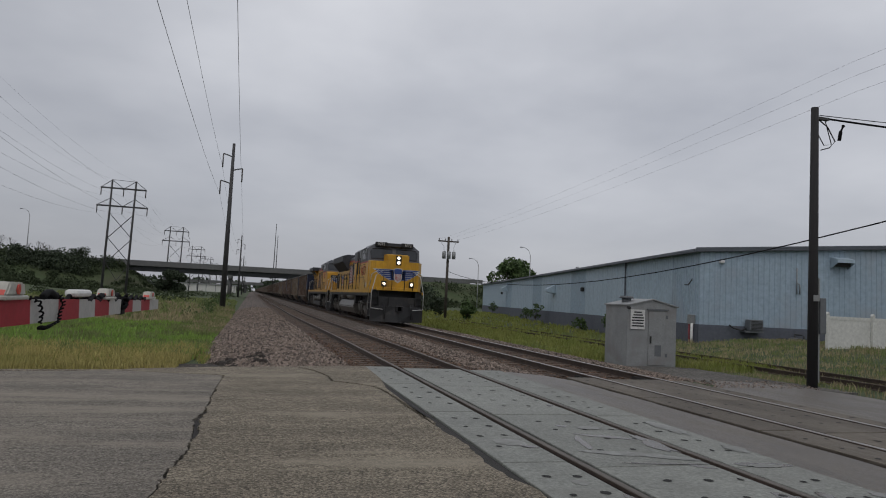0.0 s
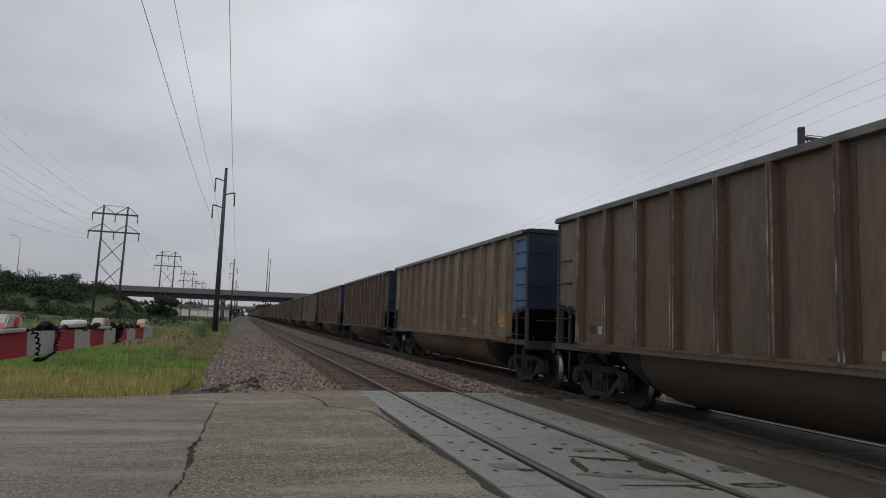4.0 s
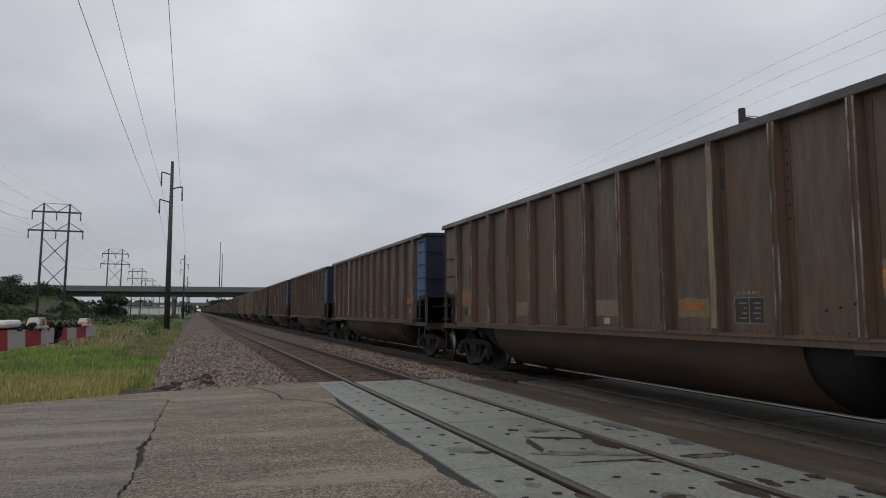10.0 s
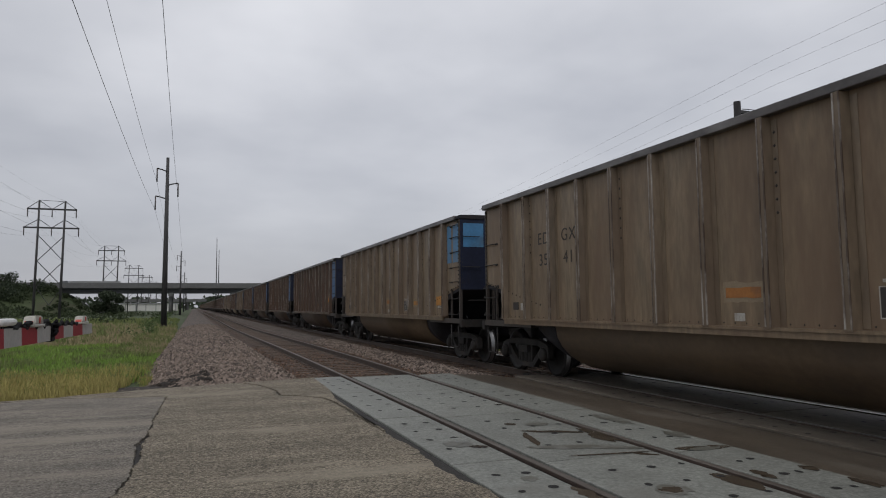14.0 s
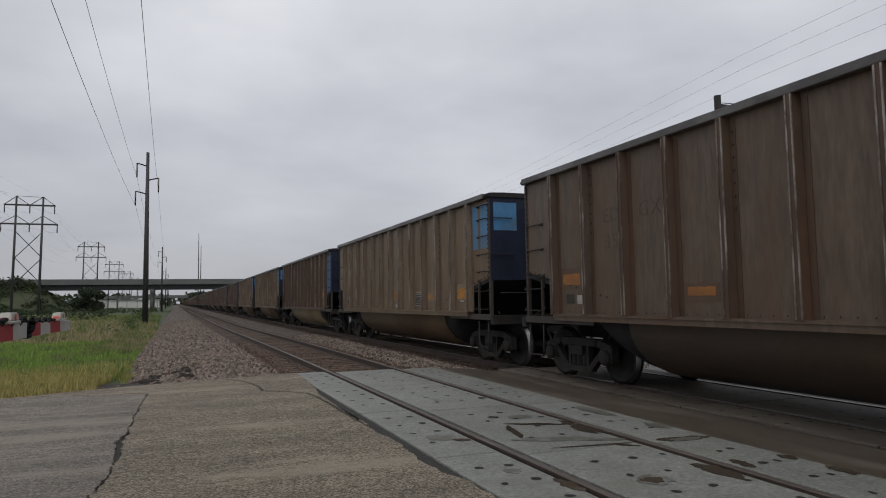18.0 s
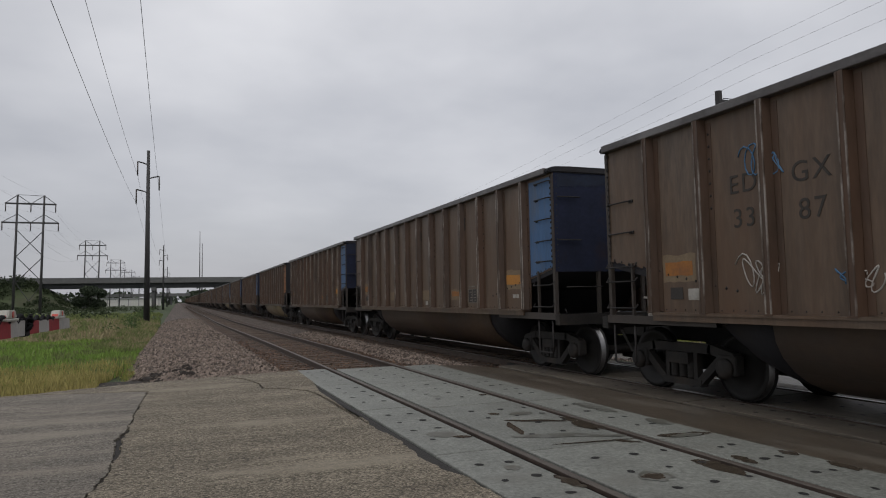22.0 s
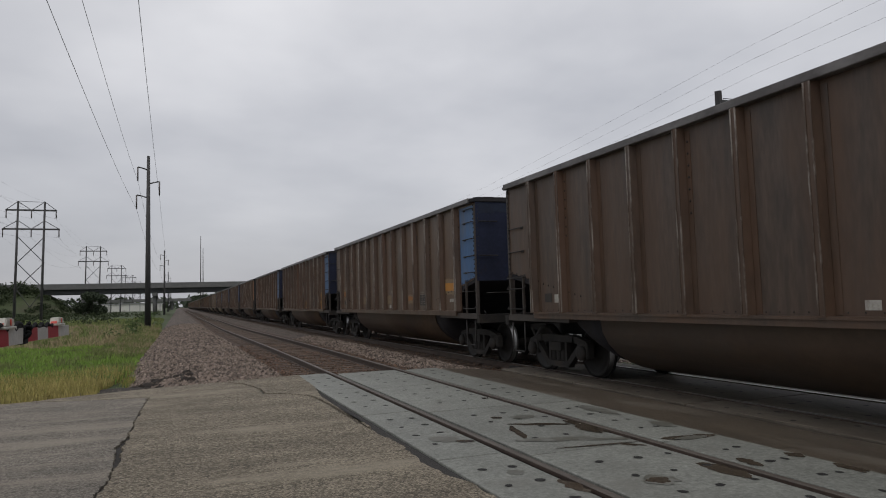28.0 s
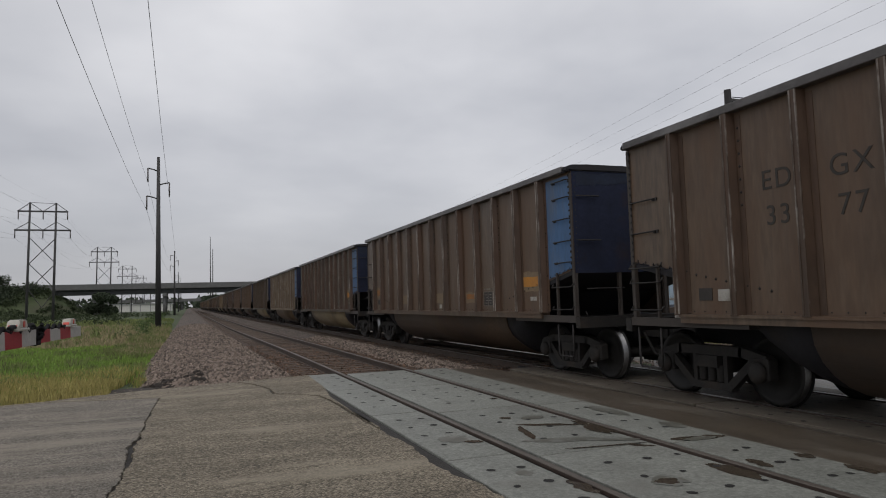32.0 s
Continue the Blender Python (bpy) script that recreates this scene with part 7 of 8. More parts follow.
        for i in range(9):
            dd = cuboid("hood_door", -hx - 0.010, -hx, 3.1 + i * 0.63, 3.1 + i * 0.63 + 0.6, 1.96, 3.25, Y, t)
            cuboid("door_latch", -hx - 0.03, -hx - 0.010, 3.2 + i * 0.63, 3.26 + i * 0.63, 3.02, 3.14, LM["black"], dd)
        cuboid("sand_grille", -hx - 0.02, -hx, 8.85, 9.8, 2.0, 3.25, mat("brown_grille", (0.12, 0.07, 0.02), rough=0.7), t)
        rec = cuboid("brake_recess", -hx - 0.004, -hx, 8.0, 8.72, 2.05, 3.22, LM["yellow_old"], t)
        bm = bmesh.new()
        tube(bm, [(-hx - 0.05, 8.36 + 0.26 * math.cos(k * math.pi / 10), 2.86 + 0.26 * math.sin(k * math.pi / 10)) for k in range(21)], 0.016, 6)
        for k in range(3):
            a = k * math.pi / 3 + 0.3
            tube(bm, [(-hx - 0.05, 8.36 + 0.25 * math.cos(a), 2.86 + 0.25 * math.sin(a)), (-hx - 0.05, 8.36 - 0.25 * math.cos(a), 2.86 - 0.25 * math.sin(a))], 0.012, 5)
        cyl(bm, (-hx - 0.08, 8.36, 2.86), (-hx, 8.36, 2.86), 0.05, n=10)
        part("brake_wheel", bm, LM["white"], rec, "pale hand brake wheel")
        cuboid("dark_plate", -hx - 0.022, -hx, 7.42, 7.80, 2.86, 3.16, LM["under"], t)
        cuboid("equipment_box", -1.36, -1.0, 4.75, 5.35, 1.12, 1.52, LM["tank"], t, 0.03)
        for k in range(11):
            cuboid("screen_bar", -hx - 0.024, -hx - 0.02, 8.87 + 0.085 * k, 8.90 + 0.085 * k, 2.02, 3.23, LM["under"], t)
        lettering("slogan", "BUILDING AMERICA", 0.24, LM["black"], t, (-hx - 0.018, 4.87, 2.74), SIDE)
        bm = bmesh.new()
        prism(bm, [(6.08, 2.98), (6.22, 3.04), (6.45, 3.0), (6.68, 3.04), (6.84, 2.98), (6.80, 2.75), (6.82, 2.42), (6.66, 2.28), (6.45, 2.20), (6.24, 2.28), (6.10, 2.42), (6.12, 2.75)], "x", -hx - 0.02, -hx - 0.012)
        part("shield_decal", bm, LM["white"], t)
        cuboid("decal_band", -hx - 0.026, -hx - 0.02, 6.12, 6.80, 2.74, 2.96, LM["navy"], t)
        for i in range(4):
            cuboid("decal_stripe", -hx - 0.026, -hx - 0.02, 6.18 + 0.15 * i, 6.25 + 0.15 * i, 2.36, 2.74, LM["red"], t)
        cuboid("roof_vent", -0.75, -0.6, 1.35, 1.5, 4.2, 4.48, LM["roofgrey"], t, 0.01)
        bm = bmesh.new()
        for y in (0.15, 0.42):
            cyl(bm, (-0.75, y, 4.3), (-0.75, y, 4.5), 0.03)
            lathe(bm, [(0, 0.05), (0.28, 0.06), (0.36, 0.13)], (-0.75, y + 0.18, 4.5), (0, -1, 0), 12)
        part("horn", bm, LM["black"], t)
    else:
        flag(t, -hx - 0.016, (0.76, 3.88), (0.10, 2.0), 3.85, (2.02, 3.60), LM["faded_red"], LM["faded_white"], LM["faded_blue"])
        cuboid("radiator_wing", -1.55, 1.55, 4.9, 9.75, 3.97, 4.36, LM["roofgrey"], t, 0.03, "dark overhanging radiator wing")
        bm = bmesh.new()
        prism(bm, [(-hx - 0.01, 3.40), (-1.30, 3.98), (1.30, 3.98), (hx + 0.01, 3.40)], "y", 5.5, 9.55)
        part("radiator_body", bm, Y, t)
        for i in range(2):
            bm = bmesh.new()
            a, b = 5.95 + 1.75 * i, 7.5 + 1.75 * i
            bm.faces.new([bm.verts.new(p) for p in ((-hx - 0.035, a, 3.45), (-hx - 0.035, b, 3.45), (-1.28, b, 3.93), (-1.28, a, 3.93))])
            part("radiator_screen", bm, LM["black"], t)
        cuboid("rear_hood", -hx, hx, 9.0, 9.75, 1.88, 3.6, Y, t)
        for i in range(8):
            dd = cuboid("grille_door", -hx - 0.014, -hx, 5.55 + i * 0.49, 5.98 + i * 0.49, 1.95, 3.28, Y, t)
            cuboid("grille", -hx - 0.022, -hx - 0.014, 5.63 + i * 0.49, 5.90 + i * 0.49, 2.02, 3.15, LM["black"], dd)
        cuboid("exhaust_box", -0.6, 0.45, 2.2, 3.3, 4.2, 4.60, LM["roofgrey"], t, 0.05)
        bm = bmesh.new()
        for y in (0.75, 1.05, 1.3):
            lathe(bm, [(0, 0.05), (0.2, 0.05), (0.26, 0.10)], (-0.5, y + 0.12, 4.42), (0, -1, 0), 12)
        part("horn", bm, LM["black"], t)
        lettering("slogan", "BUILDING AMERICA", 0.20, LM["black"], t, (-cx - 0.026, -3.5, 3.60), SIDE)
        for y0 in (-8.1, -7.08):
            dd = cuboid("louvre_panel", -1.545, -1.52, y0, y0 + 0.93, 1.92, 2.62, Y, t, 0.01)
            for i in range(11):
                cuboid("louvre", -1.553, -1.545, y0 + 0.10, y0 + 0.83, 1.97 + 0.056 * i, 1.998 + 0.056 * i, LM["black"], dd)
        bm = bmesh.new()
        box(bm, -1.53, -1.522, -9.25, -8.6, 1.96, 2.24)
        part("white_patch", bm, LM["white"], t)
    # cab and nose
    plan = [(0, -9.95), (0.80, -9.95), (1.25, -9.78), (1.50, -9.35), (1.52, -9.0)] if first else [(0, -10.1), (0.55, -10.02), (1.25, -9.72), (1.50, -9.45), (1.52, -9.2)]
    top_c, top_s = (3.52, 3.52) if first else (3.62, 3.52)
    outline = [(x, y) for x, y in plan] + [(1.52, -5.8)]
    bm = bmesh.new()
    full = [(-x, y) for x, y in outline[::-1]] + [p for p in outline[1:]]
    lo = [bm.verts.new((x, y, 1.89)) for x, y in full]
    mid = [bm.verts.new((x, y, top_s + (top_c - top_s) * max(0, 1 - abs(x) / 1.3) - (0 if first or y > -9.1 else 0.16 * smooth(0.3, 1.4, abs(x))) if y < -9.0 else top_s)) for x, y in full]
    for i in range(len(full) - 1):
        bm.faces.new((lo[i], lo[i + 1], mid[i + 1], mid[i]))
    bm.faces.new((lo[-1], lo[0], mid[0], mid[-1]))
    bm.faces.new(lo[::-1])
    # the nose top slopes back up to the windscreen
    zt = 3.60
    back = [bm.verts.new((-1.52, -8.5, zt)), bm.verts.new((1.52, -8.5, zt))]
    bm.faces.new(mid[1:-1] + [back[1], back[0]])
    bm.faces.new((mid[0], mid[1], back[0]))
    bm.faces.new((mid[-2], mid[-1], back[1]))
    bm.faces.new((mid[0], back[0], back[1], mid[-1]))
    part("nose", bm, Y, t, "yellow locomotive nose and lower cab")
    bm = bmesh.new()
    v = []
    for y, rake in ((-8.72, 0), (-5.8, 1)):
        for x, z in ((-1.53, top_s + 0.002), (-1.53, 4.30), (-1.20, 4.56), (1.20, 4.56), (1.53, 4.30), (1.53, top_s + 0.002)):
            yy_ = y + (0.30 * (z - top_s) / 1.0 if rake == 0 else 0)
            v.append(bm.verts.new((x, yy_, z)))
    bm.faces.new(v[:6][::-1])
    bm.faces.new(v[6:])
    for i in range(6):
        j = (i + 1) % 6
        bm.faces.new((v[i], v[j], v[6 + j], v[6 + i]))
    part("cab_upper", bm, LM["grey"], t, "grey upper cab")
    cuboid("red_stripe", -1.537, -1.52, -8.7, -5.8, top_s - 0.05, top_s + 0.01, LM["red"], t)
    cuboid("cab_roof_panel", -1.0, 1.0, -8.0, -5.9, 4.55, 4.62, LM["roofgrey"], t, 0.02)
    for s in (-1, 1):
        bm = bmesh.new()
        pts = [(0.12, 3.70), (1.36, 3.70), (1.40, 4.14), (1.28, 4.30), (0.12, 4.30)]
        f = [bm.verts.new((s * x, -8.72 + 0.30 * (z - top_s) - 0.014, z)) for x, z in pts]
        bm.faces.new(f)
        ws = part("windscreen", bm, LM["glass"], t)
        bm = bmesh.new()
        tube(bm, [(s * x, -8.72 + 0.30 * (z - top_s) - 0.02, z) for x, z in pts + pts[:1]], 0.022, 5)
        part("screen_gasket", bm, LM["black"], ws)
        bm = bmesh.new()
        tube(bm, [(s * 0.5, -8.62, 4.28), (s * 0.75, -8.68, 3.85)], 0.012, 5)
        part("wiper", bm, LM["black"], ws)
    if first:
        window(t, -1.53, -7.96, -7.58, 3.68, 4.24)
        window(t, -1.53, -7.50, -6.60, 3.68, 4.24, (-7.05,))
        window(t, -1.53, -6.50, -6.18, 3.70, 4.22)
    else:
        window(t, -1.53, -7.68, -6.95, 3.68, 4.20)
        window(t, -1.53, -6.88, -6.27, 3.68, 4.18)
    cuboid("mirror", -1.82, -1.77, -7.62, -7.40, 3.74, 4.16, LM["frame"], t, 0.02)
    cuboid("sun_visor", -1.60, -1.50, -8.0, -6.1, 4.29, 4.31, LM["grey"], t)
    bm = bmesh.new()
    for x_, y_ in ((-1.0, -8.1), (-0.4, -8.2), (0.3, -8.2)):
        tube(bm, [(x_, y_, 4.56), (x_, y_, 4.64), (x_, y_ + 0.5, 4.64), (x_, y_ + 0.5, 4.56)], 0.014, 5)
    part("roof_grab", bm, LM["black"], t)
    num_off = -1.534
    for ink_, size_, off_ in (("black", 1.0, 0.0), ("red", 0.965, 0.004)):
        lettering("road_number", number, (0.80 if first else 0.62) * size_, LM[ink_], t, (num_off - off_, -7.06 if first else -7.15, 2.97 if first else 3.12), SIDE, gap=1.12)
    if first:
        cuboid("cab_door", -1.545, -1.52, -8.95, -8.1, 1.95, 3.45, Y, t, 0.01)
        bm = bmesh.new()
        tube(bm, [(-1.55, -8.0, 1.98), (-1.55, -7.55, 2.62), (-1.55, -6.0, 2.62)], 0.014, 5)
        tube(bm, [(-1.55, -8.0, 3.36), (-1.55, -6.0, 3.36)], 0.010, 5)
        part("panel_seam", bm, LM["black"], t)
        cuboid("white_patch", -1.55, -1.545, -8.55, -8.25, 2.05, 2.28, LM["white"], t)
    FRONT = Matrix(((1, 0, 0, 0), (0, 0, -1, 0), (0, 1, 0, 0), (0, 0, 0, 1)))
    if first:
        bm = bmesh.new()
        prism(bm, [(-9.955, 1.9), (-9.965, 3.88), (-9.5, 3.95), (-8.7, 3.95), (-8.7, 1.9)], "x", -0.62, 0.62)
        bmesh.ops.bevel(bm, geom=[e for e in bm.edges], offset=0.03, segments=2, affect="EDGES")
        part("headlight_hood", bm, Y, t)
        hl = [(0, 3.72), (0, 3.46)]
        cuboid("headlight_box", -0.16, 0.16, -9.99, -9.95, 3.32, 3.86, LM["black"], t, 0.01)
        yl = -9.99
        cuboid("front_visor", -0.42, 0.42, -8.66, -8.3, 4.44, 4.66, LM["roofgrey"], t, 0.03)
        for s in (-1, 1):
            bd = cuboid("number_board", -0.36, 0.36, -0.08, 0.2, -0.13, 0.13, LM["black"], t, 0.03)
            bd.matrix_basis = pose(s * 0.78, -8.58, 4.56, 0, 0, s * 14)
            lettering("board_number", number, 0.22, LM["white"], t, V((s * 0.78, -8.58, 4.56)) + V((s * 0.022, -0.086, 0)), pose(0, 0, 0, 0, 0, s * 14) @ FRONT)
        emblem(t, [(a, b - 0.012) for a, b in plan], 2.72, 0.98, LM["navy"], LM["white"], LM["red"])
        cuboid("front_sill", -1.2, 1.2, -10.12, -9.9, 1.86, 2.03, Y, t, 0.015)
    else:
        hl = [(0, 3.36), (0, 3.14)]
        cuboid("headlight_box", -0.17, 0.17, -10.13, -10.05, 3.0, 3.5, LM["black"], t, 0.01)
        yl = -10.13
        for s in (-1, 1):
            rot = math.degrees(math.atan2(0.30, 0.70)) * s
            bd = cuboid("number_board", -0.34, 0.34, -0.03, 0.03, -0.12, 0.12, LM["black"], t, 0.02)
            bd.matrix_basis = pose(s * 0.93, plan_y(plan, 0.93) - 0.02, 3.08, 0, 0, rot)
            lettering("board_number", number, 0.20, LM["white"], t, V((s * 0.93, plan_y(plan, 0.93) - 0.02, 3.08)) + V((s * 0.015, -0.04, 0)), pose(0, 0, 0, 0, 0, rot) @ FRONT)
        emblem(t, plan, 2.62, 0.90, LM["navy"], LM["white"], LM["red"])
        cuboid("front_sill", -1.2, 1.2, -10.15, -9.9, 1.86, 2.03, Y, t, 0.015)
        for z in (3.32, 3.02):
            bm = bmesh.new()
            tube(bm, [(-0.62, -10.0, z), (-0.62, -10.07, z), (-0.30, -10.11, z), (-0.30, -10.04, z)], 0.012, 5)
            part("nose_grab", bm, Y, t)
    for x, z in hl:
        bm = bmesh.new()
        lathe(bm, [(0, 0.115), (0.03, 0.115), (0.03, 0.09), (0.01, 0.085)], (x, yl, z), (0, -1, 0), 18)
        part("headlight_ring", bm, LM["frame"], t)
        bm = bmesh.new()
        lathe(bm, [(0, 0.085), (0.015, 0.082), (0.022, 0.05)], (x, yl - 0.004, z), (0, -1, 0), 18)
        part("headlight", bm, LM["head"] if first else LM["dim"], t, "round headlight")
    for s in (-1, 1):
        x = s * 0.80
        yb = plan_y(plan, x) - 0.02
        if not first:
            continue
        cuboid("ditch_box", x - 0.14, x + 0.14, yb - 0.10, yb + 0.05, 2.08, 2.40, LM["black"], t, 0.02)
        bm = bmesh.new()
        lathe(bm, [(0, 0.080), (0.02, 0.080), (0.03, 0.05)], (x, yb - 0.10, 2.24), (0, -1, 0), 18)
        part("ditch_light", bm, LM["head"] if first else LM["dim"], t)
        bm = bmesh.new()
        xx = s * 0.36
        for xp in (xx, s * 0.85):
            tube(bm, [(xp, -10.16, 1.9), (xp, -10.16, 2.95)], 0.02, 6)
        tube(bm, [(xx, -10.16, 2.95), (s * 0.85, -10.16, 2.95)], 0.02, 6)
        part("front_railing", bm, LM["black"], t)
    hr = 2.90 if first else 2.80
    top = [(-1.49, 9.9, hr), (-1.49, -0.8 if first else -1.75, hr), (-1.49, -1.6 if first else -2.35, 3.55), (-1.49, -5.7, 3.62)]
    railing(t, top, [9.8, 8.4, 7.0, 5.7, 4.4, 3.1, 1.8, 0.4] + ([-0.9, -2.6, -4.2, -5.6] if first else [-1.3, -2.6, -3.8, -5.0]), LM["under"])
    return t


TRAIN.append((make_loco(True), -34.65))
TRAIN.append((make_loco(False), -12.2))

# ---------------------------------------------------------------- crossing gate arm
gate = thing("crossing_gate_arm", "lowered red and white striped crossing gate arm with lamps", "crossing gate", at=pose(-4.29, 0, 0))
BLOCKS = [(-4.2, -2.6, "gate_white"), (-2.6, -1.9, "gate_red"), (-1.9, -1.25, "gate_white"), (-1.25, -0.12, "gate_red"), (-0.12, 0.41, "gate_red"), (0.41, 0.96, "gate_white"), (0.96, 1.48, "gate_red"), (1.48, 1.97, "gate_white"),
          (1.97, 2.50, "gate_red"), (2.50, 3.09, "gate_white"), (3.14, 3.67, "gate_red"), (3.67, 4.21, "gate_white"), (4.21, 4.85, "gate_red"), (4.85, 5.62, "gate_white")]


def arm_z(s):
    return 1.322 - 0.012 * s


for a, b, m in BLOCKS:
    h = 0.066 if a < 3.1 else 0.060
    bm = bmesh.new()
    sl = 0.03
    ys_ = [(4.098 + a, arm_z(a) - h), (4.098 + b, arm_z(b) - h), (4.098 + b - sl, arm_z(b) + h), (4.098 + a - sl, arm_z(a) + h)]
    prism(bm, ys_, "x", -0.022, 0.022)
    part("arm_panel", bm, M[m], gate)
cuboid("splice", -0.03, 0.03, 4.098 + 3.02, 4.098 + 3.20, 1.21, 1.36, M["black_cable"], gate, 0.01)
for k_, (a_, b_) in enumerate(((4.7, 6.5), (5.8, 8.6))):
    bm = bmesh.new()
    tube(bm, [(-0.01 + 0.02 * k_, y_, arm_z(y_ - 4.098) + 0.072 + 0.016 * math.sin(y_ * (14 + 5 * k_)) + 0.008 * math.sin(y_ * 41)) for y_ in np.linspace(a_, b_, 70)], 0.017, 6)
    part("cable", bm, M["black_cable"], gate)
for a_, b_, up_ in ((4.72, 5.0, 0.03), (6.2, 6.45, 0.02), (6.8, 7.1, 0.03)):
    bm = bmesh.new()
    tube(bm, [(0.012, a_ + (b_ - a_) * i / 9, arm_z(a_ - 4.098) + 0.076 + up_ * math.sin(math.pi * i / 9)) for i in range(10)], 0.02, 6)
    part("cable", bm, M["black_cable"], gate)


def coil(line, r, turns, thick):
    """A springy telephone-style cord along a line."""
    bm = bmesh.new()
    pts, n = [], 16 * turns
    for i in range(n + 1):
        u = i / n * (len(line) - 1)
        k = min(int(u), len(line) - 2)
        p = V(line[k]).lerp(V(line[k + 1]), u - k)
        q = 2 * math.pi * turns * i / n
        pts.append(p + V((r * math.cos(q), r * 0.7 * math.sin(q), r * 0.7 * math.cos(q + 0.8))))
    tube(bm, pts, thick, 5)
    return bm


part("coiled_cord", coil([(0.035, 4.402, 1.397), (0.042, 4.568, 1.367), (0.045, 4.620, 1.303), (0.045, 4.599, 1.246)], 0.008, 6, 0.0055), M["black_cable"], gate)
part("coiled_cord", coil([(0.045, 4.589, 1.229), (0.050, 4.672, 1.222), (0.045, 4.817, 1.227)], 0.010, 6, 0.007), M["black_cable"], gate)
part("coiled_cord", coil([(0.045, 4.817, 1.229), (0.045, 4.983, 1.247), (0.042, 5.004, 1.299), (0.040, 5.087, 1.351), (0.030, 5.035, 1.397)], 0.009, 10, 0.0052), M["black_cable"], gate)
part("cable_knot", coil([(0.035, 7.171, 1.386), (0.045, 7.202, 1.324), (0.040, 7.140, 1.262), (0.035, 7.233, 1.355)], 0.02, 4, 0.016), M["black_cable"], gate)
for s, w in ((0.09, 0.155), (2.43, 0.18), (4.87, 0.22)):
    y_, z = 4.098 + s, arm_z(s) + 0.064
    bm = bmesh.new()
    box(bm, -0.05, 0.05, y_ - w * 1.15, y_ + w * 1.1, z, z + 0.022, 0.008)
    prism(bm, [(y_ - w * 0.95, z + 0.02), (y_ + w * 0.95, z + 0.02), (y_ + w * 0.68, z + 0.088), (y_ - w * 0.62, z + 0.088)], "x", -0.042, 0.042)
    bmesh.ops.bevel(bm, geom=[e for e in bm.edges if e.calc_length() > 0.05 and all(v.co.z > z + 0.015 for v in e.verts)], offset=0.009, segments=2, affect="EDGES")
    lh = part("lamp_housing", bm, M["plastic_white"], gate, "off-white gate lamp housing")
    for x_, out in ((0.0425, 0.006), (-0.0485, 0.006)):
        bm = bmesh.new()
        cyl(bm, (x_, y_ + 0.01, z + 0.053), (x_ + out, y_ + 0.01, z + 0.053), 0.026, n=14)
        part("red_lens", bm, M["lens_red"], lh)
    bm = bmesh.new()
    prism(bm, [(y_ - w * 0.66, z + 0.03), (y_ - w * 0.60, z + 0.08), (y_ - w * 0.63, z + 0.08), (y_ - w * 0.95, z + 0.025)], "x", -0.03, 0.03)
    part("red_lens", bm, M["lens_red"], lh)
bm = bmesh.new()
box(bm, -0.045, 0.045, 5.41, 5.82, arm_z(1.2) + 0.078, arm_z(1.2) + 0.128, 0.022)
part("cable_cover", bm, M["sign_white"], gate)

# ---------------------------------------------------------------- ties in the ballast
bm = bmesh.new()
box(bm, -1.3, 1.3, -0.115, 0.115, -0.18, 0, 0.015)
tie_me = mesh_of("tie", bm, M["tie"])
for k, cx_ in ((0, 0.731), (1, 4.826)):
    for i in range(150):
        y = 14.95 + 0.515 * i
        rng = random.Random(i * 2 + k)
        put("tie", tie_me, tracks[k], pose(cx_ + rng.uniform(-0.05, 0.05), y + rng.uniform(-0.03, 0.03), -0.145 + dip(y, k) + rng.uniform(-0.01, 0.008), 0, 0, rng.uniform(-1, 1)))
    vs, fs = [], []
    for i in range(420):
        y = 14.95 + 0.515 * (150 + i)
        n = len(vs)
        zt_ = -0.145 + dip(y, k)
        vs += [(cx_ - 1.3, y - 0.115, zt_), (cx_ + 1.3, y - 0.115, zt_), (cx_ + 1.3, y + 0.115, zt_), (cx_ - 1.3, y + 0.115, zt_)]
        vs += [(a, b, c - 0.15) for a, b, c in vs[n:n + 4]]
        fs += [(n, n + 1, n + 2, n + 3), (n, n + 4, n + 5, n + 1), (n + 3, n + 2, n + 6, n + 7), (n, n + 3, n + 7, n + 4), (n + 1, n + 5, n + 6, n + 2)]
    tagged(raw("far_ties", vs, fs, M["tie"], tracks[k]), kind="stuff")
    bm = bmesh.new()
    box(bm, -0.09, 0.09, -0.12, 0.12, -0.004, 0.008)
    tp = mesh_of("tie_plate", bm, M["rail"])
    for i in range(40):
        for r in RAILS[2 * k:2 * k + 2]:
            put("tie_plate", tp, tracks[k], pose(r, 14.95 + 0.515 * i, -0.145 + dip(14.95 + 0.515 * i, k)))


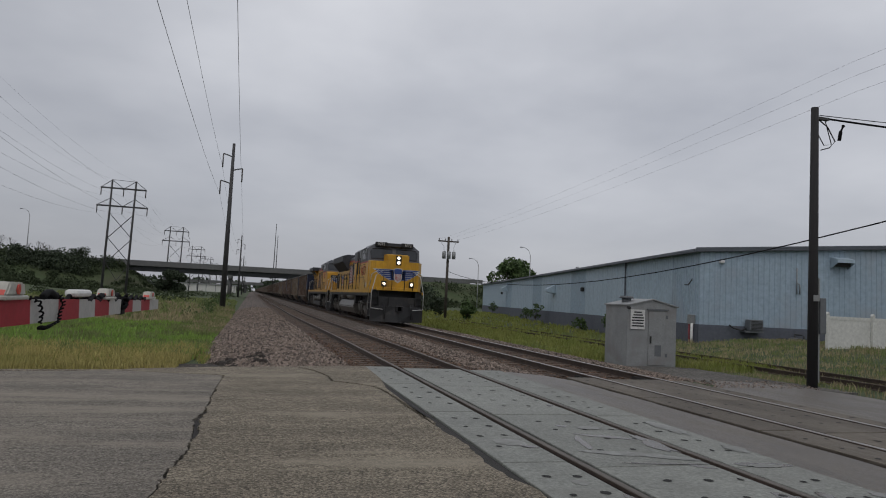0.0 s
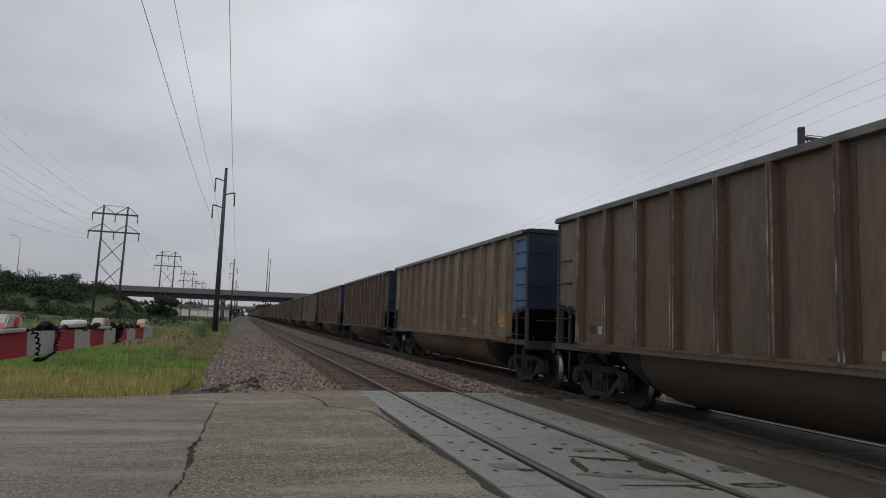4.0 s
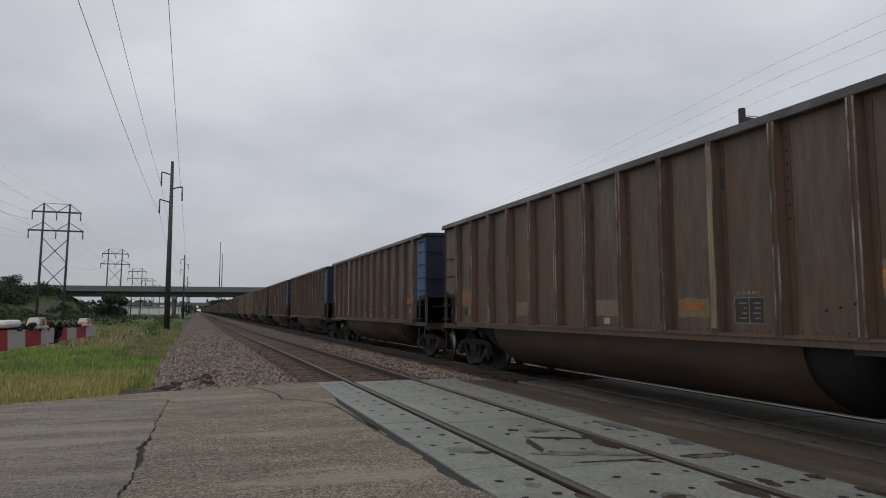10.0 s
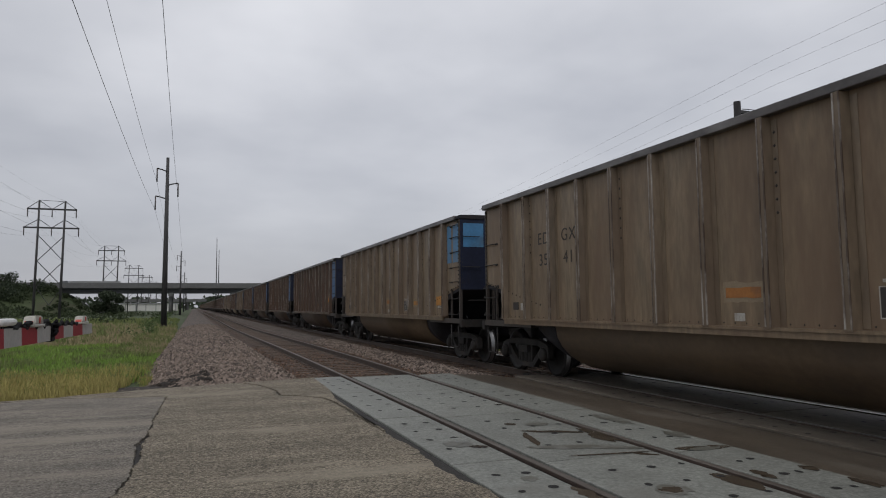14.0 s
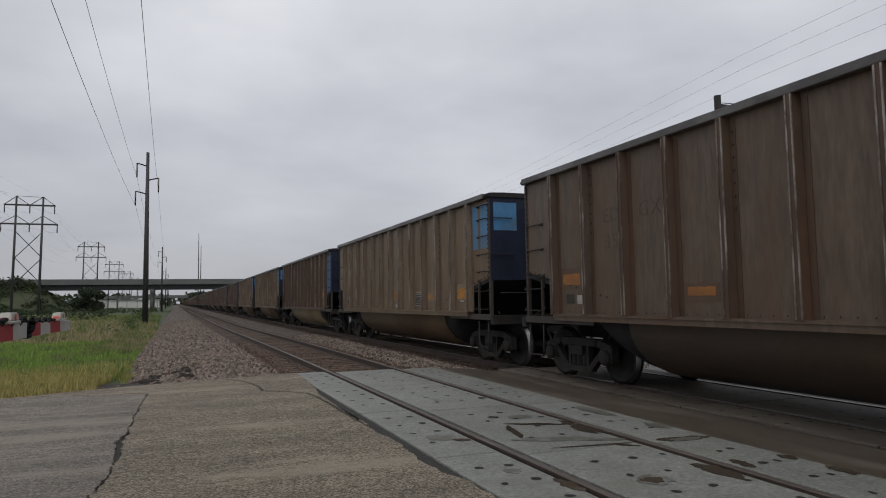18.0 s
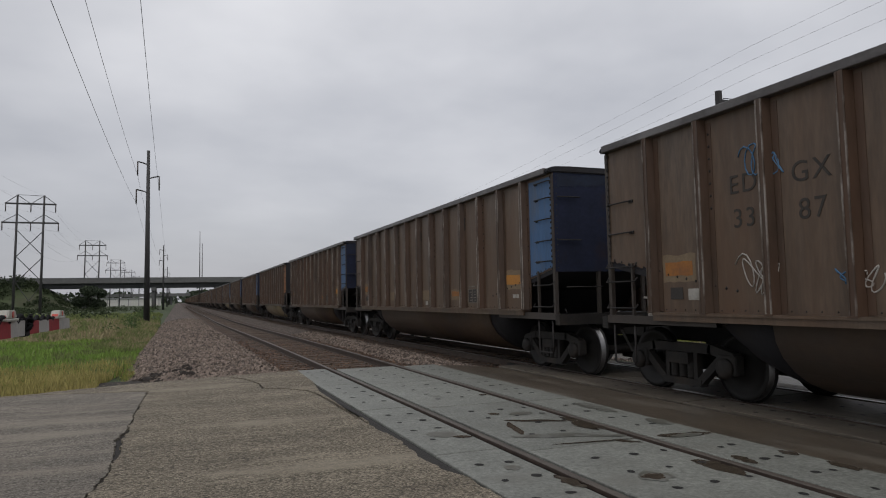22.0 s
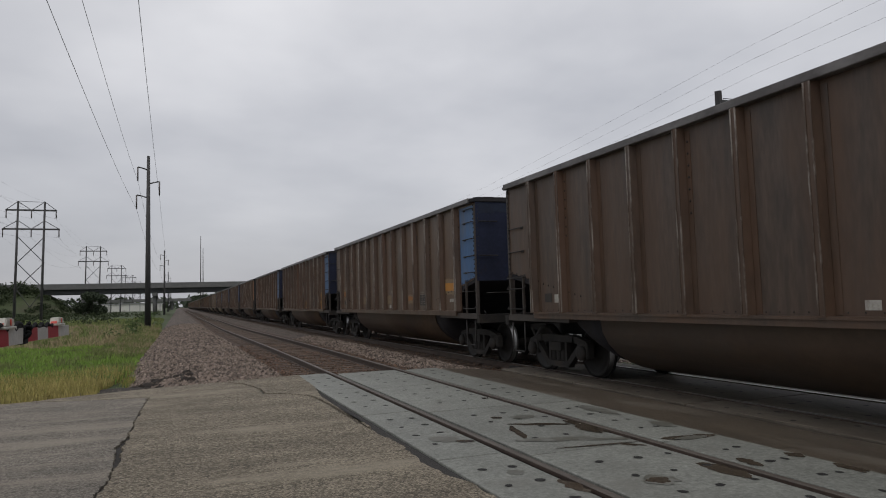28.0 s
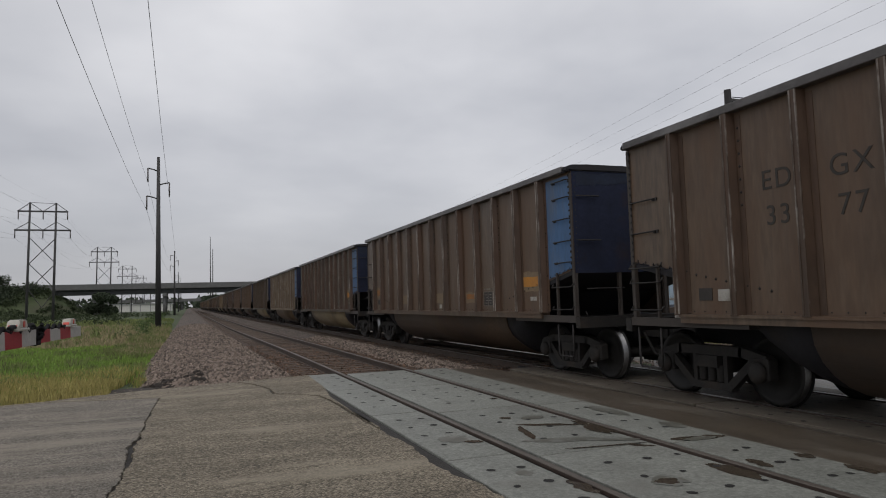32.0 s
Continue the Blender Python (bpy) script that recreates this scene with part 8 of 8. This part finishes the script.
# ---------------------------------------------------------------- grass and weeds
def blades(name, n, xr, yr, hr, wr, material, seed, label, power=1.0, clump=0.0, keep=None):
    rng = np.random.default_rng(seed)
    x = rng.uniform(*xr, n)
    y = yr[0] + (yr[1] - yr[0]) * rng.uniform(0, 1, n) ** power
    if clump:
        cxs, cys = rng.uniform(*xr, n // 40 + 1), yr[0] + (yr[1] - yr[0]) * rng.uniform(0, 1, n // 40 + 1) ** power
        k = rng.integers(0, len(cxs), n)
        m = rng.uniform(0, 1, n) < clump
        x = np.where(m, cxs[k] + rng.normal(0, 0.16, n), x)
        y = np.where(m, cys[k] + rng.normal(0, 0.16, n), y)
    if keep is not None:
        ok = np.array([keep(a, b) for a, b in zip(x, y)])
        x, y = x[ok], y[ok]
        n = len(x)
    z = np.array([gz(a, b) for a, b in zip(x, y)])
    far = 0.6 + y / 28
    h = rng.uniform(*hr, n) * (0.75 + 0.5 * np.array([noise.noise((a * 0.5, b * 0.5, seed)) for a, b in zip(x, y)]))
    w = rng.uniform(*wr, n) * far
    q = rng.uniform(0, 2 * np.pi, n)
    lean = rng.uniform(0.05, 0.55, n) * h
    la = rng.uniform(0, 2 * np.pi, n)
    c, s = np.cos(q) * w, np.sin(q) * w
    lx, ly = np.cos(la) * lean, np.sin(la) * lean
    a = np.stack((x - c, y - s, z - 0.03), -1)
    b = np.stack((x + c, y + s, z - 0.03), -1)
    m1 = np.stack((x - c * 0.7 + lx * 0.35, y - s * 0.7 + ly * 0.35, z + h * 0.6), -1)
    m2 = np.stack((x + c * 0.7 + lx * 0.35, y + s * 0.7 + ly * 0.35, z + h * 0.6), -1)
    t_ = np.stack((x + lx, y + ly, z + h), -1)
    pts = np.stack((a, b, m2, t_, m1), 1).reshape(-1, 3)
    i = 5 * np.arange(n)[:, None]
    faces = (i + np.arange(5)[None]).tolist()
    tagged(raw(name, pts.tolist(), faces, material), label, "grass", kind="stuff")


def left_ok(x, y):
    return y > np.interp(x, [-40, -12, -7, -5.36, -4.67, -3.7], [10.9, 12.6, 13.15, 13.4, 13.75, 14.1]) and x < -4.0 + 0.35 * noise.noise((y * 0.5, 0, 3)) - 0.012 * (y - 15)


blades("dry_grass", 46000, (-13, -3.9), (12.9, 20.5), (0.08, 0.30), (0.005, 0.010), M["blade_dry"], 11, "yellowing dry grass along the road edge", 1.25, 0.55, left_ok)
blades("grass", 9000, (-13, -3.9), (14.5, 21), (0.10, 0.34), (0.005, 0.011), M["blade_green"], 12, "coarse green grass at the road edge", 1.0, 0.6, left_ok)
blades("clover", 72000, (-20, -4.1), (18.0, 40), (0.06, 0.26), (0.010, 0.02), M["blade_lush"], 13, "lush bright green grass strip", 1.1, 0.5, left_ok)
blades("tall_weeds", 7000, (-18, -4.2), (17.5, 36), (0.12, 0.40), (0.010, 0.018), M["meadow_green"], 22, "darker tall weeds in the green strip", 1.0, 0.85, left_ok)
blades("seed_grass", 9000, (-13, -4.2), (14.5, 24), (0.16, 0.42), (0.003, 0.006), M["blade_dry"], 23, "tall pale seed heads of grass", 1.2, 0.7, left_ok)
blades("meadow_grass", 19000, (-30, -4.3), (39, 85), (0.2, 0.5), (0.012, 0.022), M["meadow_tan"], 14, "tall tan meadow grass", 1.4, 0.6, left_ok)
blades("meadow_weeds", 15000, (-34, -4.2), (42, 130), (0.2, 0.6), (0.014, 0.026), M["meadow_green"], 15, "tall green meadow weeds", 1.3, 0.7, left_ok)


blades("edge_weeds", 12000, (-6.6, -4.0), (33, 85), (0.12, 0.42), (0.008, 0.016), M["meadow_green"], 19, "green weeds along the foot of the ballast", 1.5, 0.5, left_ok)
blades("edge_dry_grass", 4000, (-6.0, -4.0), (33, 70), (0.12, 0.40), (0.008, 0.015), M["meadow_tan"], 20, "tan grass along the foot of the ballast", 1.5, 0.5, left_ok)


def right_ok(x, y):
    if 8.6 < x < 11.2 and 20.0 < y < 22.2:
        return False
    if x < 12.3 - (y - 13) * 0.12 and y < 20.2:
        return False
    u = V((x - 19.77, y - 31.0, 0))
    return not (u.dot(D2) > -0.3 and u.dot(D1) > -0.3)


blades("verge_grass", 26000, (8.7, 15), (19.5, 60), (0.12, 0.38), (0.010, 0.02), M["blade_green"], 16, "olive green verge grass beside the tracks", 1.4, 0.5, right_ok)
blades("verge_weeds", 34000, (8.9, 26), (14.5, 46), (0.06, 0.24), (0.007, 0.013), M["meadow_green"], 17, "overgrown green weeds by the warehouse", 1.2, 0.7, right_ok)
blades("verge_dry_grass", 20000, (10.5, 27), (13.4, 32), (0.06, 0.26), (0.006, 0.011), M["meadow_tan"], 18, "tan dry grass by the warehouse", 1.1, 0.6, right_ok)

blades("warehouse_weeds", 16000, (9.0, 36), (32, 110), (0.15, 0.5), (0.012, 0.024), M["blade_green"], 21, "rank green weeds along the warehouse", 1.2, 0.6, right_ok)


# ---------------------------------------------------------------- trees and bushes
def leaf_cloud(centres, n, size, seed, squash=0.8):
    """Small leaf sprays strewn through the shells of several uneven clumps."""
    rng = np.random.default_rng(seed)
    c = np.array([k[:3] for k in centres])
    r = np.array([k[3] for k in centres])
    pick = rng.choice(len(c), n, p=r ** 2 / (r ** 2).sum())
    d = rng.normal(0, 1, (n, 3))
    d /= np.linalg.norm(d, axis=1)[:, None]
    rad = r[pick] * rng.uniform(0.45, 1.08, n) ** 0.6
    p = c[pick] + d * rad[:, None] * np.array([1, 1, squash])
    u = rng.normal(0, 1, (n, 3))
    u /= np.linalg.norm(u, axis=1)[:, None]
    v = np.cross(u, rng.normal(0, 1, (n, 3)))
    v /= np.linalg.norm(v, axis=1)[:, None]
    s = rng.uniform(0.5, 1.3, n)[:, None] * size
    q = np.stack((p - u * s, p + v * s * 0.6, p + u * s, p - v * s * 0.6), 1).reshape(-1, 3)
    return q, (4 * np.arange(n)[:, None] + np.arange(4)[None])


def tree(x, y, h, spread, seed, material, leaves=1800, size=0.22, name="tree", label="leafy green deciduous tree", trunk=0.35):
    rng = random.Random(seed)
    z = gz(x, y)
    t = thing(name, label, name, "trees", at=pose(x, y, z))
    bm = bmesh.new()
    cyl(bm, (0, 0, -0.3), (0, 0, h * trunk), h * 0.028, h * 0.018, n=9)
    cl = []
    for i in range(9):
        a = i * 2.4 + rng.uniform(-0.4, 0.4)
        rr = spread * rng.uniform(0.15, 0.72)
        zz = h * rng.uniform(trunk + 0.05, 0.86)
        end = (rr * math.cos(a), rr * math.sin(a), zz)
        tube(bm, [(0, 0, h * trunk * rng.uniform(0.6, 1)), (end[0] * 0.5, end[1] * 0.5, (zz + h * trunk) / 2), end], h * 0.007, 5)
        cl.append((*end, spread * rng.uniform(0.28, 0.48)))
    cl.append((0, 0, h * 0.84, spread * 0.36))
    part("trunk", bm, M["bark"], t)
    q, f = leaf_cloud(cl, leaves, size, seed)
    raw("crown", q.tolist(), f.tolist(), material, t)
    return t


tree(56, 150, 13.0, 6.5, 3, M["leaf"], 3000, 0.40)
tree(62, 152, 10.0, 4.5, 4, M["leaf"], 1500, 0.40)
for i, (x, y, h, s_) in enumerate(((15.5, 80, 3.0, 1.6), (17.6, 64, 2.0, 1.1), (22, 100, 4.2, 2.4), (20, 92, 3.0, 1.8), (18.5, 78, 2.4, 1.4), (26, 112, 4.6, 2.6))):
    tree(x, y, h, s_, 30 + i, M["leaf_dark"] if i != 1 else M["leaf"], 900, 0.16, "shrub", "dark green roadside shrub", 0.15)
for i, (a, h) in enumerate(((11.5, 1.5), (37, 2.3), (42, 1.6), (70, 2.2), (19, 1.1))):
    p = V((19.77, 31.0, 0)) + D1 * a - D2 * 1.2
    tree(p.x, p.y, h, 0.8, 50 + i, M["leaf"], 260, 0.12, "weed_bush", "leafy green weed against the warehouse wall", 0.2)
tree(-24.2, 203, 6.4, 4.3, 61, M["leaf_dark"], 5200, 0.34, "evergreen_bush", "dense dark evergreen bush beside the bridge pier", 0.08)
tree(-49.3, 206, 3.6, 3.6, 62, M["leaf_dark"], 1100, 0.22, "tree", "dark broad tree on the embankment", 0.35)
tree(-42.0, 205, 2.0, 3.0, 63, M["leaf_dark"], 1300, 0.24, "tree", "dark low tree on the embankment", 0.2)



def bare_tree(x, y, h, seed):
    rng = random.Random(seed)
    t = thing("bare_tree", "thin bare-branched sapling on the embankment", "tree", "trees", at=pose(x, y, gz(x, y)))
    bm = bmesh.new()
    cyl(bm, (0, 0, -0.2), (0, 0, h), 0.07, 0.02, n=6)
    part("trunk", bm, M["bark"], t)
    bm = bmesh.new()
    for i in range(16):
        a, z = i * 2.4, h * rng.uniform(0.3, 0.95)
        r_ = (h - z) * 0.45 + 0.25
        tube(bm, [(0, 0, z), (r_ * 0.6 * math.cos(a), r_ * 0.6 * math.sin(a), z + r_ * 0.6), (r_ * math.cos(a), r_ * math.sin(a), z + r_ * 1.3)], 0.025, 4)
    tagged(part("twigs", bm, M["bark"], t), kind="stuff")


for i, (x_, h_) in enumerate(((-68.5, 4.6), (-66.5, 3.8), (-59.8, 3.4), (-58.2, 3.8), (-57.0, 3.0), (-62.0, 2.6))):
    bare_tree(x_, 206 + 0.7 * (i % 3), h_, i)


def thicket(name, spots, per, size, material, seed, label, category="bushes"):
    """Far woods and scrub, joined."""
    rng = random.Random(seed)
    cl = []
    for x, y, r, up_ in spots:
        z = gz(x, y)
        for _ in range(3):
            cl.append((x + rng.uniform(-r, r) * 0.6, y + rng.uniform(-r, r) * 0.6, z + up_ * rng.uniform(0.3, 0.8), r * rng.uniform(0.5, 0.9)))
    q, f = leaf_cloud(cl, per * len(spots), size, seed, 0.85)
    tagged(raw(name, q.tolist(), f.tolist(), material), label, category, kind="stuff")


rng = random.Random(77)
hill = [(rng.uniform(-130, -40), y_, rng.uniform(1.2, 2.8), rng.uniform(0.4, 1.6)) for y_ in [rng.uniform(165, 208) for _ in range(430)]]
thicket("hillside_scrub", hill, 110, 0.30, M["scrub"], 5, "dark scrub covering the embankment")
thicket("hillside_grass", [(rng.uniform(-70, -27), rng.uniform(165, 209), rng.uniform(0.8, 1.6), 0.4) for _ in range(130)], 110, 0.28, M["scrub"], 6, "green weeds on the embankment slope")
thicket("hillside_trees", [(rng.uniform(-66, -45), rng.uniform(196, 207), rng.uniform(1.8, 3.0), rng.uniform(1.0, 2.6)) for _ in range(60)], 220, 0.30, M["leaf_dark"], 13, "dark rounded bushes crowding the top of the embankment")
thicket("ditch_weeds", [(-4.9 - rng.uniform(0, 1.2) - 0.02 * y_, y_, 0.6, 0.7) for y_ in [50 + 4 * i for i in range(34)]], 110, 0.07, M["leaf"], 7, "green weeds along the ballast foot")
thicket("meadow_bushes", [(rng.uniform(-34, -8), rng.uniform(90, 205), rng.uniform(0.8, 1.6), 0.7) for _ in range(60)], 110, 0.15, M["scrub"], 8, "low green meadow bushes")
thicket("lineside_wood", [(rng.uniform(8.6, 12) + 0.001 * y_, y_, rng.uniform(2.2, 3.2), min(13, 0.5 + 0.019 * y_)) for y_ in [245 + 6 * i for i in range(200)]], 260, 0.7, M["leaf_dark"], 9, "dark lineside woodland beyond the overpass", "woodland")
thicket("far_wood", [(rng.uniform(-900, 900), rng.uniform(900, 1300), rng.uniform(12, 26), rng.uniform(5, 12)) for _ in range(150)], 120, 3.2, M["leaf_dark"], 10, "distant dark tree line on the horizon", "woodland")
thicket("right_slope_scrub", [(rng.uniform(30, 130), rng.uniform(150, 210), rng.uniform(1.5, 3), rng.uniform(0.4, 1.4)) for _ in range(170)], 90, 0.34, M["scrub"], 12, "green scrub on the far embankment")

depot = thing("white_depot", "long low white building in the far distance", "building", at=pose(-46, 430, -0.5))
cuboid("wall", 0, 34, 0, 12, 0, 4.2, M["white_vinyl"], depot)
cuboid("roof", -0.5, 34.5, -0.5, 12.5, 4.2, 4.8, M["galv"], depot)
for i in range(7):
    cuboid("pilaster", 0.4 + 5.4 * i, 0.8 + 5.4 * i, -0.14, 0, 0.0, 4.2, M["galv"], depot)


# ---------------------------------------------------------------- traffic on the overpass
TYRE = mat("tyre", (0.02, 0.02, 0.02), rough=0.85)


def wheels(t, xs, y0, y1, r):
    for x in xs:
        for y in (y0, y1):
            bm = bmesh.new()
            cyl(bm, (x, y - 0.14, r), (x, y + 0.14, r), r, n=14)
            part("wheel", bm, TYRE, t)


def make_truck(label, trailer_mat, tail=-11.0, top=3.7):
    t = thing("semi_truck", label, "truck", "highway vehicles")
    cuboid("trailer", tail, 2.2, -1.25, 1.25, 1.15, top, trailer_mat, t, 0.04)
    cuboid("chassis", tail + 0.2, 5.6, -0.5, 0.5, 0.75, 1.15, M["ink"], t)
    bm = bmesh.new()
    prism(bm, [(2.7, 0.9), (5.9, 0.9), (6.0, 0.9 + 0.36 * (top - 0.9)), (4.9, 0.9 + 0.43 * (top - 0.9)), (4.4, 0.9 + 0.82 * (top - 0.9)), (4.0, top), (2.7, top + 0.05)], "y", -1.2, 1.2)
    part("cab", bm, M["galv"] if "box" in label else M["grey_box"], t)
    cuboid("windscreen", 4.45, 4.85, -1.05, 1.05, 0.9 + 0.46 * (top - 0.9), 0.9 + 0.75 * (top - 0.9), LM["glass"], t)
    wheels(t, (tail + 1, tail + 2.2, 2.2, 3.4, 5.1), -1.1, 1.1, 0.5)
    return t


def make_auto(label, paint):
    t = thing("passenger_car", label, "car", "highway vehicles")
    bm = bmesh.new()
    prism(bm, [(-2.3, 0.4), (2.3, 0.4), (2.3, 0.85), (1.3, 1.0), (-2.25, 1.05)], "y", -0.88, 0.88)
    part("body", bm, paint, t)
    bm = bmesh.new()
    prism(bm, [(-1.9, 1.0), (1.15, 1.0), (0.45, 1.55), (-1.3, 1.6)], "y", -0.78, 0.78)
    part("cabin", bm, LM["glass"], t)
    wheels(t, (-1.4, 1.45), -0.8, 0.8, 0.33)
    return t


for ob, x0, v, y in ((make_truck("box truck with a dark grey body", M["roof_dark"], -6.5), -82.0, 27.7, 212.6),
                     (make_auto("dark passenger car on the overpass", M["ink"]), 168.6, -27.0, 219.4),
                     (make_auto("silver passenger car on the overpass", M["galv"]), 329.0, -24.0, 219.4),
                     (make_truck("low flatbed truck with a pale load", M["galv"], -11.0, 2.2), 256.7, -20.8, 219.4),
                     (make_truck("box truck with a dark body", M["roof_dark"], -5.0, 3.2), -712.0, 27.0, 212.6)):
    turn = 0 if v > 0 else 180
    ROAD_TRAFFIC.append((ob, [(0, x0, y, 7.16, turn), (16, x0 + 16 * v, y, 7.16, turn), (32, x0 + 32 * v, y, 7.16, turn)]))


# ---------------------------------------------------------------- what moves
PITCH, CAR_HALF, TRACK_X = 16.17, 7.275, 4.826


def lead(t):
    """Where the front of the first hopper car stands at t seconds."""
    fix = np.interp(t, [0, 3.5, 7.5, 10, 13.5, 19, 23.5, 28, 32], [-0.12, -0.12, 0.13, -0.07, -0.26, -0.07, 0.36, 0.38, -0.14])
    return 82.52 - 20.828 * t - 0.00348 * t * t + float(fix)


def motions():
    times = [0, 2, 3.5, 5.5, 7.5, 10.5, 13.5, 16, 19, 21, 23.5, 26, 28, 30, 32]
    for ob, offset in TRAIN:
        walk(ob, [(t, pose(TRACK_X, lead(t) + offset, 0)) for t in times])
    for ob, rows in ROAD_TRAFFIC:
        walk(ob, [(t, pose(x, y, z, 0, 0, turn)) for t, x, y, z, turn in rows])


motions()
